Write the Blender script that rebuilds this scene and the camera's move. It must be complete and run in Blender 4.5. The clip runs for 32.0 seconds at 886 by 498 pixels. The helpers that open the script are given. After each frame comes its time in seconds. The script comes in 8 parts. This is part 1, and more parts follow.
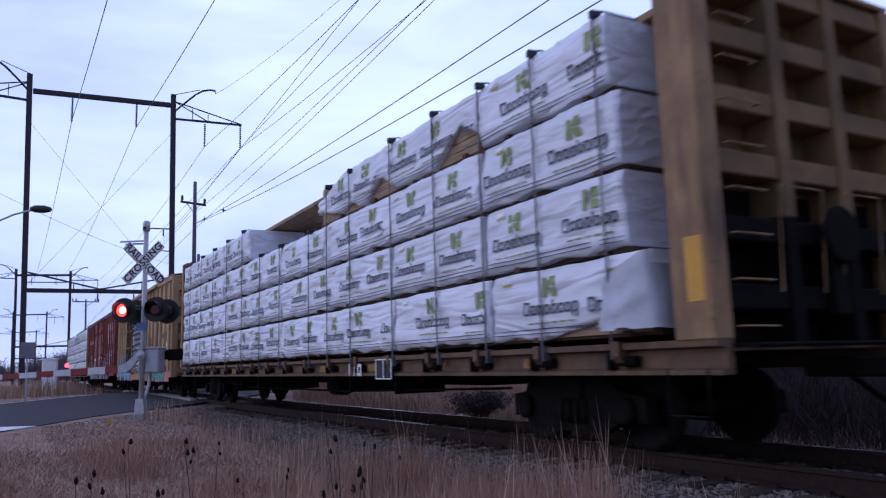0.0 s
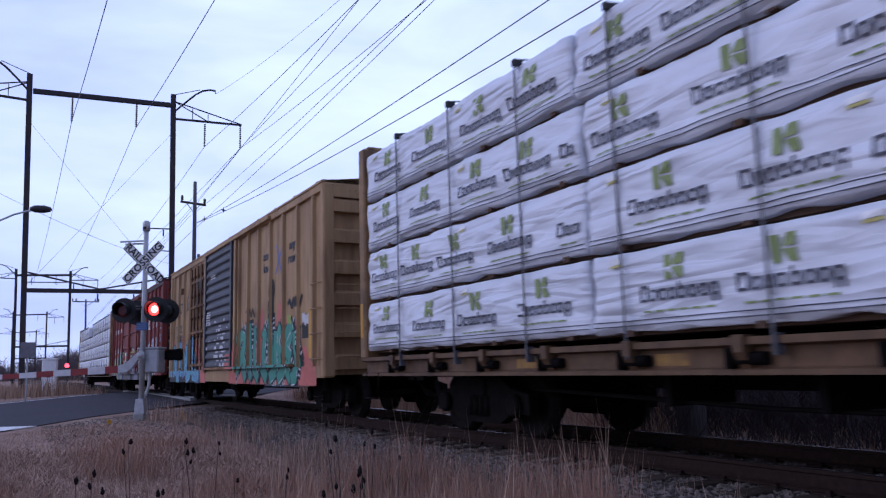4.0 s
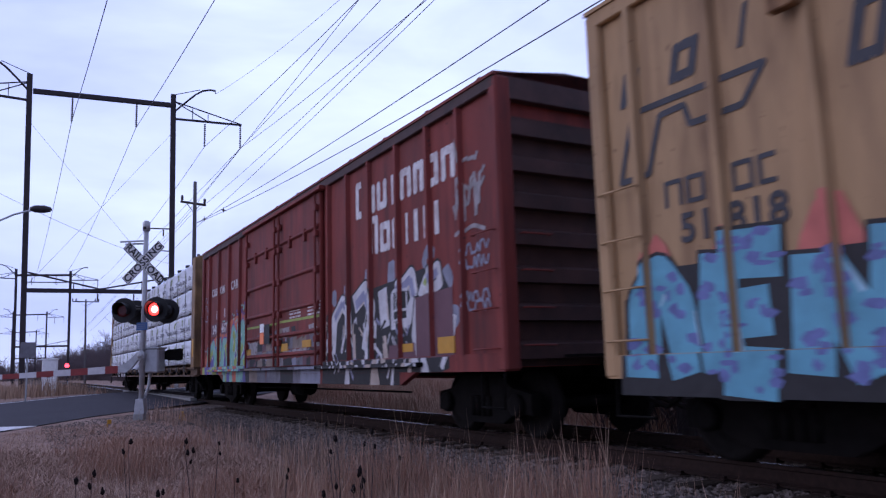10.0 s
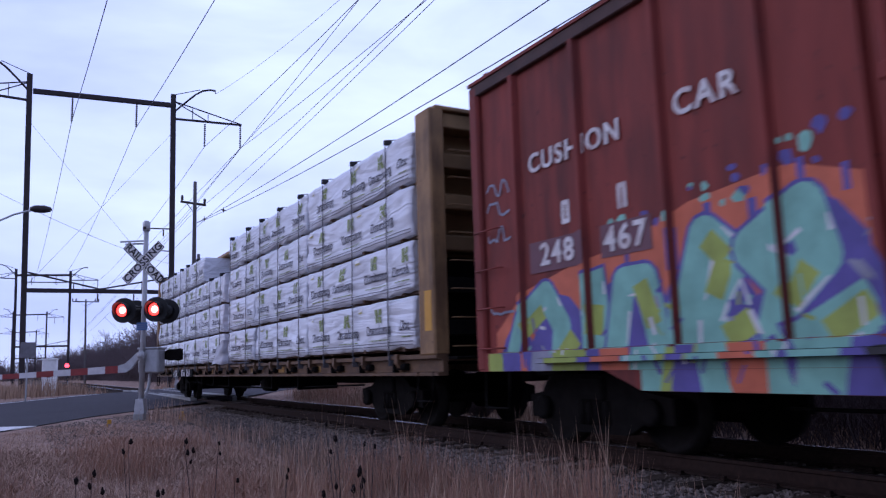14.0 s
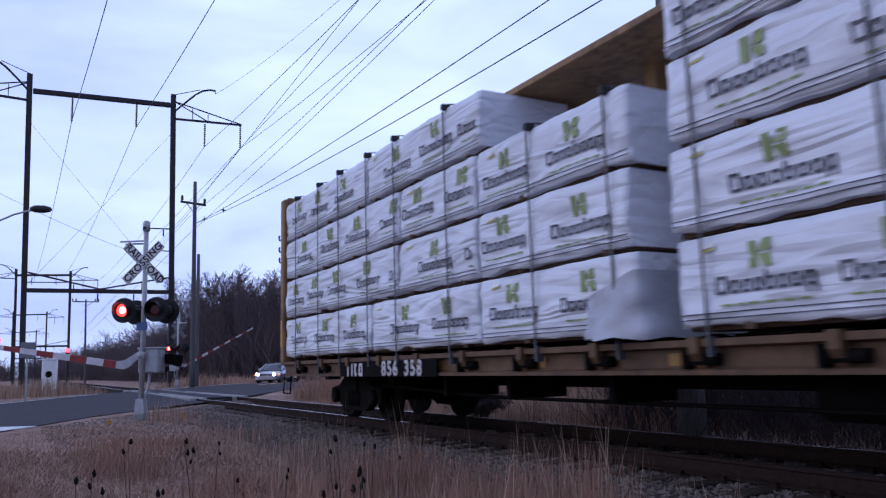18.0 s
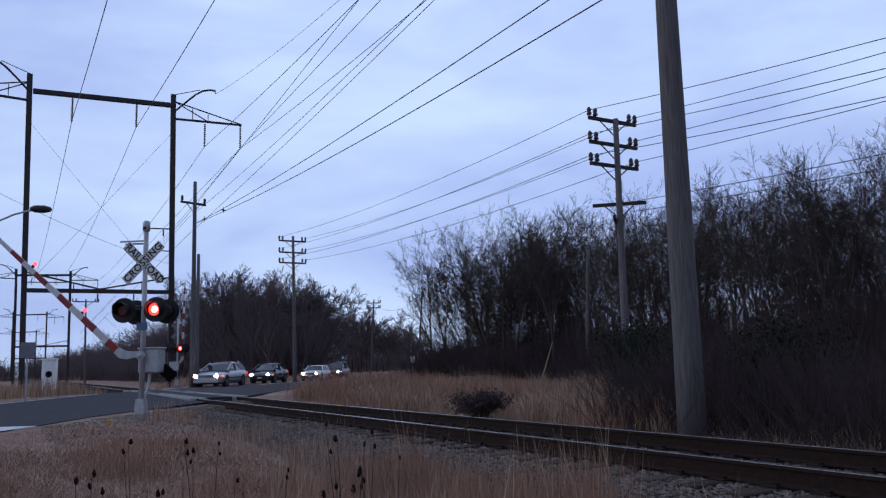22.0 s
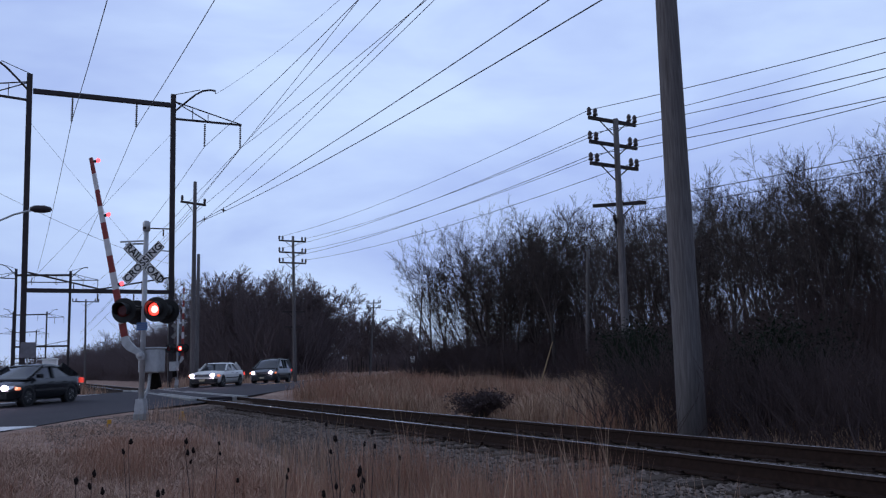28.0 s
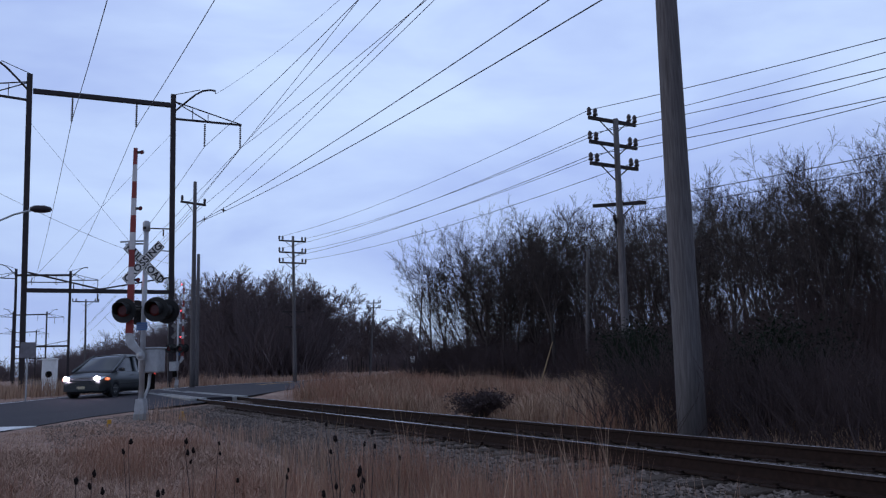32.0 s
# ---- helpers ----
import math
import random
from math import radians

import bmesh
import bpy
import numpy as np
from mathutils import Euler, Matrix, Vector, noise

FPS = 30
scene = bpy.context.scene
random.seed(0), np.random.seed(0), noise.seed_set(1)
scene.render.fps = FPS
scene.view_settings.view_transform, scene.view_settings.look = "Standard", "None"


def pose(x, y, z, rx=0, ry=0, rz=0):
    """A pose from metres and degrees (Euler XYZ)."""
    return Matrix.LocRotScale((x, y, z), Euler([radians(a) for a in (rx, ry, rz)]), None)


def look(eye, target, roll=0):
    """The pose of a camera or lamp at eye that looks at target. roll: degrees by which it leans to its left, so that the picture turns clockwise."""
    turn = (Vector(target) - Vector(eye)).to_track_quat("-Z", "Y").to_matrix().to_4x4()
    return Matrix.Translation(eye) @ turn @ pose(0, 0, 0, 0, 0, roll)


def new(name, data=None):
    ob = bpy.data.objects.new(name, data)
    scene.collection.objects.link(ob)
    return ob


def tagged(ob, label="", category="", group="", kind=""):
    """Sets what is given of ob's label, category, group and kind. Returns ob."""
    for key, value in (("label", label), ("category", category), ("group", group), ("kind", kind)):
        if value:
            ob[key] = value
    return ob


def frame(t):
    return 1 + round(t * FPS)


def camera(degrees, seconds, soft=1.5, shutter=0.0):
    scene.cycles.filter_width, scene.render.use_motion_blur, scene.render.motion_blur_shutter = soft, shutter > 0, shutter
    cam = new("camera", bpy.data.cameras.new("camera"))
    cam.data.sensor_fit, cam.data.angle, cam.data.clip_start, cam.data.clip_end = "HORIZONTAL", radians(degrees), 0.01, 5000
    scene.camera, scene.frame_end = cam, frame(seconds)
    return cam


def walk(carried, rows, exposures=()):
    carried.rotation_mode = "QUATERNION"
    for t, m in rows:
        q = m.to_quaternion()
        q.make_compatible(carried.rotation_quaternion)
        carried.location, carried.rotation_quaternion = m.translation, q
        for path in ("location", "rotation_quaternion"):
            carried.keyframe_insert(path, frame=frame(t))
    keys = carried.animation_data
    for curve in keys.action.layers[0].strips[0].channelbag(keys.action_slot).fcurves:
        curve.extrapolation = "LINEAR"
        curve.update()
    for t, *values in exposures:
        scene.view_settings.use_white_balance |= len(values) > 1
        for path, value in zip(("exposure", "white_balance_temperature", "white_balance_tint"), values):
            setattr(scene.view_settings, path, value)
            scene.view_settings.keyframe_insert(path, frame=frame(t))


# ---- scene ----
EYE = (0.0, 0.0, 0.95)
cam = camera(60.52, 32.0, soft=1.25, shutter=0.5)


def forward(turn_right, up):
    a, b = radians(turn_right), radians(up)
    return Vector((math.sin(a) * math.cos(b), math.cos(a) * math.cos(b), math.sin(b)))


VIEW = look(EYE, Vector(EYE) + forward(29.672, 8.65) * 10.0, -1.645)
walk(cam, [(0.0, VIEW), (32.0, VIEW)],
     exposures=[(0.0, 0.38, 6060, 23), (3.5, 0.38, 6060, 23), (6.0, 0.39, 6220, 26), (9.0, 0.38, 6260, 27), (14.0, 0.37, 6140, 26), (17.0, 0.35, 6060, 21), (19.0, 0.33, 6060, 19), (20.0, 0.08, 6350, 11), (21.0, -0.02, 6480, 8), (32.0, -0.03, 6500, 8)])

# ---- light: an overcast dusk ----
world = bpy.data.worlds.new("world")
scene.world = world
world.use_nodes = True
wn, wl = world.node_tree.nodes, world.node_tree.links
wn.clear()
sky = wn.new("ShaderNodeTexSky")
sky.sky_type, sky.sun_disc = "NISHITA", False
sky.sun_elevation, sky.sun_rotation = radians(8), radians(-60)
sky.air_density, sky.dust_density, sky.ozone_density = 1.0, 1.0, 3.0
coord = wn.new("ShaderNodeTexCoord")
mapping = wn.new("ShaderNodeMapping")
mapping.inputs["Scale"].default_value = (1.0, 1.0, 3.2)
cloud = wn.new("ShaderNodeTexNoise")
cloud.inputs["Scale"].default_value, cloud.inputs["Detail"].default_value = 2.6, 5.0
cloud.inputs["Roughness"].default_value, cloud.inputs["Distortion"].default_value = 0.5, 0.3
ramp = wn.new("ShaderNodeValToRGB")
ramp.color_ramp.elements[0].position, ramp.color_ramp.elements[0].color = 0.34, (0.37, 0.47, 0.82, 1)
ramp.color_ramp.elements[1].position, ramp.color_ramp.elements[1].color = 0.64, (0.545, 0.68, 0.97, 1)
mix = wn.new("ShaderNodeMix")
mix.data_type = "RGBA"
mix.inputs["Factor"].default_value = 0.93
out = wn.new("ShaderNodeOutputWorld")
skylevel = wn.new("ShaderNodeVectorMath")
skylevel.operation = "SCALE"
skylevel.inputs["Scale"].default_value = 0.10
background = wn.new("ShaderNodeBackground")
background.inputs["Strength"].default_value = 1.0
wl.new(coord.outputs["Generated"], mapping.inputs["Vector"])
wl.new(mapping.outputs["Vector"], cloud.inputs["Vector"])
wl.new(cloud.outputs["Fac"], ramp.inputs["Fac"])
wl.new(sky.outputs["Color"], skylevel.inputs[0])
wl.new(skylevel.outputs["Vector"], mix.inputs["A"])
wl.new(ramp.outputs["Color"], mix.inputs["B"])
# the cloud is brighter towards the place where the sun went down
toward = wn.new("ShaderNodeVectorMath")
toward.operation = "DOT_PRODUCT"
toward.inputs[1].default_value = (0.46, 0.72, 0.48)
half = wn.new("ShaderNodeMath")
half.operation, half.inputs[1].default_value, half.inputs[2].default_value = "MULTIPLY_ADD", 0.5, 0.5
bend = wn.new("ShaderNodeMath")
bend.operation, bend.inputs[1].default_value, bend.use_clamp = "POWER", 1.6, True
level = wn.new("ShaderNodeMath")
level.operation, level.inputs[1].default_value, level.inputs[2].default_value = "MULTIPLY_ADD", 0.63, 0.61
wl.new(coord.outputs["Generated"], toward.inputs[0])
wl.new(toward.outputs["Value"], half.inputs[0])
wl.new(half.outputs["Value"], bend.inputs[0])
wl.new(bend.outputs["Value"], level.inputs[0])
wl.new(level.outputs["Value"], background.inputs["Strength"])
wl.new(mix.outputs["Result"], background.inputs["Color"])
wl.new(background.outputs["Background"], out.inputs["Surface"])
sun = new("sun", bpy.data.lights.new("sun", "SUN"))
sun.data.energy, sun.data.angle, sun.data.color = 0.42, radians(40), (0.96, 0.95, 1.0)
sun.matrix_world = look((-26, 32, 11), (0, 20, 0))
# ---- materials ----
MATS = {}


def paint(name, colour, rough=0.6, metal=0.0, vary=0.25, grain=8.0, bump=0.15, dirt=None, dirt_scale=0.7, dirt_amount=0.45,
          stretch=(1, 1, 1), per_piece=0.0, relief=60.0, glow=None, dist=0.01, shine=None):
    """A surface with variation at two scales, dirt of its own shape and fine relief, at real-world size."""
    if name in MATS:
        return MATS[name]
    m = bpy.data.materials.new(name)
    m.use_nodes = True
    n, l = m.node_tree.nodes, m.node_tree.links
    b = n["Principled BSDF"]
    b.inputs["Roughness"].default_value, b.inputs["Metallic"].default_value = rough, metal
    b.inputs["Specular IOR Level"].default_value = shine if shine is not None else (0.12 if rough >= 0.75 else 0.4)
    tc, mp = n.new("ShaderNodeTexCoord"), n.new("ShaderNodeMapping")
    mp.inputs["Scale"].default_value = stretch
    l.new(tc.outputs["Object"], mp.inputs["Vector"])
    if per_piece:
        info = n.new("ShaderNodeObjectInfo")
        add = n.new("ShaderNodeVectorMath")
        add.operation = "ADD"
        mul = n.new("ShaderNodeMath")
        mul.operation, mul.inputs[1].default_value = "MULTIPLY", 37.0
        l.new(info.outputs["Random"], mul.inputs[0])
        l.new(mp.outputs["Vector"], add.inputs[0])
        l.new(mul.outputs["Value"], add.inputs[1])
        vec = add.outputs["Vector"]
    else:
        vec = mp.outputs["Vector"]
    fine, big = n.new("ShaderNodeTexNoise"), n.new("ShaderNodeTexNoise")
    fine.inputs["Scale"].default_value, fine.inputs["Detail"].default_value = grain, 6.0
    big.inputs["Scale"].default_value, big.inputs["Detail"].default_value = dirt_scale, 7.0
    big.inputs["Roughness"].default_value = 0.65
    l.new(vec, fine.inputs["Vector"])
    l.new(vec, big.inputs["Vector"])
    hsv = n.new("ShaderNodeHueSaturation")
    hsv.inputs["Color"].default_value = (*colour, 1)
    rng = n.new("ShaderNodeMapRange")
    rng.inputs["From Min"].default_value, rng.inputs["From Max"].default_value = 0.25, 0.75
    rng.inputs["To Min"].default_value, rng.inputs["To Max"].default_value = 1 - vary, 1 + vary
    l.new(fine.outputs["Fac"], rng.inputs["Value"])
    value = rng.outputs["Result"]
    if per_piece:
        pr = n.new("ShaderNodeMapRange")
        pr.inputs["To Min"].default_value, pr.inputs["To Max"].default_value = 1 - per_piece, 1 + per_piece
        l.new(info.outputs["Random"], pr.inputs["Value"])
        mm = n.new("ShaderNodeMath")
        mm.operation = "MULTIPLY"
        l.new(value, mm.inputs[0])
        l.new(pr.outputs["Result"], mm.inputs[1])
        value = mm.outputs["Value"]
    l.new(value, hsv.inputs["Value"])
    col = hsv.outputs["Color"]
    if dirt:
        mx = n.new("ShaderNodeMix")
        mx.data_type = "RGBA"
        mx.inputs["B"].default_value = (*dirt, 1)
        r2 = n.new("ShaderNodeMapRange")
        r2.inputs["From Min"].default_value, r2.inputs["From Max"].default_value = 0.48, 0.72
        r2.inputs["To Max"].default_value = dirt_amount
        l.new(big.outputs["Fac"], r2.inputs["Value"])
        l.new(r2.outputs["Result"], mx.inputs["Factor"])
        l.new(col, mx.inputs["A"])
        col = mx.outputs["Result"]
    l.new(col, b.inputs["Base Color"])
    if bump:
        bp, bn = n.new("ShaderNodeBump"), n.new("ShaderNodeTexNoise")
        bn.inputs["Scale"].default_value, bn.inputs["Detail"].default_value = relief, 4.0
        l.new(vec, bn.inputs["Vector"])
        bp.inputs["Strength"].default_value, bp.inputs["Distance"].default_value = bump, dist
        l.new(bn.outputs["Fac"], bp.inputs["Height"])
        l.new(bp.outputs["Normal"], b.inputs["Normal"])
    if glow:
        b.inputs["Emission Color"].default_value = (*glow[0], 1)
        b.inputs["Emission Strength"].default_value = glow[1]
    MATS[name] = m
    return m


def island_paint(name, a, c, rough=0.9):
    """A surface for joined loose pieces (stones, blades, leaves): each piece takes a shade between two colours."""
    m = bpy.data.materials.new(name)
    m.use_nodes = True
    n, l = m.node_tree.nodes, m.node_tree.links
    b = n["Principled BSDF"]
    b.inputs["Roughness"].default_value, b.inputs["Specular IOR Level"].default_value = rough, 0.1
    geo, mx = n.new("ShaderNodeNewGeometry"), n.new("ShaderNodeMix")
    mx.data_type = "RGBA"
    mx.inputs["A"].default_value, mx.inputs["B"].default_value = (*a, 1), (*c, 1)
    l.new(geo.outputs["Random Per Island"], mx.inputs["Factor"])
    l.new(mx.outputs["Result"], b.inputs["Base Color"])
    MATS[name] = m
    return m


ASPHALT = paint("asphalt", (0.040, 0.036, 0.042), 0.85, vary=0.35, grain=25, bump=0.4, relief=90, dirt=(0.054, 0.051, 0.055), dirt_scale=0.35, dirt_amount=0.6)
LINE_WHITE = paint("road_line_paint", (0.62, 0.62, 0.62), 0.7, vary=0.3, grain=14, dirt=(0.25, 0.25, 0.25), dirt_scale=4)
SOIL = paint("dry_soil", (0.24, 0.155, 0.12), 0.95, vary=0.5, grain=6, bump=0.6, relief=14, dist=0.03, dirt=(0.36, 0.26, 0.205), dirt_scale=0.6, dirt_amount=0.8)
CINDER = paint("ballast_bed", (0.095, 0.076, 0.066), 0.95, vary=0.6, grain=22, bump=0.9, relief=24, dist=0.04, dirt=(0.20, 0.165, 0.145), dirt_scale=0.5)
RUST = paint("rusty_rail_steel", (0.027, 0.016, 0.013), 0.85, 0.0, vary=0.35, grain=20, bump=0.2, dirt=(0.022, 0.016, 0.014), dirt_scale=2)
RAILHEAD = paint("worn_rail_head", (0.22, 0.19, 0.18), 0.24, 0.95, vary=0.2, grain=30, bump=0.03)
TIE = paint("creosoted_tie_wood", (0.06, 0.045, 0.036), 0.9, vary=0.4, grain=10, stretch=(1, 8, 8), per_piece=0.3, bump=0.5)
CONCRETE = paint("pale_concrete", (0.27, 0.27, 0.265), 0.85, vary=0.2, grain=12, bump=0.3, dirt=(0.2, 0.19, 0.18))
ARMWOOD = paint("dark_weathered_crossarm_wood", (0.055, 0.046, 0.046), 0.9, vary=0.3, grain=10, bump=0.3)
WOODPOLE = paint("weathered_pole_wood", (0.135, 0.125, 0.128), 0.9, vary=0.35, grain=7, stretch=(6, 6, 0.35), bump=0.7, relief=8, dist=0.02, dirt=(0.07, 0.055, 0.05), dirt_scale=1.2, per_piece=0.12)
DARKSTEEL = paint("dark_painted_steel", (0.035, 0.028, 0.032), 0.7, 0.2, vary=0.3, grain=5, dirt=(0.07, 0.05, 0.045))
WIRE = paint("weathered_wire", (0.07, 0.07, 0.085), 0.7, 0.2, vary=0.1, bump=0)
PORCELAIN = paint("dark_insulator", (0.05, 0.035, 0.035), 0.35, vary=0.1)
GALV = paint("galvanised_steel", (0.42, 0.43, 0.45), 0.5, 0.35, vary=0.15, grain=9, dirt=(0.28, 0.26, 0.25), dirt_scale=3)
SIGNWHITE = paint("sign_white", (0.84, 0.84, 0.83), 0.5, vary=0.08, grain=6, dirt=(0.6, 0.58, 0.57), dirt_scale=5)
BLACK = paint("black_paint", (0.012, 0.012, 0.013), 0.55, vary=0.2)
REDPAINT = paint("red_reflective_paint", (0.24, 0.032, 0.03), 0.5, vary=0.2, grain=8)
WHITEPAINT = paint("white_reflective_paint", (0.56, 0.54, 0.55), 0.5, vary=0.12, grain=8)
REDGLOW = paint("lit_red_lens", (0.8, 0.05, 0.03), 0.3, vary=0, bump=0, glow=((1.0, 0.045, 0.035), 3.2))
REDCORE = paint("lit_red_lens_core", (1.0, 0.5, 0.4), 0.3, vary=0, bump=0, glow=((1.0, 0.26, 0.24), 4.0))
REDSMALL = paint("small_red_lamp", (0.9, 0.1, 0.1), 0.3, vary=0, bump=0, glow=((1.0, 0.05, 0.07), 4.0))
REDDARK = paint("unlit_red_lens", (0.10, 0.008, 0.008), 0.2, vary=0.1, bump=0)
BLUESIGN = paint("blue_sign", (0.05, 0.13, 0.30), 0.5, vary=0.1)
def add_streaks(m, colour, amount, scale=1.6, lo=0.52, hi=0.70, run=0.16):
    """Runs of rust and soot down a painted steel side, in clusters of their own shape."""
    n, l = m.node_tree.nodes, m.node_tree.links
    b = n["Principled BSDF"]
    tc, mp = n.new("ShaderNodeTexCoord"), n.new("ShaderNodeMapping")
    mp.inputs["Scale"].default_value, mp.inputs["Location"].default_value = (1, 1, run), (3, 7, 1)
    run_noise, patch, spots = n.new("ShaderNodeTexNoise"), n.new("ShaderNodeTexNoise"), n.new("ShaderNodeTexNoise")
    run_noise.inputs["Scale"].default_value, run_noise.inputs["Detail"].default_value = scale * 4, 6.0
    patch.inputs["Scale"].default_value, patch.inputs["Detail"].default_value = scale * 0.35, 3.0
    spots.inputs["Scale"].default_value, spots.inputs["Detail"].default_value = scale * 7, 5.0
    l.new(tc.outputs["Object"], mp.inputs["Vector"])
    l.new(mp.outputs["Vector"], run_noise.inputs["Vector"])
    l.new(tc.outputs["Object"], patch.inputs["Vector"])
    l.new(tc.outputs["Object"], spots.inputs["Vector"])
    mul, top = n.new("ShaderNodeMath"), n.new("ShaderNodeMath")
    mul.operation, top.operation = "MULTIPLY_ADD", "MAXIMUM"
    mul.inputs[1].default_value = 0.5
    half = n.new("ShaderNodeMath")
    half.operation, half.inputs[1].default_value = "MULTIPLY", 0.55
    l.new(patch.outputs["Fac"], half.inputs[0])
    l.new(run_noise.outputs["Fac"], mul.inputs[0])
    l.new(half.outputs["Value"], mul.inputs[2])
    rng, fleck = n.new("ShaderNodeMapRange"), n.new("ShaderNodeMapRange")
    rng.inputs["From Min"].default_value, rng.inputs["From Max"].default_value, rng.inputs["To Max"].default_value = lo, hi, amount
    fleck.inputs["From Min"].default_value, fleck.inputs["From Max"].default_value, fleck.inputs["To Max"].default_value = 0.66, 0.72, amount
    l.new(mul.outputs["Value"], rng.inputs["Value"])
    l.new(spots.outputs["Fac"], fleck.inputs["Value"])
    l.new(rng.outputs["Result"], top.inputs[0])
    l.new(fleck.outputs["Result"], top.inputs[1])
    mx = n.new("ShaderNodeMix")
    mx.data_type = "RGBA"
    mx.inputs["B"].default_value = (*colour, 1)
    l.new(top.outputs["Value"], mx.inputs["Factor"])
    l.new(b.inputs["Base Color"].links[0].from_socket, mx.inputs["A"])
    l.new(mx.outputs["Result"], b.inputs["Base Color"])


TAN = paint("tan_boxcar_paint", (0.40, 0.25, 0.125), 0.66, shine=0.25, vary=0.12, grain=3, stretch=(2.2, 2.2, 0.3), bump=0.1, relief=12, dirt=(0.15, 0.085, 0.05), dirt_scale=1.0, dirt_amount=0.6)
REDCAR = paint("oxide_red_boxcar_paint", (0.205, 0.040, 0.032), 0.65, shine=0.2, vary=0.18, grain=3, stretch=(2.0, 2.0, 0.35), bump=0.1, relief=12, dirt=(0.085, 0.03, 0.028), dirt_scale=0.9, dirt_amount=0.65)
add_streaks(TAN, (0.12, 0.06, 0.034), 0.6)
add_streaks(REDCAR, (0.055, 0.022, 0.022), 0.7)
RUSTYTAN = paint("rust_eaten_tan_paint", (0.27, 0.155, 0.08), 0.75, vary=0.3, grain=6, bump=0.25, relief=20, dirt=(0.10, 0.045, 0.026), dirt_scale=1.8, dirt_amount=0.9)
add_streaks(RUSTYTAN, (0.05, 0.026, 0.018), 0.85, 2.2, 0.48, 0.64)
DOORBLACK = paint("faded_black_door_paint", (0.035, 0.038, 0.046), 0.55, vary=0.3, grain=4, bump=0.15, dirt=(0.08, 0.075, 0.08), dirt_scale=1.3)
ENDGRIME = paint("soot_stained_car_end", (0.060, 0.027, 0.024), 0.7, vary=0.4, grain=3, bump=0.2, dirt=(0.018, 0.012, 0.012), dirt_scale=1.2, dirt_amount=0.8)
YELLOW = paint("yellow_marking", (0.55, 0.28, 0.03), 0.6, vary=0.15, dirt=(0.3, 0.17, 0.06), dirt_scale=4)
CARYELLOW = paint("ochre_flatcar_paint", (0.27, 0.155, 0.066), 0.65, vary=0.2, grain=4, dirt=(0.12, 0.065, 0.036), dirt_scale=1.3, dirt_amount=0.7)
add_streaks(CARYELLOW, (0.06, 0.032, 0.02), 0.8, 2.0)
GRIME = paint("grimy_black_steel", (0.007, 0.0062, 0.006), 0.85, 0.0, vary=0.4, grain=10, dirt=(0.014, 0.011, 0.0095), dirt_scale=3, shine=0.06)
LATCHRUST = paint("rusty_latch_steel", (0.085, 0.045, 0.028), 0.8, vary=0.35, grain=12, dirt=(0.04, 0.025, 0.018), dirt_scale=3)
SILLOCHRE = paint("rusty_ochre_sill_paint", (0.115, 0.062, 0.03), 0.7, vary=0.35, grain=5, bump=0.2, dirt=(0.045, 0.024, 0.017), dirt_scale=1.6, dirt_amount=0.9)
BULKGRIME = paint("grimy_ochre_bulkhead_paint", (0.20, 0.125, 0.062), 0.75, vary=0.3, grain=4, bump=0.2, dirt=(0.06, 0.04, 0.026), dirt_scale=1.0, dirt_amount=0.85)
DULLYELLOW = paint("grimy_yellow_marking", (0.30, 0.16, 0.035), 0.65, vary=0.25, grain=9, dirt=(0.12, 0.065, 0.03), dirt_scale=5, dirt_amount=0.8)
TAGPAPER = paint("yellow_paper_tag", (0.52, 0.47, 0.16), 0.6, vary=0.1)
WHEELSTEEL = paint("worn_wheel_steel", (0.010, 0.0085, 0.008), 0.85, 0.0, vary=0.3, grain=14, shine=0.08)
WRAP = paint("white_plastic_wrap", (0.69, 0.71, 0.76), 0.40, vary=0.05, grain=2.0, bump=0.35, relief=1.3, dist=0.10, dirt=(0.56, 0.58, 0.63), dirt_scale=1.6, dirt_amount=0.5, per_piece=0.05, stretch=(1, 0.6, 1.5))


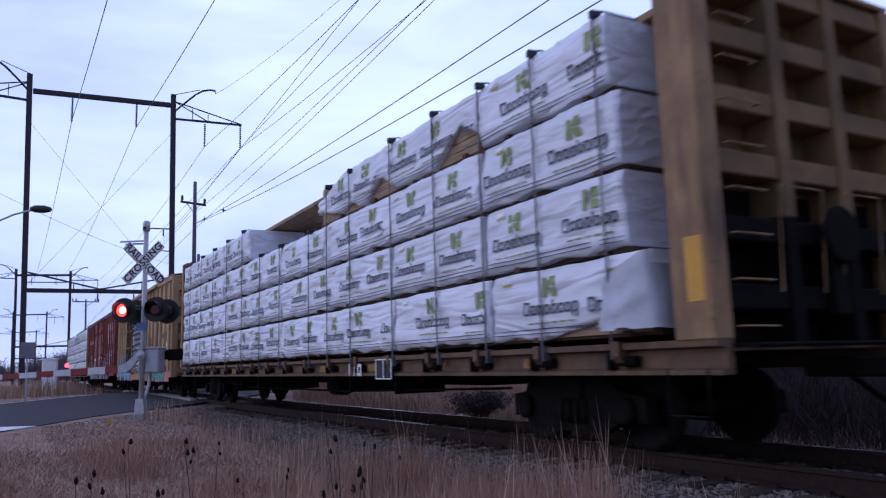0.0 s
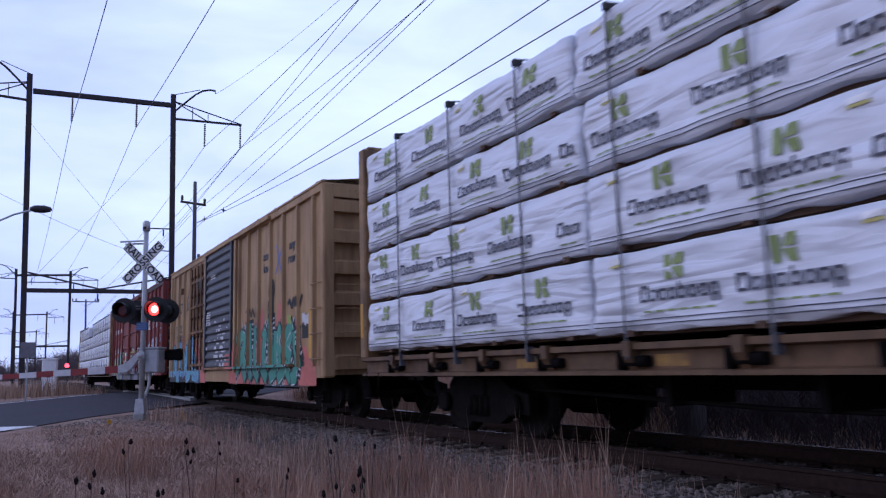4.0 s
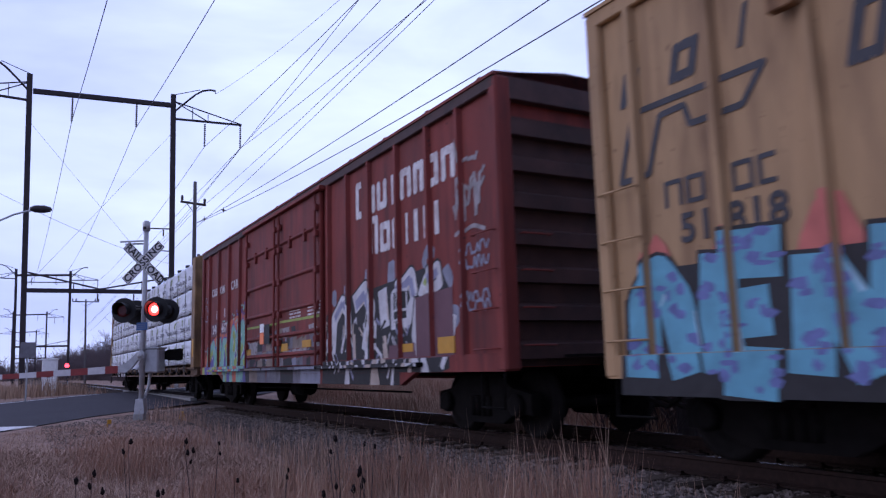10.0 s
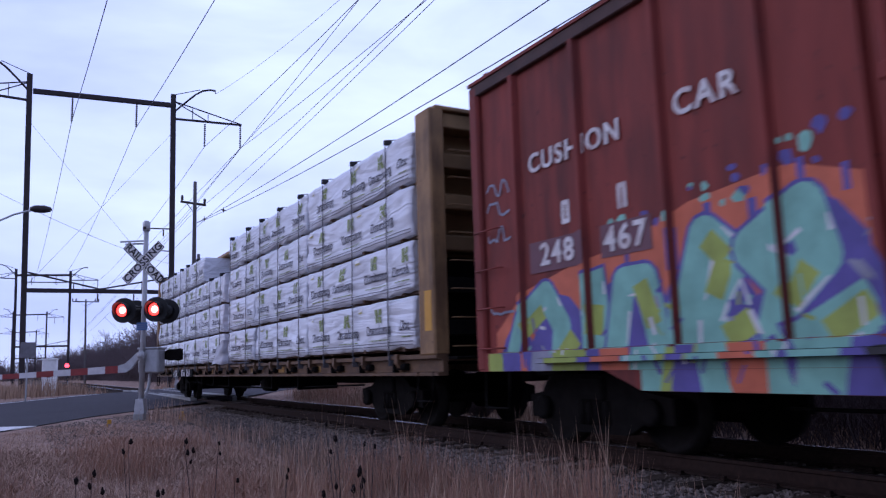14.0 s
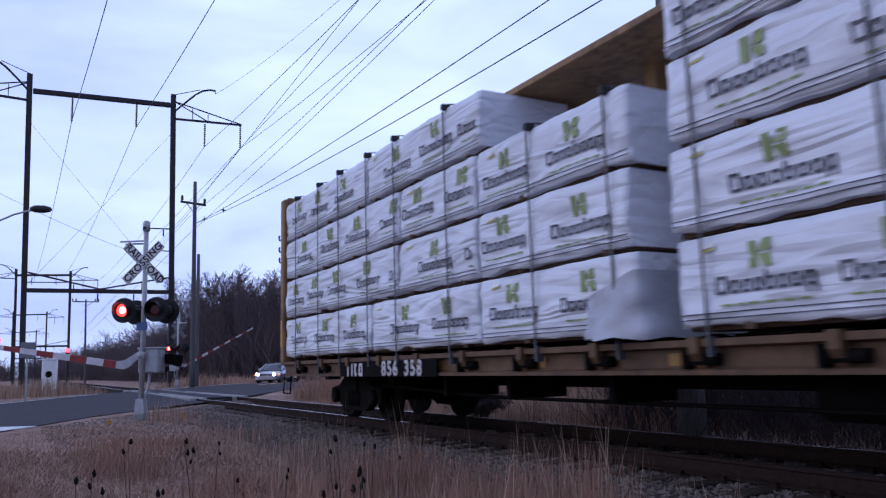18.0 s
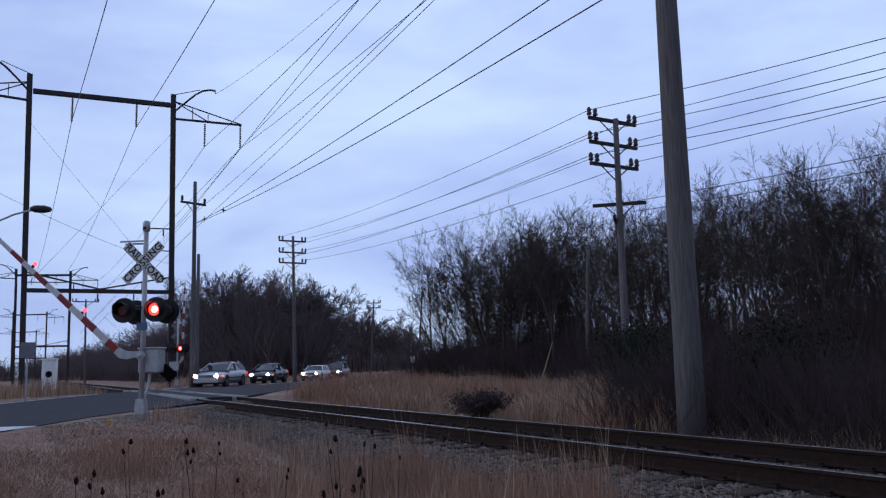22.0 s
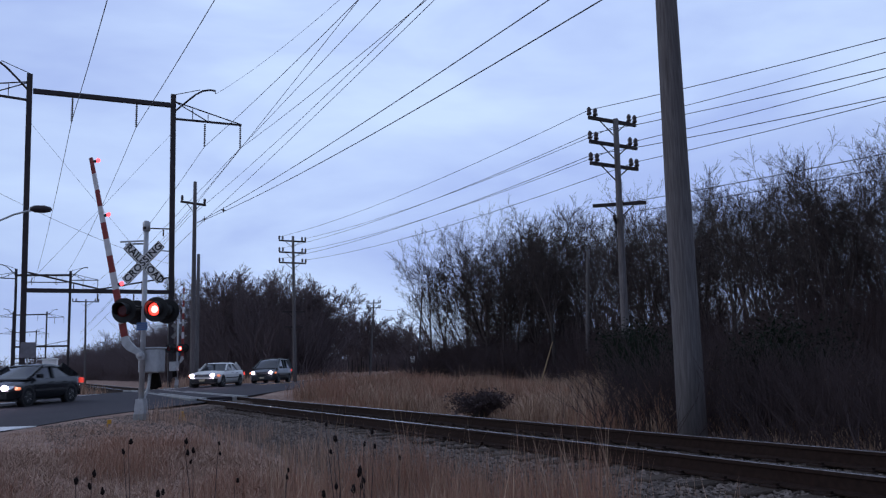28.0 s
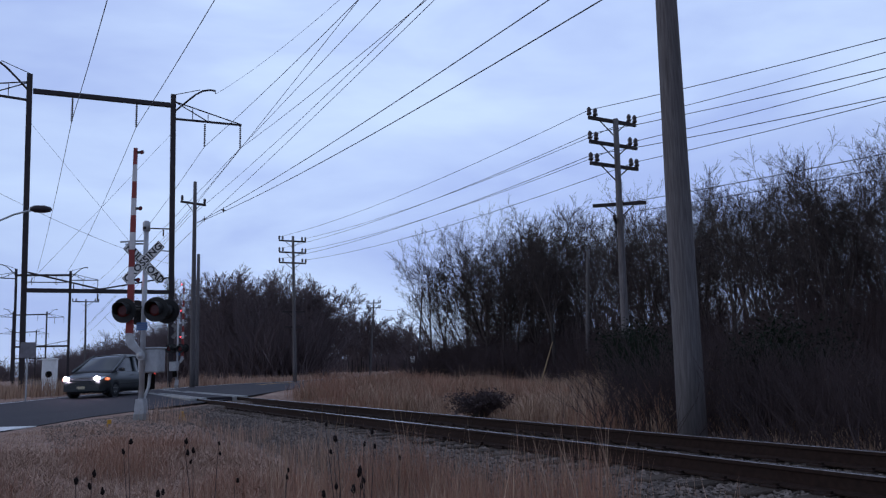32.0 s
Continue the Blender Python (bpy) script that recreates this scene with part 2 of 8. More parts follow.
def add_creases(m):
    """Sharp tight creases that fan slantwise over plastic film, over its soft waves."""
    n, l = m.node_tree.nodes, m.node_tree.links
    b = n["Principled BSDF"]
    soft = b.inputs["Normal"].links[0].from_node
    tc, info = n.new("ShaderNodeTexCoord"), n.new("ShaderNodeObjectInfo")
    shift, mul = n.new("ShaderNodeVectorMath"), n.new("ShaderNodeMath")
    shift.operation, mul.operation, mul.inputs[1].default_value = "ADD", "MULTIPLY", 53.0
    l.new(info.outputs["Random"], mul.inputs[0])
    l.new(tc.outputs["Object"], shift.inputs[0])
    l.new(mul.outputs["Value"], shift.inputs[1])
    last = soft
    for turn, scale, strength in ((0.5, 0.8, 0.46), (-0.7, 1.1, 0.40), (0.15, 1.6, 0.14)):
        mp = n.new("ShaderNodeMapping")
        mp.inputs["Rotation"].default_value = (turn, 0, 0)
        mp.inputs["Scale"].default_value = (1, 0.32, 2.2)
        wv = n.new("ShaderNodeTexNoise")
        wv.inputs["Scale"].default_value, wv.inputs["Detail"].default_value, wv.inputs["Distortion"].default_value = scale, 1.0, 0.6
        tri = n.new("ShaderNodeMath")
        tri.operation = "PINGPONG"
        tri.inputs[1].default_value = 0.085
        bp = n.new("ShaderNodeBump")
        bp.inputs["Strength"].default_value, bp.inputs["Distance"].default_value = strength, 0.35
        l.new(shift.outputs["Vector"], mp.inputs["Vector"])
        l.new(mp.outputs["Vector"], wv.inputs["Vector"])
        l.new(wv.outputs["Fac"], tri.inputs[0])
        l.new(tri.outputs["Value"], bp.inputs["Height"])
        l.new(last.outputs["Normal"], bp.inputs["Normal"])
        last = bp
    l.new(last.outputs["Normal"], b.inputs["Normal"])


add_creases(WRAP)
# the white film again, greyed: its shade is put into the colour
LOOSEWRAP = paint("crumpled_shade_grey_wrap", (0.38, 0.39, 0.43), 0.45, vary=0.12, grain=3, bump=0.5, relief=5, dist=0.05)
LUMBER = paint("pale_sawn_lumber", (0.36, 0.26, 0.16), 0.8, vary=0.3, grain=12, stretch=(8, 0.4, 8), bump=0.2, dirt=(0.2, 0.13, 0.08), dirt_scale=2)
STRAP = paint("grey_strap", (0.09, 0.09, 0.10), 0.6, vary=0.15)
PRINTGREY = paint("grey_print", (0.075, 0.075, 0.095), 0.6, vary=0.15)
PRINTGREEN = paint("green_print", (0.24, 0.30, 0.11), 0.6, vary=0.15)
TYRE = paint("tyre_rubber", (0.018, 0.018, 0.02), 0.85, vary=0.2)
GLASS = paint("dark_car_glass", (0.02, 0.022, 0.026), 0.08, vary=0, bump=0)
HEADLIGHT = paint("lit_headlamp", (1, 1, 1), 0.2, vary=0, bump=0, glow=((1.0, 0.74, 0.95), 70.0))
AMBER = paint("lit_marker_lamp", (1, 0.5, 0.2), 0.2, vary=0, bump=0, glow=((1.0, 0.22, 0.10), 1.0))
BARK = paint("grey_brown_bark", (0.055, 0.048, 0.046), 0.95, vary=0.4, grain=9, stretch=(4, 4, 0.8), bump=0.6, relief=10, dist=0.02, per_piece=0.3)
# ---- mesh kit ----
def box(bm, x0, x1, y0, y1, z0, z1, bevel=0.0):
    v = [bm.verts.new(p) for p in ((x0, y0, z0), (x1, y0, z0), (x1, y1, z0), (x0, y1, z0), (x0, y0, z1), (x1, y0, z1), (x1, y1, z1), (x0, y1, z1))]
    f = [bm.faces.new([v[i] for i in q]) for q in ((0, 3, 2, 1), (4, 5, 6, 7), (0, 1, 5, 4), (1, 2, 6, 5), (2, 3, 7, 6), (3, 0, 4, 7))]
    if bevel:
        edges = {e for face in f for e in face.edges}
        bmesh.ops.bevel(bm, geom=list(edges), offset=bevel, segments=1, affect="EDGES", profile=0.5)
    return v


def bar(bm, a, b, r, r2=None, sides=8, caps=True):
    """A round bar from a to b, tapering from r to r2."""
    a, b = Vector(a), Vector(b)
    r2 = r if r2 is None else r2
    q = (b - a).to_track_quat("Z", "Y")
    rings = []
    for p, rad in ((a, r), (b, r2)):
        rings.append([bm.verts.new(p + q @ Vector((rad * math.cos(2 * math.pi * i / sides), rad * math.sin(2 * math.pi * i / sides), 0))) for i in range(sides)])
    for i in range(sides):
        j = (i + 1) % sides
        f = bm.faces.new((rings[0][i], rings[0][j], rings[1][j], rings[1][i]))
        f.smooth = sides > 6
    if caps:
        bm.faces.new(rings[0][::-1])
        bm.faces.new(rings[1])


def beam(bm, a, b, w, h):
    """A rectangular bar from a to b, w across and h along the upright."""
    a, b = Vector(a), Vector(b)
    d = (b - a).normalized()
    side = d.cross(Vector((0, 0, 1)))
    side = side.normalized() if side.length > 1e-4 else Vector((1, 0, 0))
    up = side.cross(d)
    v = [bm.verts.new(p + side * sx * w / 2 + up * sz * h / 2) for p in (a, b) for sx, sz in ((-1, -1), (1, -1), (1, 1), (-1, 1))]
    for q in ((0, 1, 2, 3), (7, 6, 5, 4), (0, 4, 5, 1), (1, 5, 6, 2), (2, 6, 7, 3), (3, 7, 4, 0)):
        bm.faces.new([v[i] for i in q])


def tube(bm, pts, r, sides=5):
    """A bent round bar through points."""
    pts = [Vector(p) for p in pts]
    rings = []
    for i, p in enumerate(pts):
        d = (pts[min(i + 1, len(pts) - 1)] - pts[max(i - 1, 0)])
        q = d.to_track_quat("Z", "Y")
        rings.append([bm.verts.new(p + q @ Vector((r * math.cos(2 * math.pi * k / sides), r * math.sin(2 * math.pi * k / sides), 0))) for k in range(sides)])
    for a, b in zip(rings, rings[1:]):
        for k in range(sides):
            j = (k + 1) % sides
            f = bm.faces.new((a[k], a[j], b[j], b[k]))
            f.smooth = True


def prism(bm, outline, axis, lo, hi):
    """An outline (in the two other axes) drawn out along an axis."""
    def put(u, v, w):
        return {"x": (w, u, v), "y": (u, w, v), "z": (u, v, w)}[axis]
    a = [bm.verts.new(put(u, v, lo)) for u, v in outline]
    b = [bm.verts.new(put(u, v, hi)) for u, v in outline]
    bm.faces.new(a)
    bm.faces.new(b[::-1])
    for i in range(len(outline)):
        j = (i + 1) % len(outline)
        bm.faces.new((a[i], b[i], b[j], a[j]))


def ring(bm, centre, axis, profile, sides=20):
    """A turned shape: (distance along axis, radius) pairs round the axis."""
    q = Vector(axis).to_track_quat("Z", "Y")
    rings = []
    for d, r in profile:
        rings.append([bm.verts.new(Vector(centre) + q @ Vector((r * math.cos(2 * math.pi * i / sides), r * math.sin(2 * math.pi * i / sides), d))) for i in range(sides)])
    for a, b in zip(rings, rings[1:]):
        for i in range(sides):
            j = (i + 1) % sides
            f = bm.faces.new((a[i], a[j], b[j], b[i]))
            f.smooth = True
    bm.faces.new(rings[0][::-1])
    bm.faces.new(rings[-1])


def mesh_of(name, bm, material, clean=True):
    if clean:
        bmesh.ops.recalc_face_normals(bm, faces=bm.faces)
    me = bpy.data.meshes.new(name)
    bm.to_mesh(me)
    bm.free()
    for m in (material if isinstance(material, (list, tuple)) else (material,)):
        me.materials.append(m)
    return me


def part(name, bm, material, parent, label="", at=None):
    """One bmesh as one mesh object under a thing or a part."""
    ob = new(name, bm if isinstance(bm, bpy.types.Mesh) else mesh_of(name, bm, material))
    ob.parent = parent
    if at is not None:
        ob.matrix_basis = at
    return tagged(ob, label=label)


def thing(name, m, label, category, group="", kind=""):
    ob = new(name)
    ob.empty_display_size = 0.3
    ob.matrix_basis = m
    return tagged(ob, label, category, group, kind)


def solid(name, bm, material, label, category, group="", kind="", m=None, clean=True):
    ob = new(name, mesh_of(name, bm, material, clean))
    if m is not None:
        ob.matrix_basis = m
    return tagged(ob, label, category, group, kind)


def B():
    return bmesh.new()


def lettering(name, body, size, material, parent, m, spread=1.0, label=""):
    """Raised writing in the built-in typeface, turned into a mesh."""
    cu = bpy.data.curves.new(name, "FONT")
    cu.body, cu.size, cu.extrude, cu.align_x, cu.align_y, cu.space_character = body, size, 0.003, "CENTER", "CENTER", spread
    cu.offset = size * 0.025
    tmp = new(name, cu)
    dg = bpy.context.evaluated_depsgraph_get()
    me = bpy.data.meshes.new_from_object(tmp.evaluated_get(dg))
    bpy.data.objects.remove(tmp)
    bpy.data.curves.remove(cu)
    me.materials.clear()
    me.materials.append(material)
    ob = new(name, me)
    ob.parent, ob.matrix_basis = parent, m
    return tagged(ob, label=label)
# ---- ground, road and track ----
TRACK_X, NEAR_RAIL, FAR_RAIL = 6.6425, 5.925, 7.36
ROAD_AT, ROAD_U, ROAD_N = Vector((0.85, 32.4)), Vector((0.556, 0.831)).normalized(), Vector((0.831, -0.556)).normalized()


def smooth(a, b, v):
    k = min(1.0, max(0.0, (v - a) / (b - a)))
    return k * k * (3 - 2 * k)


def road_w(x, y):
    return (Vector((x, y)) - ROAD_AT).dot(ROAD_N)


def road_point(s, w, z=0.0):
    p = ROAD_AT + ROAD_U * s + ROAD_N * w
    return Vector((p.x, p.y, z))


def road_z(s):
    """The road dips a little to either side of the crossing."""
    return -0.10 * (1 - smooth(-3, 8, s)) - 0.25 * smooth(20, 50, s)


def ground_z(x, y):
    p = Vector((x, y)) - ROAD_AT
    w, s = p.dot(ROAD_N), p.dot(ROAD_U)
    z = road_z(s) - (0.42 if x < TRACK_X else 0.25) * smooth(10.0, 15.0, w) - 0.25 * smooth(4.5, 9.0, -w)
    if abs(x) < 40 and abs(y) < 90:
        z += 0.05 * smooth(9, 11, max(w, -w * 2)) * noise.noise((x * 0.5, y * 0.5, 0.0))
    trench = 1 - smooth(2.4, 3.4, abs(x - TRACK_X))
    off_road = max(smooth(8.6, 9.6, w), smooth(3.2, 4.2, -w))
    z = z * (1 - trench) + (-0.45 * off_road + (z - 0.05) * (1 - off_road)) * trench
    return z - 0.5 * smooth(120, 400, math.hypot(x, y))


def axis_steps(fine_lo, fine_hi, step, far_lo, far_hi):
    out = list(np.arange(fine_lo, fine_hi, step))
    d, v = step, fine_hi
    while v < far_hi:
        out.append(v)
        d *= 1.35
        v += d
    out.append(far_hi)
    d, v = step * 1.35, fine_lo
    low = []
    while v - d > far_lo:
        v -= d
        low.append(v)
        d *= 1.35
    return [far_lo] + low[::-1] + out


def build_ground():
    xs, ys = axis_steps(-12, 24, 0.6, -2500, 2500), axis_steps(-4, 64, 0.6, -1500, 3500)
    verts = [(x, y, ground_z(x, y)) for y in ys for x in xs]
    n = len(xs)
    faces = [(j * n + i, j * n + i + 1, (j + 1) * n + i + 1, (j + 1) * n + i) for j in range(len(ys) - 1) for i in range(n - 1)]
    me = bpy.data.meshes.new("ground")
    me.from_pydata(verts, [], faces)
    me.materials.append(SOIL)
    me.polygons.foreach_set("use_smooth", [True] * len(faces))
    tagged(new("ground", me), "dry brown winter soil beneath dead grass", "ground", kind="structure")


def strip(name, s0, s1, w0, w1, lift, material, label, category="road", steps=60, kind="structure", z0=0.0):
    bm = B()
    rows = []
    for i in range(steps + 1):
        s = s0 + (s1 - s0) * i / steps
        a, b = (w0(s) if callable(w0) else w0), (w1(s) if callable(w1) else w1)
        row = []
        for w in (a, b):
            p = road_point(s, w)
            row.append((p.x, p.y, road_z(s) - 0.5 * smooth(120, 400, math.hypot(p.x, p.y)) + lift))
        rows.append([bm.verts.new(c) for c in row])
    lower = [[bm.verts.new(v.co - Vector((0, 0, 0.02))) for v in r] for r in rows]
    for i in range(steps):
        bm.faces.new((rows[i][0], rows[i][1], rows[i + 1][1], rows[i + 1][0]))
        bm.faces.new((rows[i][1], lower[i][1], lower[i + 1][1], rows[i + 1][1]))
        bm.faces.new((rows[i][0], rows[i + 1][0], lower[i + 1][0], lower[i][0]))
    return solid(name, bm, material, label, category, kind=kind)


def flare(s):
    return 7.1 + 0.7 * (1 - smooth(-14, -9, s)) + 0.4 * smooth(-5, 2, s) * (1 - smooth(12, 24, s))


def build_road():
    strip("road", -75, 420, -2.3, flare, 0.02, ASPHALT, "worn grey asphalt road running over the crossing", steps=180)
    strip("road_edge_line", -60, 8.0, -1.95, -1.82, 0.026, LINE_WHITE, "faded white edge line on the asphalt", "road marking")
    strip("road_edge_line", 15.0, 200, -1.95, -1.82, 0.026, LINE_WHITE, "faded white edge line on the asphalt", "road marking")
    strip("road_edge_line", 20, 200, 5.6, 5.72, 0.026, LINE_WHITE, "faded white edge line on the asphalt", "road marking")
    for w in (1.85, 2.05):
        strip("road_centre_line", 20, 200, w, w + 0.1, 0.026, YELLOW, "faded yellow centre line on the asphalt", "road marking")
    strip("stop_line", -13.7, -11.9, 2.3, 7.6, 0.026, LINE_WHITE, "worn white stop line on the asphalt", "road marking", steps=2)


def rail_mesh(length):
    """Flat-bottomed rail: foot, web and head; the running surface is bright."""
    bm = B()
    prof = [(-0.075, -0.18), (0.075, -0.18), (0.075, -0.165), (0.012, -0.145), (0.012, -0.045), (0.036, -0.036), (0.036, -0.004), (0.030, 0.0), (-0.030, 0.0), (-0.036, -0.004), (-0.036, -0.036), (-0.012, -0.045), (-0.012, -0.145), (-0.075, -0.165)]
    prism(bm, prof, "y", 0, length)
    bm.faces.ensure_lookup_table()
    bmesh.ops.recalc_face_normals(bm, faces=bm.faces)
    for f in bm.faces:
        if f.normal.z > 0.6 and f.calc_center_median().z > -0.01:
            f.material_index = 1
    return mesh_of("rail", bm, (RUST, RAILHEAD))


def build_track():
    track = thing("railway_track", pose(TRACK_X, 0, 0), "single railway track with rusty rails on dark timber ties in ballast", "railway track", kind="structure")
    # Ballast bed with sloping shoulders, in lengths either side of the road.
    for y0, y1 in ((-60, 27.6), (47.5, 420)):
        bm = B()
        n = 60 if y0 < 0 else 20
        rows = []
        for i in range(n + 1):
            y = y0 + (y1 - y0) * i / n
            rows.append([bm.verts.new((x, y, z + 0.02 * noise.noise((x * 2, y, 3)))) for x, z in
                         ((-3.7, -0.62), (-2.6, -0.42), (-1.65, -0.235), (-0.9, -0.215), (0.0, -0.225), (0.9, -0.215), (1.65, -0.235), (2.5, -0.5))])
        for a, b in zip(rows, rows[1:]):
            for k in range(len(a) - 1):
                bm.faces.new((a[k], a[k + 1], b[k + 1], b[k])).smooth = True
        part("ballast_bed", bm, CINDER, track, "dark grey crushed stone ballast bed")
    for x in (-0.7175, 0.7175):
        for i, (y0, y1) in enumerate(((-60.0, -36.01), (-36.0, -12.01), (-12.0, 11.99), (12.0, 35.99), (36.0, 59.99), (60.0, 400.0))):
            part("rail", rail_mesh(y1 - y0), None, track, "rusty steel rail with a bright running edge", at=pose(x, y0, 0))
    bm = B()
    box(bm, -1.3, 1.3, -0.11, 0.11, -0.36, -0.185, 0.012)
    tie = mesh_of("tie", bm, TIE)
    bm = B()
    box(bm, -0.16, 0.16, -0.09, 0.09, -0.187, -0.168, 0.004)
    for sx, sy in ((-0.11, -0.05), (0.11, 0.05)):
        box(bm, sx - 0.02, sx + 0.02, sy - 0.02, sy + 0.02, -0.17, -0.145)
    plate = mesh_of("tie_plate", bm, RUST)
    y, k = -6.0, 0
    while y < 90:
        if not 27.6 < y < 47.5:
            t = part("tie", tie, None, track, at=pose(random.uniform(-0.04, 0.04), y, random.uniform(-0.012, 0.004), rz=random.uniform(-1, 1)))
            if y < 24:
                for x in (-0.7175, 0.7175):
                    part("tie_plate", plate, None, t, at=pose(x, 0, 0))
        y += 0.53
    # Crossing panels between and beside the rails where the road runs over the track.
    for x0, x1, surface, words in ((-1.02, -0.80, CONCRETE, "worn pale concrete crossing panel"), (-0.62, -0.46, CONCRETE, "worn pale concrete crossing panel"), (-0.45, 0.45, ASPHALT, "asphalt infill between crossing panels"), (0.46, 0.62, CONCRETE, "worn pale concrete crossing panel"), (0.80, 1.02, CONCRETE, "worn pale concrete crossing panel")):
        for i in range(10):
            bm = B()
            box(bm, x0, x1, 28.2 + i * 1.85, 28.2 + i * 1.85 + 1.83, -0.25, 0.022 + random.uniform(-0.004, 0.004), 0.01)
            part("crossing_panel", bm, surface, track, words)


build_ground()
build_road()
build_track()
# ---- freight train ----
def travel(t):
    """How far the train has gone at t seconds, from its place at 10 s."""
    return 3.931 * (t - 10) + 0.005 * (t - 10) ** 2


MOVERS = []      # (thing, y of its middle at 10 s, x)
WHEELSETS = []


def wheelset(parent, y):
    ws = part("wheelset", axle_mesh, None, parent, "rolling steel wheels on an axle", at=pose(0, y, 0.42))
    WHEELSETS.append(ws)


def axle_build():
    bm = B()
    bar(bm, (-1.0, 0, 0), (1.0, 0, 0), 0.075, sides=10)
    for s in (-1, 1):
        ring(bm, (s * 0.70, 0, 0), (s, 0, 0), [(-0.02, 0.45), (0.03, 0.44), (0.035, 0.425), (0.125, 0.415), (0.125, 0.36), (0.09, 0.33), (0.075, 0.2), (0.12, 0.13), (0.13, 0.10)], 24)
        ring(bm, (s * 1.0, 0, 0), (s, 0, 0), [(-0.06, 0.10), (0.05, 0.10), (0.06, 0.07)], 12)
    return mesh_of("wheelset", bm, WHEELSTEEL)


axle_mesh = axle_build()


def truck_build():
    """One side frame pair with bolster and springs."""
    bm = B()
    for s in (-1, 1):
        x = s * 1.0
        prism(bm, [(-1.15, 0.30), (-1.15, 0.56), (-0.75, 0.62), (-0.45, 0.80), (0.45, 0.80), (0.75, 0.62), (1.15, 0.56), (1.15, 0.30), (0.78, 0.32), (0.5, 0.17), (-0.5, 0.17), (-0.78, 0.32)], "x", x - 0.07, x + 0.07)
        for y in (-0.87, 0.87):
            ring(bm, (x + s * 0.06, y, 0.42), (s, 0, 0), [(0, 0.14), (0.07, 0.14), (0.09, 0.10)], 12)
        for y in (-0.2, -0.07, 0.07, 0.2):
            bar(bm, (x + s * 0.06, y, 0.26), (x + s * 0.06, y, 0.52), 0.055, sides=8)
    box(bm, -1.12, 1.12, -0.2, 0.2, 0.5, 0.78, 0.03)
    for y in (-0.35, 0.35):
        beam(bm, (-0.8, y, 0.4), (0.8, y, 0.4), 0.08, 0.16)
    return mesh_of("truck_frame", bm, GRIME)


truck_mesh = truck_build()


def truck(car, y):
    t = part("truck", truck_mesh, None, car, "grimy cast steel truck frame", at=pose(0, y, 0))
    for d in (-0.87, 0.87):
        wheelset(t, d)


def couplers(car, half, draft=1.0):
    for s in (-1, 1):
        bm = B()
        box(bm, -0.09, 0.09, min(s * (half - 0.3), s * (half + draft)), max(s * (half - 0.3), s * (half + draft)), 0.74, 0.92, 0.02)
        y = s * (half + draft)
        prism(bm, [(-0.16, y - s * 0.12), (0.14, y - s * 0.12), (0.17, y + s * 0.08), (0.04, y + s * 0.06), (-0.02, y + s * 0.16), (-0.15, y + s * 0.14)], "z", 0.68, 0.98)
        part("coupler", bm, GRIME, car, "dark cast steel knuckle coupler")
        bm = B()
        tube(bm, [(0.3, s * (half - 0.1), 0.75), (0.32, s * (half + 0.3), 0.45), (0.2, s * (half + 0.7), 0.38), (0.1, s * (half + draft), 0.5)], 0.03, 6)
        part("brake_hose", bm, GRIME, car, "black rubber brake hose")


def car_root(name, y0, y1, label, category):
    car = thing(name, pose(TRACK_X, (y0 + y1) / 2, 0), label, category, "freight train")
    MOVERS.append((car, (y0 + y1) / 2))
    return car, (y1 - y0) / 2



# lumber with the shade of the gaps between bundles painted into its colour
SHADEDWOOD = paint("shade_darkened_lumber", (0.10, 0.062, 0.042), 0.85, vary=0.3, grain=10, stretch=(8, 0.4, 8))
TEAL = paint("teal_spray_paint", (0.045, 0.27, 0.20), 0.6, vary=0.12, grain=3)
SKYBLUE = paint("light_blue_spray_paint", (0.10, 0.33, 0.44), 0.6, vary=0.2, grain=4)
PINK = paint("salmon_spray_paint", (0.50, 0.135, 0.105), 0.65, vary=0.2, grain=4)
SPRAYBLACK = paint("black_spray_paint", (0.02, 0.02, 0.022), 0.7, vary=0.3)
SPRAYWHITE = paint("white_spray_paint", (0.55, 0.55, 0.57), 0.65, vary=0.2, grain=5, dirt=(0.3, 0.27, 0.27), dirt_scale=3)
SPRAYGREY = paint("grey_blue_spray_paint", (0.22, 0.23, 0.29), 0.65, vary=0.3, grain=4)
LIME = paint("lime_spray_paint", (0.27, 0.34, 0.07), 0.65, vary=0.25, grain=4)
FAINT = paint("thin_pale_overspray", (0.13, 0.13, 0.155), 0.7, vary=0.35, grain=6)
PALEBLUE = paint("pale_blue_spray_paint", (0.30, 0.50, 0.60), 0.6, vary=0.2, grain=4)
LILAC = paint("lilac_grey_spray_paint", (0.24, 0.25, 0.36), 0.65, vary=0.2, grain=4)
CREAM = paint("cream_spray_paint", (0.46, 0.38, 0.32), 0.65, vary=0.2, grain=4)
REPAINT = paint("dull_maroon_patch_paint", (0.135, 0.06, 0.075), 0.65, vary=0.12, grain=3)
PURPLE = paint("violet_spray_paint", (0.09, 0.075, 0.27), 0.65, vary=0.25, grain=4)
ORANGE = paint("orange_spray_paint", (0.50, 0.12, 0.06), 0.65, vary=0.2, grain=4)
MINT = paint("pale_green_spray_paint", (0.17, 0.40, 0.33), 0.65, vary=0.25, grain=4)
GRUBBY = paint("grubby_white_spray_paint", (0.30, 0.275, 0.28), 0.7, vary=0.3, grain=6, dirt=(0.10, 0.075, 0.07), dirt_scale=3.5, dirt_amount=0.85)
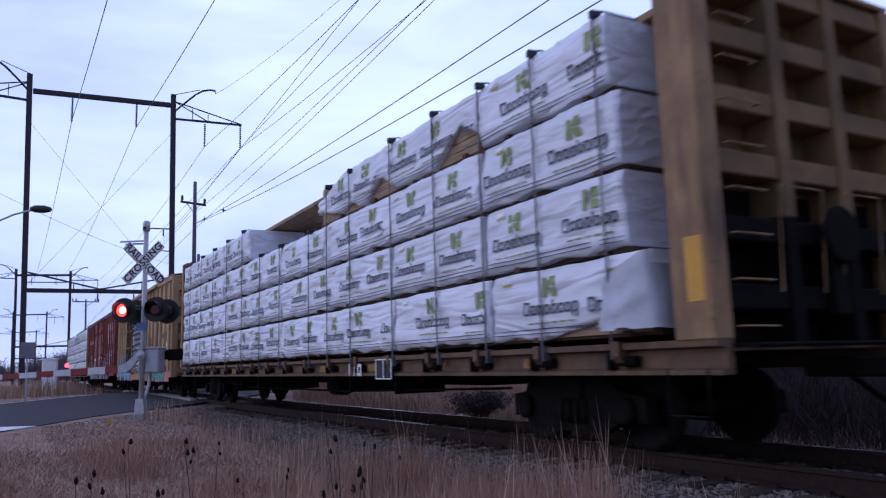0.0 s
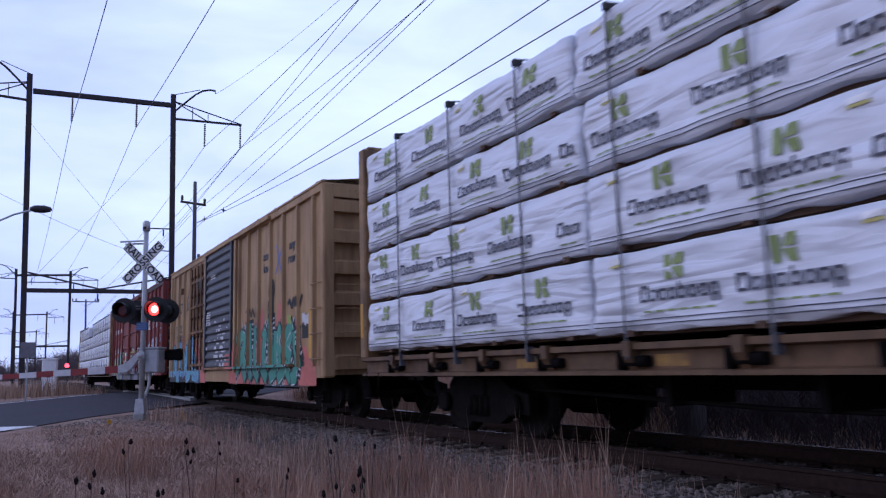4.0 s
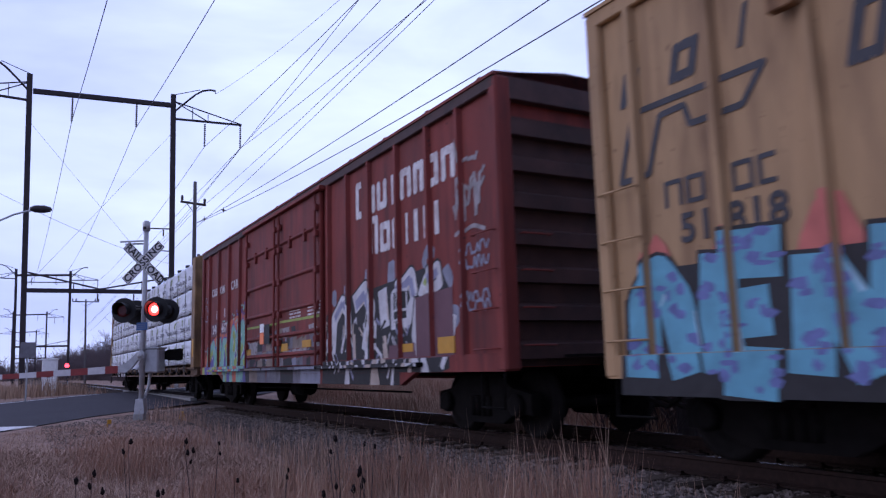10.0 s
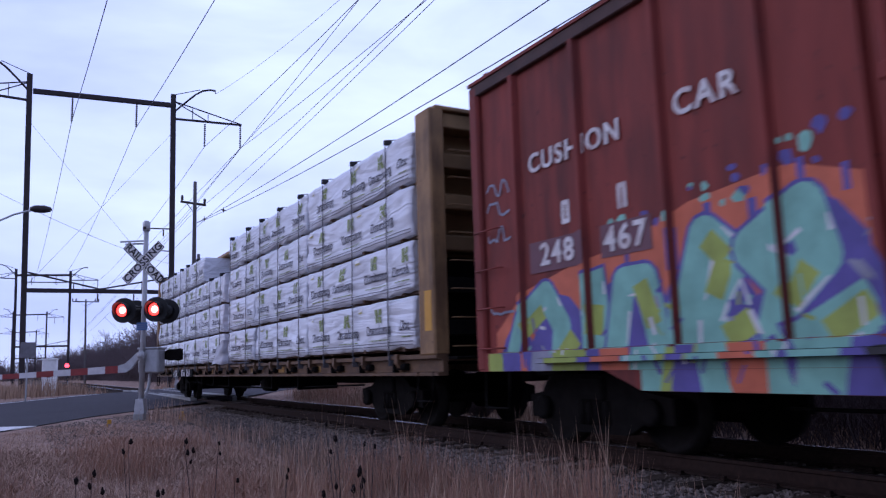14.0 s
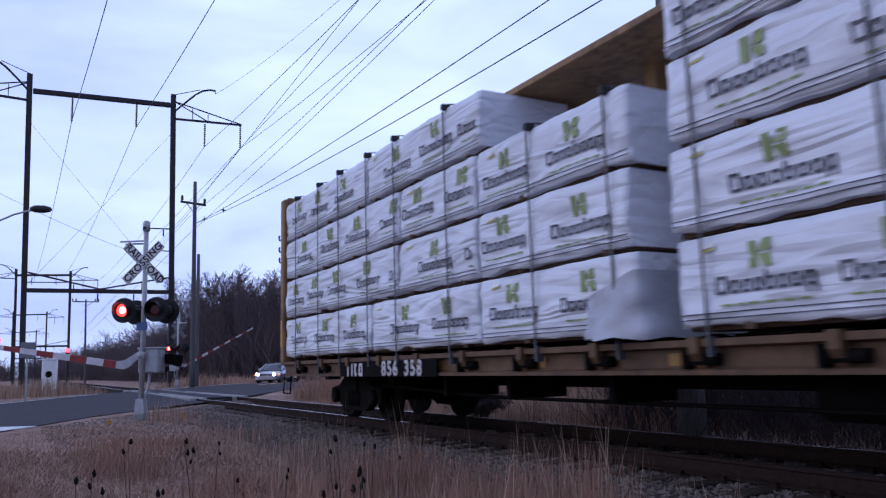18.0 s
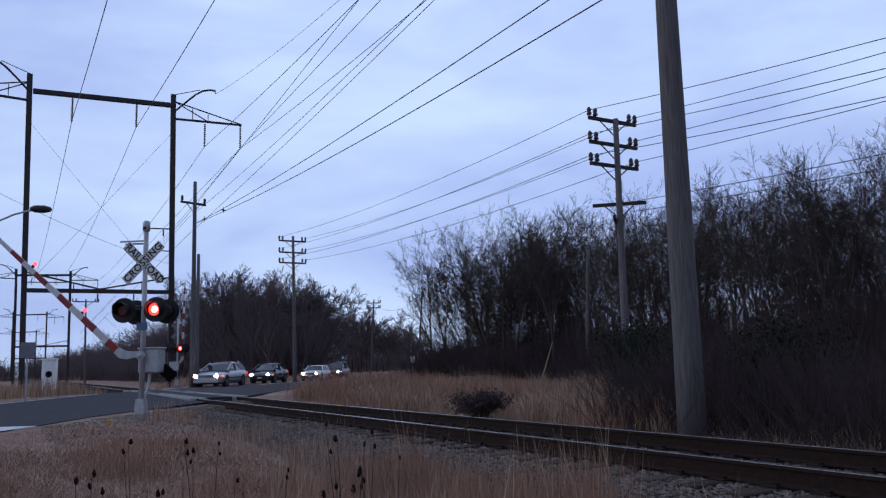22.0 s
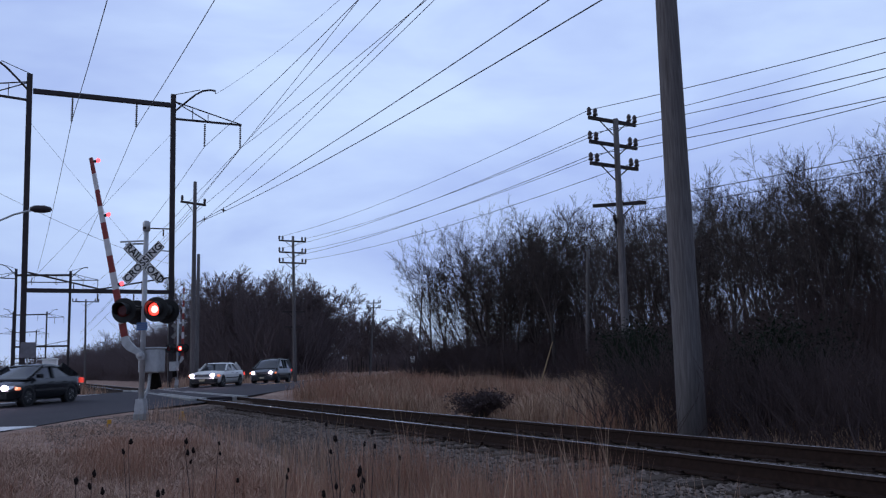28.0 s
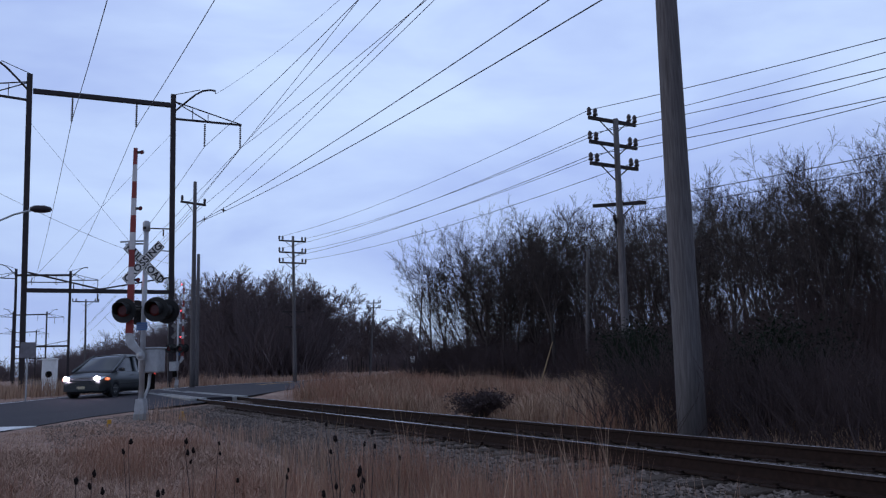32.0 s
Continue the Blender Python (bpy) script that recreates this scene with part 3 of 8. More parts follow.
SOOTLILAC = paint("sooty_lilac_spray_paint", (0.15, 0.145, 0.175), 0.7, vary=0.3, grain=6, dirt=(0.06, 0.05, 0.05), dirt_scale=2.5, dirt_amount=0.85)
DULLCREAM = paint("dull_cream_spray_paint", (0.24, 0.185, 0.15), 0.7, vary=0.3, grain=6, dirt=(0.09, 0.06, 0.05), dirt_scale=3, dirt_amount=0.85)
HIVIS = paint("orange_placard", (0.95, 0.22, 0.05), 0.5, vary=0.05)
LETTERING_DARK = paint("dark_stencil_paint", (0.03, 0.032, 0.04), 0.6, vary=0.3, grain=5)
LETTERING_WHITE = paint("white_stencil_paint", (0.62, 0.60, 0.60), 0.6, vary=0.2, grain=6, dirt=(0.25, 0.12, 0.11), dirt_scale=4, dirt_amount=0.7)
BLUESPRAY = paint("blue_spray_paint", (0.12, 0.15, 0.34), 0.65, vary=0.3)


def on_side(y, z, x):
    """A pose on the car's side that faces the road: writing reads there from the roadside."""
    m = Matrix(((0, 0, -1, x), (-1, 0, 0, y), (0, 1, 0, z), (0, 0, 0, 1)))
    return m


def flat(bm, pts, x, index=0):
    f = bm.faces.new([bm.verts.new((x, y, z)) for y, z in pts])
    f.material_index = index


def stroke(bm, a, b, r, x, index, n=4):
    """A sprayed stroke with round ends from a to b (along, up)."""
    a, b = Vector(a), Vector(b)
    d = b - a
    ang = math.atan2(d.y, d.x)
    pts = []
    for c, base in ((b, ang - math.pi / 2), (a, ang + math.pi / 2)):
        for k in range(n + 1):
            t = base + math.pi * k / n
            pts.append((c.x + r * math.cos(t), c.y + r * math.sin(t)))
    flat(bm, pts, x, index)


def face_out(bm):
    for f in bm.faces:
        f.normal_update()
        if f.normal.x > 0:
            f.normal_flip()


def clipped(poly, axis, limit, keep_above):
    """The piece of a flat outline on one side of a level."""
    out = []
    for i, p in enumerate(poly):
        q = poly[(i + 1) % len(poly)]
        a, b = p[axis] - limit, q[axis] - limit
        if not keep_above:
            a, b = -a, -b
        if a >= 0:
            out.append(p)
        if a * b < 0:
            k = a / (a - b)
            out.append((p[0] + (q[0] - p[0]) * k, p[1] + (q[1] - p[1]) * k))
    return out


class Spray:
    """Coats of spray paint on a car side: each outline falls on the wall, the ribs, the doors and the sill that it crosses."""

    def __init__(self, zones):
        self.bm, self.zones, self.coat = B(), zones, 0

    def put(self, poly, index):
        self.coat += 1
        poly = [tuple(p) for p in poly]
        for y0, y1, z0, z1, x in self.zones:
            p = poly
            for axis, limit, above in ((0, y0, True), (0, y1, False), (1, z0, True), (1, z1, False)):
                if len(p) > 2:
                    p = clipped(p, axis, limit, above)
            if len(p) > 2:
                flat(self.bm, p, x - 0.00003 * self.coat, index)

    def bar(self, p, q, w, index, grow=0.0, shift=(0, 0), skew=0.0):
        """A thick stroke with cut ends."""
        p, q = Vector(p) + Vector(shift), Vector(q) + Vector(shift)
        d = (q - p).normalized()
        n = Vector((-d.y, d.x)) * (w / 2 + grow)
        p, q = p - d * grow, q + d * grow
        e = d * skew
        self.put([p - n - e, p + n + e, q + n + e, q - n - e], index)

    def dab(self, y, z, ry, rz, index, rng, n=12, rough=0.2):
        self.put([(y + ry * (1 + rng.uniform(-rough, rough)) * math.cos(2 * math.pi * k / n), z + rz * (1 + rng.uniform(-rough, rough)) * math.sin(2 * math.pi * k / n)) for k in range(n)], index)

    def done(self, car, label, *mats):
        face_out(self.bm)
        return tagged(part("graffiti", mesh_raw("graffiti", self.bm, *mats), None, car, label), kind="stuff")


def side_zones(mid, y0, y1, z0, ribs, sill_x, door=(), deep=None):
    zones = [(y0, y1, z0 + 0.22, 4.3, -1.545)]
    if deep:
        zones += [(y0, y1, z0 + 0.002, z0 + 0.215, sill_x), (deep[0] - mid, deep[1] - mid, deep[2], z0, sill_x)]
    else:
        zones.append((y0, y1, 0.6, z0 + 0.215, sill_x))
    zones += [(r - mid - 0.034, r - mid + 0.034, z0 + 0.22, 4.2, -1.6125) for r in ribs]
    return zones + list(door)


def paint_letters(sp, rng, letters, fill, edge, light, shade=True, spots=None, glints=0.8):
    """Letters given as lists of (start, end, width, skew) bars: striped depth beside them, dark outline, fill, pale edge lights."""
    if shade:
        for bars in letters:
            for p, q, ww, sk in bars:
                sp.bar(p, q, ww, edge, 0.05, (-0.15, 0.04), sk)
        for bars in letters:
            for p, q, ww, sk in bars:
                p, q = Vector(p), Vector(q)
                d = (q - p).normalized()
                n = Vector((-d.y, d.x))
                if n.x > 0:
                    n = -n
                k, length = 0.04, (q - p).length
                while k < length:
                    c = p + d * k + n * (ww / 2)
                    sp.bar(c + n * 0.04, c + n * 0.17, rng.uniform(0.03, 0.055), light)
                    k += rng.uniform(0.10, 0.15)
    for bars in letters:
        for index, grow_by in ((edge, 0.035), (fill, 0.0)):
            for p, q, ww, sk in bars:
                sp.bar(p, q, ww, index, grow_by, (0, 0), sk)
            for (p, q, ww, sk), (p2, q2, w2, s2) in zip(bars, bars[1:]):
                if (Vector(q) - Vector(p2)).length < 0.01:
                    r = (ww + w2) / 4 + grow_by
                    sp.put([(q[0] + r * math.cos(k * 0.5236), q[1] + r * math.sin(k * 0.5236)) for k in range(12)], index)
        for p, q, ww, sk in bars:
            p, q = Vector(p), Vector(q)
            d = (q - p).normalized()
            n = Vector((-d.y, d.x))
            if spots is not None:
                for _ in range(int(3 + 9 * (q - p).length)):
                    c = p.lerp(q, rng.random()) + n * ww * rng.uniform(-0.42, 0.42)
                    sp.dab(c.x, c.y, rng.uniform(0.03, 0.10), rng.uniform(0.02, 0.06), spots, rng, 6, 0.4)
            if n.x > 0:
                n = -n
            if rng.random() < glints:
                e, f = p.lerp(q, rng.uniform(0.6, 0.97)), p.lerp(q, rng.uniform(0.05, 0.4))
                sp.put([e + n * ww * 0.47, e + n * ww * 0.34, f + n * ww * 0.42, f + n * ww * 0.47], light)


def strokes(*lines, w=0.3):
    """A letter's bars from lines of (along, up) points."""
    return [(p, q, w, 0.0) for line in lines for p, q in zip(line, line[1:])]


def moved(letters, mid):
    return [[((p[0] - mid, p[1]), (q[0] - mid, q[1]), w, k) for p, q, w, k in bars] for bars in letters]


def peaks(sp, rng, spots, low, index):
    """A sprayed cloud behind letters: rounded peaks, each (place, top, half width)."""
    for y, top, half in spots:
        o = [(y - half, low)]
        for k in range(9):
            t = math.pi * (1 - k / 8)
            o.append((y + half * 0.9 * math.cos(t) * (1 - 0.35 * math.sin(t)), low + (top - low) * (0.35 + 0.65 * math.sin(t) ** 1.2) + rng.uniform(-0.03, 0.03)))
        o.append((y + half, low))
        sp.put(o, index)


def tag_line(sp, rng, y, z, w, h, n, index, r=0.02):
    """A quick zigzag tag in one thin line."""
    p = Vector((y, z))
    for k in range(n):
        q = Vector((y - w * (k + rng.uniform(0.4, 1.3)) / n, z + h * rng.choice((-0.5, 0.5)) * rng.uniform(0.5, 1.0)))
        sp.bar(p, q, r * 2, index, r * 0.5)
        p = q


def block_word(car, name, y, z, size, widths, material, x, tall=(), slant=0.0, label="", gaps=(), shapes="", pen=0.26):
    """Print that is not spelt out: a plain block for each letter, of its size and colour, along the car side.
    shapes: o hollow, u open above, n open below, c open behind, i a stem; else solid."""
    p = y
    for i, w in enumerate(widths):
        h = size * (1.35 if i in tall else 1.0)
        wide, t = w * size, min(pen * size, w * size / 2)
        kind = shapes[i % len(shapes)] if shapes else "s"
        pieces = {"o": "lrtb", "u": "lrb", "n": "lrt", "c": "ltb", "i": "m", "s": "f"}[kind]
        bm = B()
        for k in pieces:
            u0, u1, v0, v1 = {"l": (0, t, 0, h), "r": (wide - t, wide, 0, h), "t": (t, wide - t, h - t, h), "b": (t, wide - t, 0, t), "m": (wide / 2 - t / 2, wide / 2 + t / 2, 0, h), "f": (0, wide, 0, h)}[k]
            c = min(0.3 * t, (v1 - v0) * 0.2) if k in "lrf" else 0.0
            o = [(u0, v0 + c), (u0 + c, v0), (u1 - c, v0), (u1, v0 + c), (u1, v1 - c), (u1 - c, v1), (u0 + c, v1), (u0, v1 - c)] if c else [(u0, v0), (u1, v0), (u1, v1), (u0, v1)]
            flat(bm, [(p - u - slant * v, z + v) for u, v in o], x)
        face_out(bm)
        part(name, mesh_raw(name, bm, material), None, car, label)
        p -= wide + size * 0.16 + (gaps[i] if i < len(gaps) else 0)


def sill_paint(car, y0, y1, z0, z1, mats, seed):
    """Paint that runs on over the side sill in slanting patches."""
    rng = random.Random(seed)
    bm = B()
    y = y0
    while y < y1 - 0.05:
        w = min(rng.uniform(0.12, 0.55), y1 - y)
        a, b = rng.uniform(-0.05, 0.05), rng.uniform(-0.05, 0.05)
        flat(bm, [(y, z0), (y + w, z0), (y + w + a, z1), (y + b, z1)], -1.603 - 0.0004 * rng.randrange(1, 9), rng.randrange(len(mats)))
        y += w * rng.uniform(0.85, 1.0)
    face_out(bm)
    tagged(part("sill_paint", mesh_raw("sill_paint", bm, *mats), None, car, "sprayed patches on the side sill"), kind="stuff")


def mesh_raw(name, bm, *mats):
    me = bpy.data.meshes.new(name)
    bm.to_mesh(me)
    bm.free()
    for m in mats:
        me.materials.append(m)
    return me


def small_print(car, y, z, w, rows, material, x, pitch=0.07, h=0.035):
    bm = B()
    rng = random.Random(int(abs(y * 100)))
    for k in range(rows):
        p = y
        while p > y - w:
            q = max(y - w, p - rng.uniform(0.08, 0.25))
            flat(bm, [(p, z - k * pitch), (q, z - k * pitch), (q, z - k * pitch + h), (p, z - k * pitch + h)], x)
            p = q - 0.04
    face_out(bm)
    part("small_print", mesh_raw("small_print", bm, material), None, car, "rows of small worn stencil print")


def rungs(car, y0, y1, zs, x, material, n="grab_iron"):
    for z in zs:
        bm = B()
        tube(bm, [(x + 0.07, y0, z), (x, y0, z), (x, y1, z), (x + 0.07, y1, z)], 0.011, 5)
        part(n, bm, material, car)


def boxcar(name, y0, y1, paintm, z0, z1, label, ribs, sill, door_span, end_pitch):
    """A steel boxcar: walls with pressed ribs, corrugated ends, roof, sills, ladders and running gear. Places along it are at 10 s."""
    car, h = car_root(name, y0, y1, label, "boxcar")
    mid = (y0 + y1) / 2
    bm = B()
    box(bm, -1.54, 1.54, -h + 0.14, h - 0.14, z0 + 0.04, z1 - 0.06)
    part("body", bm, paintm, car)
    for s in (-1, 1):
        for y in ribs:
            bm = B()
            prism(bm, [(y - mid - 0.07, s * 1.54), (y - mid - 0.035, s * 1.61), (y - mid + 0.035, s * 1.61), (y - mid + 0.07, s * 1.54)], "z", z0 + 0.2, z1 - 0.16)
            for v in bm.verts:
                v.co = Vector((v.co.y, v.co.x, v.co.z))
            part("rib", bm, paintm, car)
        # top rail, bottom sill with its deeper middle
        bm = B()
        box(bm, min(s * 1.54, s * 1.61), max(s * 1.54, s * 1.61), -h + 0.05, h - 0.05, z1 - 0.18, z1 - 0.02, 0.012)
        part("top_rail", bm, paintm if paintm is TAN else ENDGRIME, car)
        bm = B()
        o = [(-h + 0.05, z0), (sill[0] - mid - 0.5, z0), (sill[0] - mid, sill[2]), (sill[1] - mid, sill[2]), (sill[1] - mid + 0.5, z0), (h - 0.05, z0), (h - 0.05, z0 + 0.22), (-h + 0.05, z0 + 0.22)]
        prism(bm, o, "x", min(s * 1.5, s * 1.6), max(s * 1.5, s * 1.6))
        part("side_sill", bm, paintm, car)
        for e in (-1, 1):
            bm = B()
            box(bm, min(s * 1.38, s * 1.61), max(s * 1.38, s * 1.61), min(e * h, e * (h - 0.2)), max(e * h, e * (h - 0.2)), z0, z1 - 0.03, 0.03)
            part("corner_post", bm, paintm, car)
            bm = B()
            tube(bm, [(s * 1.55, e * (h - 0.12), z0), (s * 1.57, e * (h - 0.12), 0.42), (s * 1.57, e * (h - 0.62), 0.42), (s * 1.55, e * (h - 0.62), z0)], 0.018, 6)
            part("sill_step", bm, GRIME, car, "bent steel sill step")
    for e in (-1, 1):
        z, k = z0 + 0.12, 0
        while z < z1 - 0.25:
            bm = B()
            a, b = e * (h - 0.2), e * (h - 0.015)
            o = [(a, z), (b, z + end_pitch * 0.04), (b, z + end_pitch * 0.42), (a, z + end_pitch * 0.58)]
            prism(bm, o, "x", -1.40, 1.40)
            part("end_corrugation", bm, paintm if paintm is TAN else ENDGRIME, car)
            z += end_pitch
        bm = B()
        prism(bm, [(-1.5, z1 - 0.30), (1.5, z1 - 0.30), (1.56, z1), (0.5, z1 + 0.16), (-0.5, z1 + 0.16), (-1.56, z1)], "y", min(e * (h - 0.14), e * (h - 0.02)), max(e * (h - 0.14), e * (h - 0.02)))
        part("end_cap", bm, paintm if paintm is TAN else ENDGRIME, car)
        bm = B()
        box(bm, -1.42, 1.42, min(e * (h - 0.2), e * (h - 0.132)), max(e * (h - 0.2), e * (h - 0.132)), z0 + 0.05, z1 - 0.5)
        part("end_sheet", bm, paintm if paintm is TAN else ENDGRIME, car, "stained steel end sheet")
        for z in (1.15, 1.6, 2.05, 2.5):
            rungs_end = B()
            tube(rungs_end, [(-1.32, e * (h - 0.03), z), (-1.32, e * (h + 0.06), z), (-0.9, e * (h + 0.06), z), (-0.9, e * (h - 0.03), z)], 0.012, 5)
            part("ladder_rung", rungs_end, paintm, car)
        bm = B()
        tube(bm, [(-0.7, e * (h + 0.12), 1.02), (0.9, e * (h + 0.12), 1.02)], 0.015, 5)
        box(bm, -0.75, 0.95, min(e * h, e * (h + 0.22)), max(e * h, e * (h + 0.22)), 1.0, 1.03)
        part("crossover_platform", bm, GRIME, car, "narrow steel crossover platform")
        bm = B()
        ring(bm, (0.55, e * (h + 0.05), 2.0), (0, e, 0), [(0, 0.26), (0.03, 0.28), (0.06, 0.26)], 18)
        box(bm, 0.45, 0.65, min(e * (h - 0.05), e * (h + 0.06)), max(e * (h - 0.05), e * (h + 0.06)), 1.3, 1.9, 0.02)
        part("hand_brake", bm, GRIME, car, "dark round hand brake wheel and housing")
    bm = B()
    prism(bm, [(-1.63, z1 - 0.03), (1.63, z1 - 0.03), (1.63, z1 + 0.01), (0.0, z1 + 0.17), (-1.63, z1 + 0.01)], "y", -h + 0.02, h - 0.02)
    n = 12
    for i in range(n):
        y = -h + 0.4 + (2 * h - 0.8) * i / (n - 1)
        prism(bm, [(-1.6, z1 + 0.0), (0, z1 + 0.165), (1.6, z1 + 0.0), (1.6, z1 + 0.05), (0, z1 + 0.21), (-1.6, z1 + 0.05)], "y", y - 0.04, y + 0.04)
    part("roof", bm, paintm, car, "low-pitched steel roof with cross seams")
    rungs(car, -h + 0.12, -h + 0.62, (1.12, 1.6, 2.07, 2.55), -1.66, paintm)
    rungs(car, h - 0.62, h - 0.12, (1.12, 1.6, 2.07, 2.55), -1.66, paintm)
    bm = B()
    for x in (-0.35, 0.35):
        box(bm, x - 0.12, x + 0.12, -h + 0.3, h - 0.3, z0 - 0.08, z0 + 0.05)
    for y in (-3.0, -1.0, 1.2, 3.0):
        box(bm, -1.45, 1.45, y - 0.08, y + 0.08, z0 - 0.05, z0 + 0.05)
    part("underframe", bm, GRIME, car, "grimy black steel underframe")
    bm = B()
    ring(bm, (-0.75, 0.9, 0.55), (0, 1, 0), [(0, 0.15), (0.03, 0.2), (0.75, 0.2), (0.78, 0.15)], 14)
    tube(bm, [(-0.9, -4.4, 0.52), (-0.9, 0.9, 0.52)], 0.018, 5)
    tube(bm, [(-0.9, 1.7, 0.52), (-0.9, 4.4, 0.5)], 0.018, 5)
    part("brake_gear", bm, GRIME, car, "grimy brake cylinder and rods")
    return car, h, mid


def tan_boxcar():
    car, h, mid = boxcar("boxcar", -10.03, 5.74, TAN, 0.77, 4.50, "tan ribbed steel boxcar with a black sliding door and teal graffiti",
                         (-9.39, -8.44, -7.49, -6.54, -5.6, -4.68, -3.82, 1.95, 2.4, 3.3, 4.22, 5.15), (-8.2, 3.6, 0.66), None, 0.60)
    # black sliding door with horizontal corrugation
    bm = B()
    a, b = -3.38 - mid, -0.38 - mid
    box(bm, -1.64, -1.56, a, b, 0.98, 4.34)
    part("door", bm, DOORBLACK, car, "faded black corrugated sliding door")
    for i in range(14):
        bm = B()
        z = 1.02 + i * 0.236
        prism(bm, [(-1.64, z), (-1.685, z + 0.06), (-1.685, z + 0.13), (-1.64, z + 0.19)], "y", a + 0.12, b - 0.12)
        part("door_corrugation", bm, DOORBLACK, car)
    for y in (a, b):
        bm = B()
        box(bm, -1.70, -1.63, y - 0.07, y + 0.07, 0.95, 4.36, 0.01)
        part("door_edge", bm, DOORBLACK, car)
    for y in (-3.62 - mid, -0.15 - mid):
        bm = B()
        box(bm, -1.66, -1.55, y - 0.09, y + 0.09, 0.9, 4.4, 0.015)
        part("door_post", bm, TAN, car)
    bm = B()
    box(bm, -1.72, -1.58, -8.25 - mid, -0.3 - mid, 0.985, 1.05, 0.008)
    part("door_track", bm, RUSTYTAN, car, "rusty tan lower door track")
    bm = B()
    box(bm, -1.70, -1.58, -6.7 - mid, -0.2 - mid, 4.34, 4.42, 0.008)
    part("door_track", bm, TAN, car)
    # plug door beside it, with locking bars
    a, b = -0.02 - mid, 1.85 - mid
    bm = B()
    box(bm, -1.62, -1.55, a, b, 1.0, 4.3, 0.015)
    part("plug_door", bm, RUSTYTAN, car, "rust-streaked tan plug door")
    for y in (a + 0.25, a + 0.75, a + 1.25, a + 1.7):
        bm = B()
        tube(bm, [(-1.66, y, 1.0), (-1.66, y, 4.2)], 0.022, 6)
        for z in (1.3, 2.0, 2.6, 3.3, 3.9):
            box(bm, -1.69, -1.61, y - 0.04, y + 0.04, z - 0.035, z + 0.035, 0.01)
        part("locking_bar", bm, LATCHRUST, car, "rusty vertical locking bar with brackets")
    for z in (1.15, 2.15, 2.95, 3.75):
        bm = B()
        box(bm, -1.675, -1.61, a + 0.05, b - 0.05, z - 0.04, z + 0.04, 0.01)
        part("door_stiffener", bm, RUSTYTAN, car)
    bm = B()
    box(bm, -1.70, -1.60, 3.3 - mid, 3.55 - mid, 3.55, 3.75, 0.01)
    part("junction_box", bm, RUSTYTAN, car)
    x = -1.546
    rng = random.Random(5)
    ribs = (-9.39, -8.44, -7.49, -6.54, -5.6, -4.68, -3.82, 1.95, 2.4, 3.3, 4.22, 5.15)
    panels = [(-3.71 - mid, -3.53 - mid, 0.99, 4.3, -1.662), (-0.02 - mid, 1.85 - mid, 1.0, 4.2, -1.622), (-8.2 - mid, -0.35 - mid, 0.99, 1.045, -1.7215)]
    sp = Spray(side_zones(mid, -9.6 - mid, 5.54 - mid, 0.77, ribs, -1.6015, panels))
    # salmon cloud, then the teal letters over it
    peaks(sp, rng, [(y - mid, t, w) for y, t, w in ((-3.75, 1.75, 0.45), (-4.5, 2.38, 0.5), (-5.1, 2.05, 0.4), (-5.8, 2.36, 0.5), (-6.4, 2.0, 0.5), (-7.15, 2.46, 0.45), (-7.62, 2.0, 0.4), (-8.35, 2.05, 0.4), (-8.8, 1.4, 0.45), (-9.35, 1.1, 0.3))], 0.62, 0)
    teal = [strokes([(-3.82, 1.62), (-4.0, 1.84), (-4.42, 1.72), (-4.1, 1.36)], [(-4.05, 1.42), (-3.9, 1.02), (-3.45, 0.74)], [(-4.1, 1.36), (-4.42, 0.98), (-4.6, 0.72)], w=0.27),
            strokes([(-4.78, 2.08), (-4.80, 1.5), (-4.84, 1.1), (-5.1, 0.72)], w=0.25),
            strokes([(-5.2, 1.98), (-5.34, 1.74), (-5.2, 1.36), (-5.3, 1.02), (-5.72, 0.74)], w=0.27),
            strokes([(-5.9, 1.86), (-6.06, 1.72), (-5.95, 1.32), (-6.02, 1.0), (-6.4, 0.74)], w=0.3)]
    teal += [strokes([(-6.48, 2.1), (-6.54, 1.5), (-6.68, 1.0)], w=0.26),
             strokes([(-6.92, 1.78), (-6.86, 1.4), (-6.9, 0.98)], [(-7.24, 1.88), (-7.02, 1.55), (-7.28, 1.18), (-7.0, 0.9), (-6.6, 0.74)], w=0.29),
             strokes([(-7.55, 1.62), (-7.9, 1.84), (-8.0, 1.72), (-7.6, 1.36), (-7.95, 1.2)], [(-7.75, 1.08), (-7.6, 0.92), (-7.2, 0.72)], [(-7.7, 1.04), (-8.1, 0.74)], w=0.29),
             strokes([(-8.2, 1.72), (-8.22, 1.4), (-8.42, 1.05), (-8.34, 0.78), (-8.1, 0.72)], w=0.3)]
    paint_letters(sp, rng, moved(teal, mid), 1, 2, 3, True)
    sp.put([(-3.75 - mid, 0.62), (-3.0 - mid, 0.62), (-3.0 - mid, 1.02), (-3.75 - mid, 1.5)], 0)
    for cy, cz, ry, rz in ((-6.66, 2.75, 0.13, 0.22), (-6.62, 2.3, 0.10, 0.28), (-6.64, 2.52, 0.06, 0.3)):
        sp.dab(cy - mid, cz, ry, rz, 2, rng, 16, 0.15)
    tag_line(sp, rng, -7.75 - mid, 2.32, 0.9, 0.22, 8, 2, 0.03)
    tag_line(sp, rng, -8.65 - mid, 1.78, 0.55, 0.16, 7, 2, 0.025)
    tag_line(sp, rng, -4.65 - mid, 2.35, 0.6, 0.3, 6, 2, 0.02)
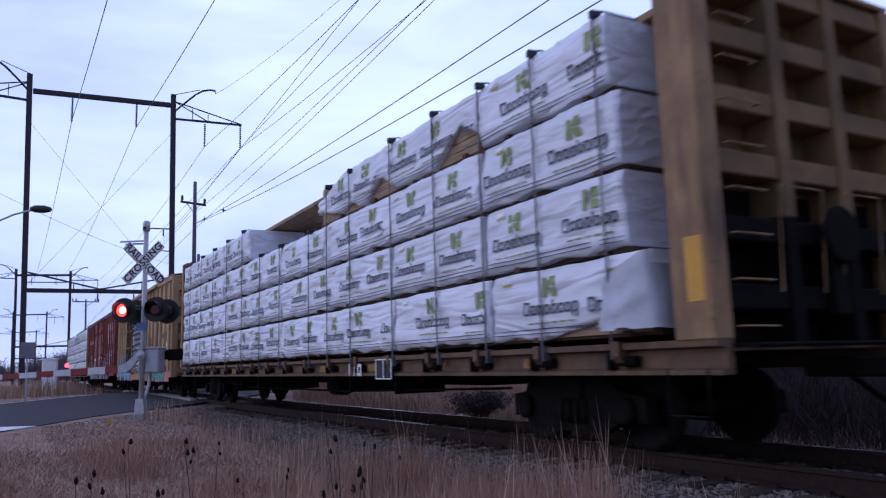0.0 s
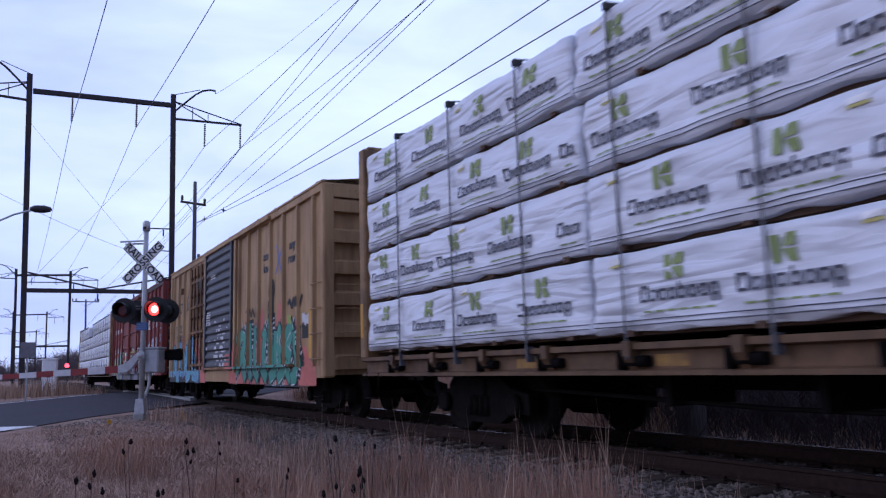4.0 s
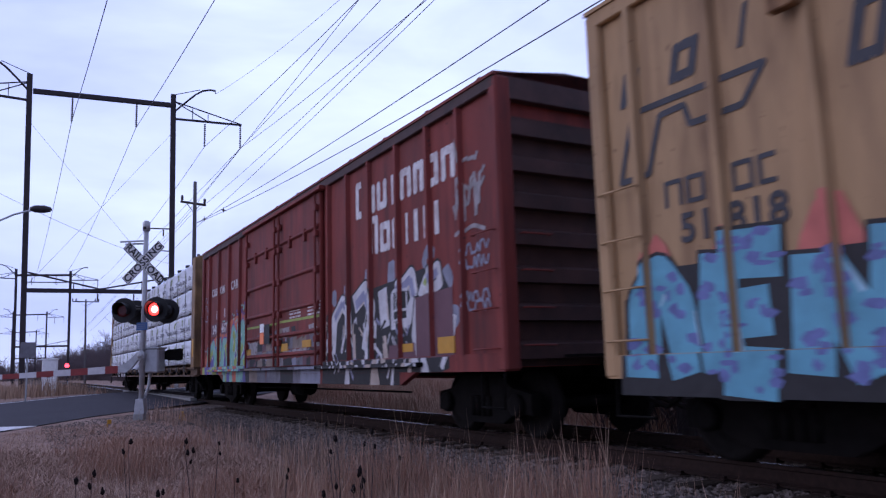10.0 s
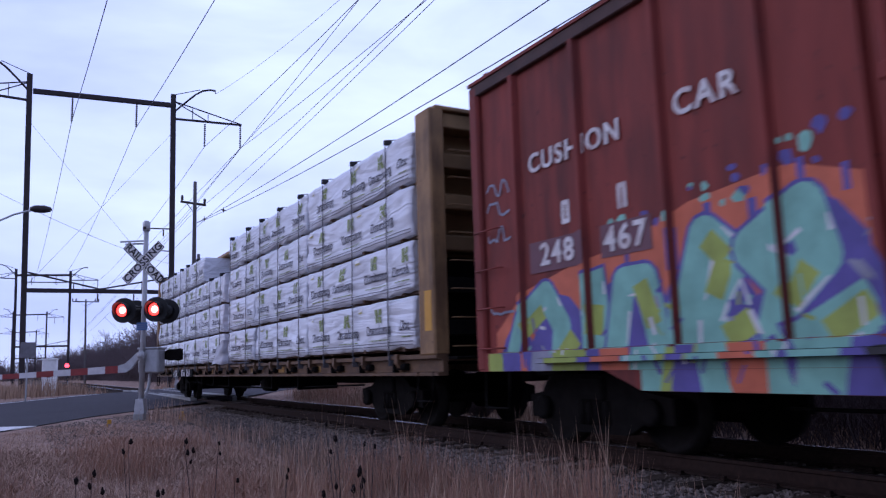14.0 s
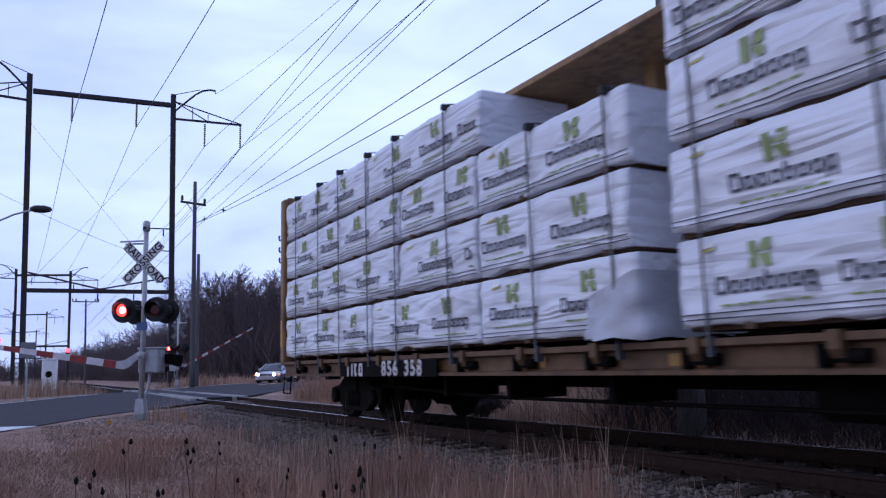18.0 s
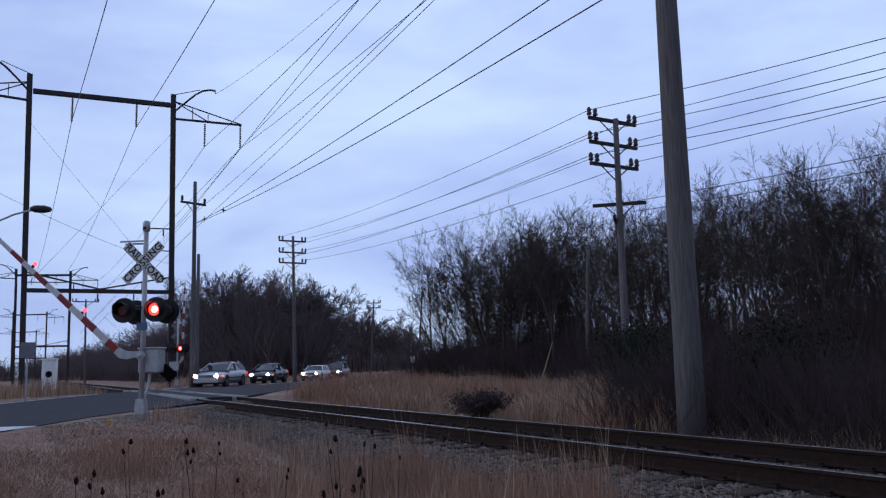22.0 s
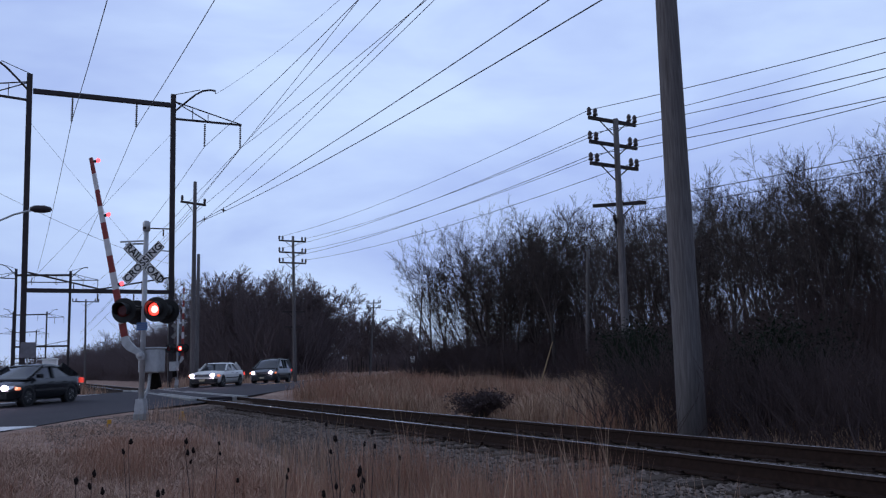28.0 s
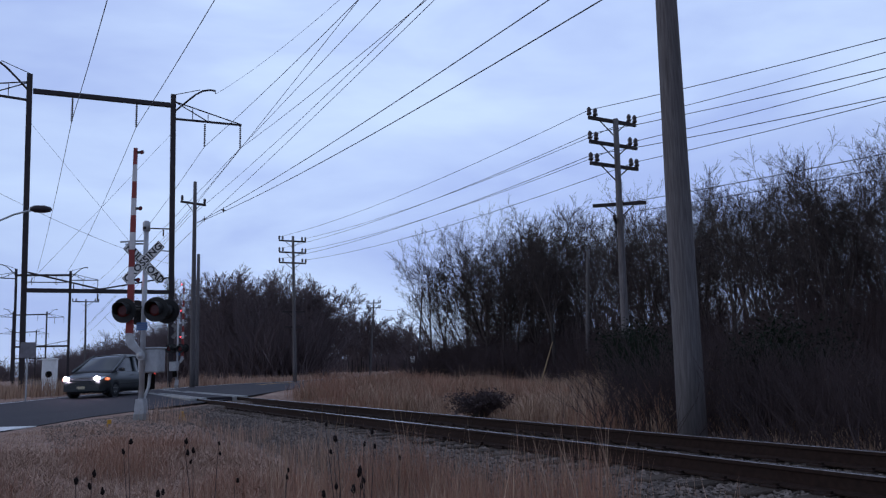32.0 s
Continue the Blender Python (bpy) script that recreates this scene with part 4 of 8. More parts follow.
    for k in range(5):
        sp.dab(-8.7 - mid - 0.09 * k, 1.98 + rng.uniform(-0.05, 0.05), 0.07, 0.12, 3, rng, 8, 0.4)
    sp.put([(-7.7 - mid, 1.9), (-7.95 - mid, 1.88), (-7.95 - mid, 2.06), (-7.7 - mid, 2.08)], 4)
    # light blue letters at the other end
    peaks(sp, rng, [(y - mid, t, w) for y, t, w in ((5.0, 2.05, 0.5), (4.2, 2.0, 0.5), (3.3, 2.15, 0.5), (2.4, 2.1, 0.5), (1.5, 2.25, 0.4), (0.9, 2.0, 0.45), (0.35, 1.5, 0.4), (0.1, 1.1, 0.35))], 0.62, 0)
    sp.put([(5.5 - mid, 0.62), (5.45 - mid, 1.5), (4.8 - mid, 1.75), (3.0 - mid, 1.7), (1.2 - mid, 1.75), (1.0 - mid, 1.3), (0.6 - mid, 1.2), (0.5 - mid, 0.62)], 2)
    cyan = [strokes([(5.22, 0.78), (5.2, 1.45), (5.0, 1.68), (4.82, 1.45), (4.66, 0.8)], w=0.4),
            strokes([(4.3, 1.8), (4.36, 1.3), (4.3, 0.84)], [(4.3, 1.78), (3.72, 1.74)], [(4.3, 1.28), (3.85, 1.3)], [(4.3, 0.84), (3.8, 0.8)], w=0.4),
            strokes([(3.45, 1.68), (3.52, 0.8)], [(3.42, 1.6), (3.12, 1.1), (3.0, 0.8)], [(2.82, 1.8), (2.92, 0.85)], w=0.38)]
    cyan += [strokes([(2.06, 1.82), (2.5, 1.72), (2.5, 1.4), (2.12, 1.22), (2.1, 0.9), (2.66, 0.78)], w=0.42),
             strokes([(1.66, 1.86), (1.72, 0.85)], [(1.6, 1.84), (1.28, 1.84)], [(1.6, 1.36), (1.1, 1.3)], [(1.66, 0.88), (0.66, 0.8)], [(0.95, 1.24), (0.7, 1.2)], w=0.4)]
    paint_letters(sp, rng, moved(cyan, mid), 5, 2, 8, False, spots=6, glints=0.4)
    sp.put([(2.05 - mid, 1.42), (1.72 - mid, 1.42), (1.74 - mid, 1.80), (2.07 - mid, 1.78)], 7)
    sp.dab(0.75 - mid, 2.15, 0.15, 0.12, 2, rng)
    sp.done(car, "teal and light blue sprayed letters over salmon clouds", PINK, TEAL, SPRAYBLACK, SPRAYWHITE, LIME, SKYBLUE, BLUESPRAY, DOORBLACK, PALEBLUE)
    # faint rows of dabs and a round white face on the corrugated door
    dz = [(-3.3 - mid, -0.45 - mid, 1.02 + i * 0.236 + 0.055, 1.02 + i * 0.236 + 0.135, -1.687) for i in range(14)]
    dz += [(-3.3 - mid, -0.45 - mid, 1.02 + i * 0.236 - 0.04, 1.02 + i * 0.236 + 0.0, -1.642) for i in range(14)]
    sp = Spray(dz)
    for z in (1.55, 1.72, 1.9, 2.08, 2.28):
        y = -0.6
        while y > -3.2:
            w = rng.uniform(0.04, 0.16)
            sp.put([(y - mid, z), (y - w - mid, z + rng.uniform(-0.02, 0.02)), (y - w - mid, z + rng.uniform(0.05, 0.14)), (y - mid, z + rng.uniform(0.05, 0.14))], 0 if rng.random() < 0.8 else 1)
            y -= w + rng.uniform(0.02, 0.12)
    for cy, cz, ry, rz in ((-2.05, 2.02, 0.22, 0.2), (-2.48, 1.8, 0.2, 0.22), (-1.85, 1.45, 0.28, 0.32), (-2.45, 1.3, 0.38, 0.36)):
        sp.dab(cy - mid, cz, ry, rz, 1, rng, 14, 0.12)
    for cy, cz, ry, rz in ((-2.02, 1.98, 0.07, 0.1), (-2.42, 1.76, 0.06, 0.06), (-2.2, 1.75, 0.2, 0.14), (-1.98, 1.55, 0.12, 0.12), (-2.5, 1.2, 0.12, 0.14), (-2.15, 1.3, 0.1, 0.3), (-2.7, 1.4, 0.1, 0.08)):
        sp.dab(cy - mid, cz, ry, rz, 2, rng, 10, 0.2)
    sp.put([(-2.75 - mid, 1.0), (-3.3 - mid, 1.0), (-3.3 - mid, 1.55), (-2.85 - mid, 1.35)], 3)
    sp.done(car, "faint pale sprayed dabs and a round white face", FAINT, SPRAYWHITE, DOORBLACK, PINK)
    sill_paint(car, -2.95 - mid, -0.2 - mid, 0.67, 0.975, (TAN,), 15)
    lettering("slogan", "next\nload", 0.29, LETTERING_DARK, car, on_side(-6.15 - mid, 3.42, -1.546))
    lettering("slogan", "any\nroad", 0.29, LETTERING_DARK, car, on_side(-8.0 - mid, 3.42, -1.546))
    bm = B()
    stroke(bm, (-7.28 - mid, 3.02), (-6.92 - mid, 3.68), 0.035, x, 0)
    stroke(bm, (-6.85 - mid, 3.08), (-7.32 - mid, 3.62), 0.035, x - 0.001, 0)
    face_out(bm)
    part("sprayed_cross", mesh_raw("sprayed_cross", bm, BLUESPRAY), None, car, "loose blue sprayed cross")
    # company word and symbol as plain dark shapes
    for i, (yy, zz, w, t, kind) in enumerate(((5.36, 3.36, 0.6, 0, "n"), (4.72, 3.40, 0.85, 0, "o"), (3.98, 3.46, 0.3, 0, "i"), (3.06, 2.96, 0.8, 1, "o"), (2.88, 3.42, 0.3, 1, "i"), (2.2, 2.96, 0.85, 0, "o"), (1.08, 2.98, 0.8, 0, "u"))):
        block_word(car, "word_mark", yy - mid, zz, 0.36, (w,), LETTERING_DARK, -1.640 if yy < 1.9 else -1.547, tall=(0,) if t else (), slant=0.25, label="dark block of a worn company word", shapes=kind)
    bm = B()
    for p, q in (((5.4, 2.64), (5.2, 3.28)), ((5.2, 3.28), (3.72, 3.26)), ((3.72, 3.26), (3.95, 2.98)), ((3.95, 2.98), (4.5, 2.98)), ((4.5, 2.98), (4.56, 3.17)), ((4.56, 3.17), (4.85, 3.16)), ((4.85, 3.16), (5.03, 2.65)), ((5.03, 2.65), (5.4, 2.64))):
        stroke(bm, (p[0] - mid, p[1]), (q[0] - mid, q[1]), 0.03, -1.5475 - 0.0003 * len(bm.faces), 0, 2)
    face_out(bm)
    part("symbol_mark", mesh_raw("symbol_mark", bm, LETTERING_DARK), None, car, "dark outlined company symbol")
    block_word(car, "reporting_mark", 4.86 - mid, 2.28, 0.25, (0.85, 0.85, 0.85, 0.85), LETTERING_DARK, -1.547, gaps=(0, 0.24), label="dark stencilled reporting mark blocks", shapes="nooc", pen=0.17)
    lettering("car_number", "51 818", 0.36, LETTERING_DARK, car, on_side(4.16 - mid, 2.06, -1.548), 1.1)
    small_print(car, 0.95 - mid, 3.75, 0.8, 5, LETTERING_DARK, -1.678)
    small_print(car, -1.1 - mid, 3.62, 0.6, 2, LETTERING_WHITE, -1.687)
    small_print(car, -0.6 - mid, 2.6, 0.5, 6, LETTERING_WHITE, -1.688)
    bm = B()
    box(bm, -1.612, -1.608, -9.36 - mid, -9.2 - mid, 1.15, 2.1)
    part("reflector", bm, YELLOW, car, "yellow reflective strip")
    bm = B()
    box(bm, -1.552, -1.546, -9.1 - mid, -8.65 - mid, 1.55, 1.95)
    part("consolidated_stencil", bm, SPRAYBLACK, car, "black stencil panel")
    for y in (-8.75, 4.1):
        truck(car, y - mid)
    couplers(car, h)


def red_boxcar():
    car, h, mid = boxcar("boxcar", 7.42, 23.87, REDCAR, 0.85, 4.52, "oxide red steel boxcar with double doors and sprayed graffiti",
                         (8.42, 9.3, 10.3, 11.35, 12.3, 13.2, 18.75, 19.55, 20.65, 21.8, 22.93), (10.25, 21.05, 0.66), None, 0.46)
    for a, b in ((13.5, 16.02), (16.1, 18.6)):
        bm = B()
        box(bm, -1.63, -1.55, a - mid, b - mid, 1.0, 4.3, 0.015)
        d = part("door", bm, REDCAR, car, "red steel plug door with cross stiffeners")
        for z in (1.25, 1.66, 2.18, 2.85, 3.64):
            bm = B()
            prism(bm, [(-1.63, z - 0.05), (-1.68, z - 0.015), (-1.68, z + 0.015), (-1.63, z + 0.05)], "y", a - mid + 0.05, b - mid - 0.05)
            part("stiffener", bm, REDCAR, d)
        for y in (a + 0.12, b - 0.12):
            bm = B()
            tube(bm, [(-1.69, y - mid, 1.0), (-1.69, y - mid, 4.25)], 0.025, 6)
            for z in (1.5, 2.1, 2.8, 3.5, 4.0):
                box(bm, -1.71, -1.63, y - mid - 0.07, y - mid + 0.07, z - 0.06, z + 0.06, 0.01)
            part("locking_bar", bm, REDCAR, d)
        bm = B()
        for y in (a + 0.8, b - 0.8):
            box(bm, -1.69, -1.62, y - mid - 0.05, y - mid + 0.05, 3.45, 3.7, 0.01)
        part("door_lug", bm, REDCAR, d)
    bm = B()
    box(bm, -1.72, -1.58, 9.5 - mid, 22.5 - mid, 0.93, 0.99, 0.008)
    part("door_track", bm, GRIME, car, "grimy lower door track")
    bm = B()
    box(bm, -1.72, -1.58, 13.3 - mid, 18.8 - mid, 4.3, 4.38, 0.008)
    part("door_track", bm, REDCAR, car)
    x = -1.546
    # company words as plain white blocks
    block_word(car, "word_mark", 11.95 - mid, 3.45, 0.48, (0.74, 0.76, 0.76, 0.70, 0.76, 0.68, 0.76, 0.80), LETTERING_WHITE, -1.548, tall=(0,), label="white block of a company word", shapes="couinnon")
    block_word(car, "word_mark", 11.4 - mid, 2.75, 0.48, (0.72, 0.78, 0.74, 0.28, 0.66, 0.28, 0.74), LETTERING_WHITE, -1.548, tall=(0,), label="white block of a company word", shapes="nociici")
    rng = random.Random(41)
    ribs = (8.42, 9.3, 10.3, 11.35, 12.3, 13.2, 18.75, 19.55, 20.65, 21.8, 22.93)
    doors = [(13.5 - mid, 16.02 - mid, 1.0, 4.2, -1.632), (16.1 - mid, 18.6 - mid, 1.0, 4.2, -1.632), (9.5 - mid, 22.5 - mid, 0.935, 0.985, -1.7215)]
    sp = Spray(side_zones(mid, 7.7 - mid, 23.6 - mid, 0.85, ribs, -1.6015, doors, (10.25, 21.05, 0.663)))
    # 0 white, 1 black, 2 lilac, 3 grey mist, 4 cream, 5 green, 6 maroon, 7 mint, 8 lime, 9 violet, 10 orange
    for y, z, r in ((11.5, 2.42, 0.12), (10.57, 2.36, 0.17), (9.44, 2.42, 0.13), (9.26, 2.52, 0.08), (8.86, 2.1, 0.15), (12.42, 2.28, 0.12), (13.0, 2.2, 0.12), (8.68, 1.6, 0.12)):
        sp.dab(y - mid, z, r, r * 1.3, 3, rng, 14, 0.15)
    sp.put([(13.51 - mid, 0.62), (13.35 - mid, 1.85), (12.5 - mid, 2.16), (11.5 - mid, 2.2), (10.3 - mid, 2.26), (9.1 - mid, 2.36), (8.8 - mid, 1.95), (8.76 - mid, 0.9), (10.0 - mid, 0.62)], 1)
    # white letters with lilac shoulders: a hooped one, a stem, a leaf, two kinked ones and a leg
    letters = [strokes([(13.1, 1.2), (13.0, 1.8), (12.6, 2.08), (12.36, 1.9), (12.32, 1.5)], w=0.27), strokes([(12.08, 2.0), (11.6, 2.2), (11.38, 1.9), (11.62, 1.2)], w=0.34),
               strokes([(10.94, 2.16), (10.84, 1.55)], w=0.32), strokes([(10.5, 1.5), (10.5, 1.98), (9.92, 2.26), (9.82, 1.9), (10.2, 1.5)], w=0.26),
               strokes([(9.66, 1.92), (9.46, 2.16), (9.12, 2.3), (9.06, 2.06), (9.5, 1.95)], w=0.16), strokes([(9.72, 1.9), (9.84, 1.4), (9.74, 0.95)], w=0.2)]
    paint_letters(sp, rng, moved(letters, mid), 0, 1, 4, False, glints=0.5)
    lilac = [strokes([(12.98, 1.82), (12.6, 2.08), (12.38, 1.9)], w=0.12), strokes([(12.0, 1.98), (11.62, 2.14), (11.44, 1.85)], w=0.17), strokes([(10.4, 2.04), (9.94, 2.22), (9.86, 1.95)], w=0.13), strokes([(9.4, 2.1), (9.12, 2.24)], w=0.12)]
    for bars in moved(lilac, mid):
        for p, q, w, k in bars:
            sp.bar(p, q, w, 2)
    # a second, smaller row of white and cream strokes on black
    small = [strokes([(12.68, 1.2), (12.5, 1.55), (12.34, 1.2)], w=0.08), strokes([(12.1, 1.5), (12.08, 0.92)], w=0.12), strokes([(11.7, 1.62), (11.2, 1.64), (11.24, 1.4)], w=0.09), strokes([(11.55, 1.4), (11.6, 0.95)], w=0.1),
             strokes([(10.9, 1.42), (10.82, 1.0)], w=0.16), strokes([(13.3, 1.55), (12.98, 1.0)], w=0.05), strokes([(13.4, 1.4), (13.16, 0.9)], w=0.05), strokes([(8.98, 0.9), (8.8, 1.15), (8.68, 1.6)], w=0.1),
             strokes([(11.3, 1.3), (10.98, 1.1), (11.15, 0.9)], w=0.07), strokes([(10.6, 1.4), (10.35, 1.05)], w=0.07)]
    for i, bars in enumerate(moved(small, mid)):
        for p, q, w, k in bars:
            sp.bar(p, q, w, 4 if i in (1, 4) else 0)
    for k in range(60):
        y, z = rng.uniform(9.9, 13.4), rng.uniform(0.9, 1.75)
        sp.bar((y - mid, z), (y - mid + rng.uniform(-0.2, 0.2), z + rng.uniform(-0.25, 0.25)), rng.uniform(0.02, 0.06), rng.choice((0, 0, 1, 1, 4, 2)))
    # slanting pale patches that run on over the sill
    y = 9.2
    while y < 13.4:
        w, t = rng.uniform(0.1, 0.4), rng.uniform(-0.25, 0.25)
        sp.put([(y - mid, 0.62), (y + w - mid, 0.62), (y + w * 0.4 + t - mid, 1.06), (y + t - mid, 1.06)], rng.choice((4, 0, 4, 1)))
        y += w + rng.uniform(0.1, 0.5)
    sp.put([(8.72 - mid, 1.05), (9.8 - mid, 1.05), (9.8 - mid, 1.92), (8.72 - mid, 1.98)], 6)
    sp.put([(10.75 - mid, 1.05), (9.8 - mid, 1.05), (9.85 - mid, 1.28), (10.7 - mid, 1.26)], 6)
    sp.dab(9.42 - mid, 2.12, 0.12, 0.07, 5, rng, 10)
    sp.put([(10.06 - mid, 1.62), (10.56 - mid, 1.62), (10.56 - mid, 2.1), (10.06 - mid, 2.1)], 0)
    for y, z, w, h2 in ((10.52, 1.80, 0.2, 0.26), (10.29, 1.80, 0.19, 0.26), (10.52, 1.65, 0.43, 0.11)):
        sp.put([(y - mid, z), (y - w - mid, z), (y - w - mid, z + h2), (y - mid, z + h2)], 1)
    sp.done(car, "white, black and lilac sprayed letters under a grey mist", SPRAYWHITE, SPRAYBLACK, LILAC, SPRAYGREY, CREAM, LIME, REPAINT, MINT, LIME, PURPLE, ORANGE)
    sp = Spray(side_zones(mid, 7.7 - mid, 23.6 - mid, 0.85, ribs, -1.6015, doors, (10.25, 21.05, 0.663)))
    # lime, mint and violet letters at the far end
    sp.put([(23.5 - mid, 0.62), (23.5 - mid, 1.3), (22.9 - mid, 1.75), (22.0 - mid, 1.95), (21.2 - mid, 2.05), (20.4 - mid, 2.3), (19.4 - mid, 2.4), (18.8 - mid, 2.2), (18.7 - mid, 0.62)], 10)
    for k in range(26):
        y = rng.uniform(18.9, 21.6)
        r = rng.uniform(0.02, 0.07)
        sp.dab(y - mid, 2.62 - 0.17 * (y - 18.9) + rng.uniform(-0.22, 0.1), r, r * rng.uniform(0.7, 1.3), rng.choice((7, 7, 9)), rng, 8, 0.3)
    for y, z in ((18.95, 2.3), (19.3, 2.42), (19.75, 2.2), (20.2, 2.25), (20.6, 2.1), (21.2, 1.95)):
        sp.bar((y - mid, z), (y - mid, z - rng.uniform(0.2, 0.4)), rng.uniform(0.05, 0.09), 9)
    for y, top, half in ((19.2, 2.1, 0.62), (20.25, 1.9, 0.62), (21.3, 1.75, 0.6), (22.25, 1.65, 0.58), (23.05, 1.35, 0.4)):
        peaks(sp, rng, [(y - mid, top + 0.04, half + 0.12)], 0.6, 9)
    mint = [strokes([(23.2, 0.9), (22.95, 1.42), (22.5, 1.68), (22.24, 1.32), (22.3, 0.95)], w=0.3), strokes([(21.72, 1.84), (21.66, 1.42), (21.74, 0.8)], w=0.34),
            strokes([(21.45, 0.9), (21.26, 1.68), (20.98, 1.68), (20.84, 1.1), (20.8, 0.8)], w=0.3), strokes([(20.55, 0.8), (20.5, 1.3), (20.25, 1.98), (19.98, 1.75), (20.28, 1.3), (20.1, 0.9)], w=0.34),
            strokes([(19.5, 1.5), (19.8, 1.8), (19.3, 2.06), (19.2, 1.66), (19.55, 1.36), (19.72, 0.9)], w=0.34), strokes([(19.45, 1.0), (18.82, 1.3)], w=0.36)]
    paint_letters(sp, rng, moved(mint, mid), 7, 9, 0, False, glints=0.9)
    lime = [strokes([(22.9, 1.3), (22.55, 1.5)], w=0.18), strokes([(22.3, 0.95), (22.02, 1.2)], w=0.22), strokes([(21.66, 1.5), (21.7, 1.2)], w=0.2), strokes([(21.05, 1.66), (20.9, 1.25)], w=0.2),
            strokes([(20.24, 1.95), (20.05, 1.75), (20.2, 1.45)], w=0.2), strokes([(19.3, 1.6), (19.5, 1.35)], w=0.2), strokes([(20.1, 1.1), (19.82, 1.24)], w=0.22), strokes([(19.2, 1.1), (18.85, 1.3)], w=0.2)]
    for bars in moved(lime, mid):
        for p, q, w, k in bars:
            sp.bar(p, q, w, 8)
    y = 18.75
    while y < 23.5:
        w = rng.uniform(0.15, 0.5)
        t = rng.uniform(-0.14, 0.14)
        sp.put([(y - mid, 0.62), (y + w - mid, 0.62), (y + w + t - mid, 1.06), (y + t - mid, 1.06)], rng.choice((7, 7, 9, 10, 8, 3)))
        y += w * 0.9
    for k in range(60):
        y, z = rng.uniform(18.8, 23.3), rng.uniform(0.7, 1.75)
        sp.bar((y - mid, z), (y - mid + rng.uniform(-0.12, 0.12), z + rng.uniform(-0.22, 0.22)), rng.uniform(0.015, 0.05), rng.choice((0, 9, 9, 8, 7, 3)))
    sp.put([(22.75 - mid, 1.93), (21.75 - mid, 1.93), (21.75 - mid, 2.28), (22.75 - mid, 2.28)], 6)
    sp.put([(21.55 - mid, 1.95), (20.85 - mid, 1.95), (20.85 - mid, 2.28), (21.55 - mid, 2.28)], 6)
    sp.done(car, "mint and lime sprayed letters over violet and orange", SPRAYWHITE, SPRAYBLACK, LILAC, SPRAYGREY, CREAM, LIME, REPAINT, MINT, LIME, PURPLE, ORANGE)
    sp = Spray(side_zones(mid, 7.7 - mid, 23.6 - mid, 0.85, ribs, -1.6015, doors, (10.25, 21.05, 0.663)))
    # grubby white, black and lilac blocks along the doors, under a green line
    for a, b in ((13.55, 15.98), (16.15, 18.55)):
        y = a
        while y < b:
            w = rng.uniform(0.15, 0.6)
            for z, hh in ((1.02, 0.17), (1.2, 0.16), (1.36, 0.24), (1.6, 0.22)):
                if rng.random() < (0.9 if z < 1.5 else 0.55):
                    t = rng.uniform(-0.06, 0.06)
                    sp.put([(y - mid, z), (min(b, y + w) - mid, z), (min(b, y + w + t) - mid, z + hh * rng.uniform(0.6, 1)), (y - mid + t, z + hh)], rng.choice((0, 2, 0, 1, 1, 3, 4, 6)))
            y += w * 0.85
        sp.put([(a - mid, 1.90), (b - mid, 1.92), (b - mid, 1.97), (a - mid, 1.95)], 5)
    for k in range(34):
        y, z = rng.uniform(13.6, 18.5), rng.uniform(1.02, 1.75)
        sp.bar((y - mid, z), (y - mid + rng.uniform(-0.16, 0.16), z + rng.uniform(-0.12, 0.12)), rng.uniform(0.03, 0.09), rng.choice((0, 1, 1, 6, 3)))
    y = 13.6
    while y < 18.9:
        w = rng.uniform(0.3, 1.1)
        sp.put([(y - mid, 0.62), (y + w - mid, 0.62), (y + w - mid + rng.uniform(-0.15, 0.15), 1.0), (y - mid, 1.0)], rng.choice((2, 2, 3, 1, 4)))
        y += w
    # thin tags on the end panels
    for y, z, w, h2, n in ((8.62, 3.05, 0.8, 0.5, 15), (8.55, 3.2, 0.75, 0.5, 12), (8.6, 2.66, 0.75, 0.1, 4), (8.5, 3.75, 0.5, 0.4, 9)):
        tag_line(sp, rng, y - mid, z, w, h2, n, 0, 0.018)
    for z in (2.42, 2.24, 1.80, 1.68):
        tag_line(sp, rng, 8.4 - mid, z, 0.6, 0.16, 15, 3, 0.011)
    for z in (3.05, 2.8, 2.5, 1.6):
        tag_line(sp, rng, 23.6 - mid, z, 0.5, 0.2, 8, 3, 0.010)
    sp.done(car, "grubby white and black sprayed blocks and thin pale tags", GRUBBY, SPRAYBLACK, SOOTLILAC, SPRAYGREY, DULLCREAM, LIME, REPAINT, MINT, LIME, PURPLE, ORANGE)
    bm = B()
    box(bm, -1.689, -1.683, 16.98 - mid, 17.28 - mid, 1.52, 1.78)
    part("placard", bm, HIVIS, car, "bright orange paper placard")
    bm = B()
    box(bm, -1.689, -1.683, 16.98 - mid, 17.28 - mid, 1.785, 1.98)
    part("placard", bm, SIGNWHITE, car, "white paper placard")
    bm = B()
    box(bm, -1.688, -1.683, 16.55 - mid, 16.92 - mid, 1.52, 1.95)
    part("black_panel", bm, SPRAYBLACK, car, "black stencil panel")
    for y, z, w, hh in ((18.2, 1.3, 0.35, 0.14), (15.4, 1.32, 0.45, 0.16), (14.0, 1.36, 0.5, 0.14), (9.9, 1.15, 0.4, 0.12), (8.7, 1.1, 0.45, 0.22)):
        bm = B()
        depth = -1.640 if 13.4 < y < 18.7 else -1.549
        box(bm, depth - 0.004, depth + 0.012, y - mid, y + w - mid, z, z + hh)
        part("reflector", bm, YELLOW, car, "yellow reflective strip")
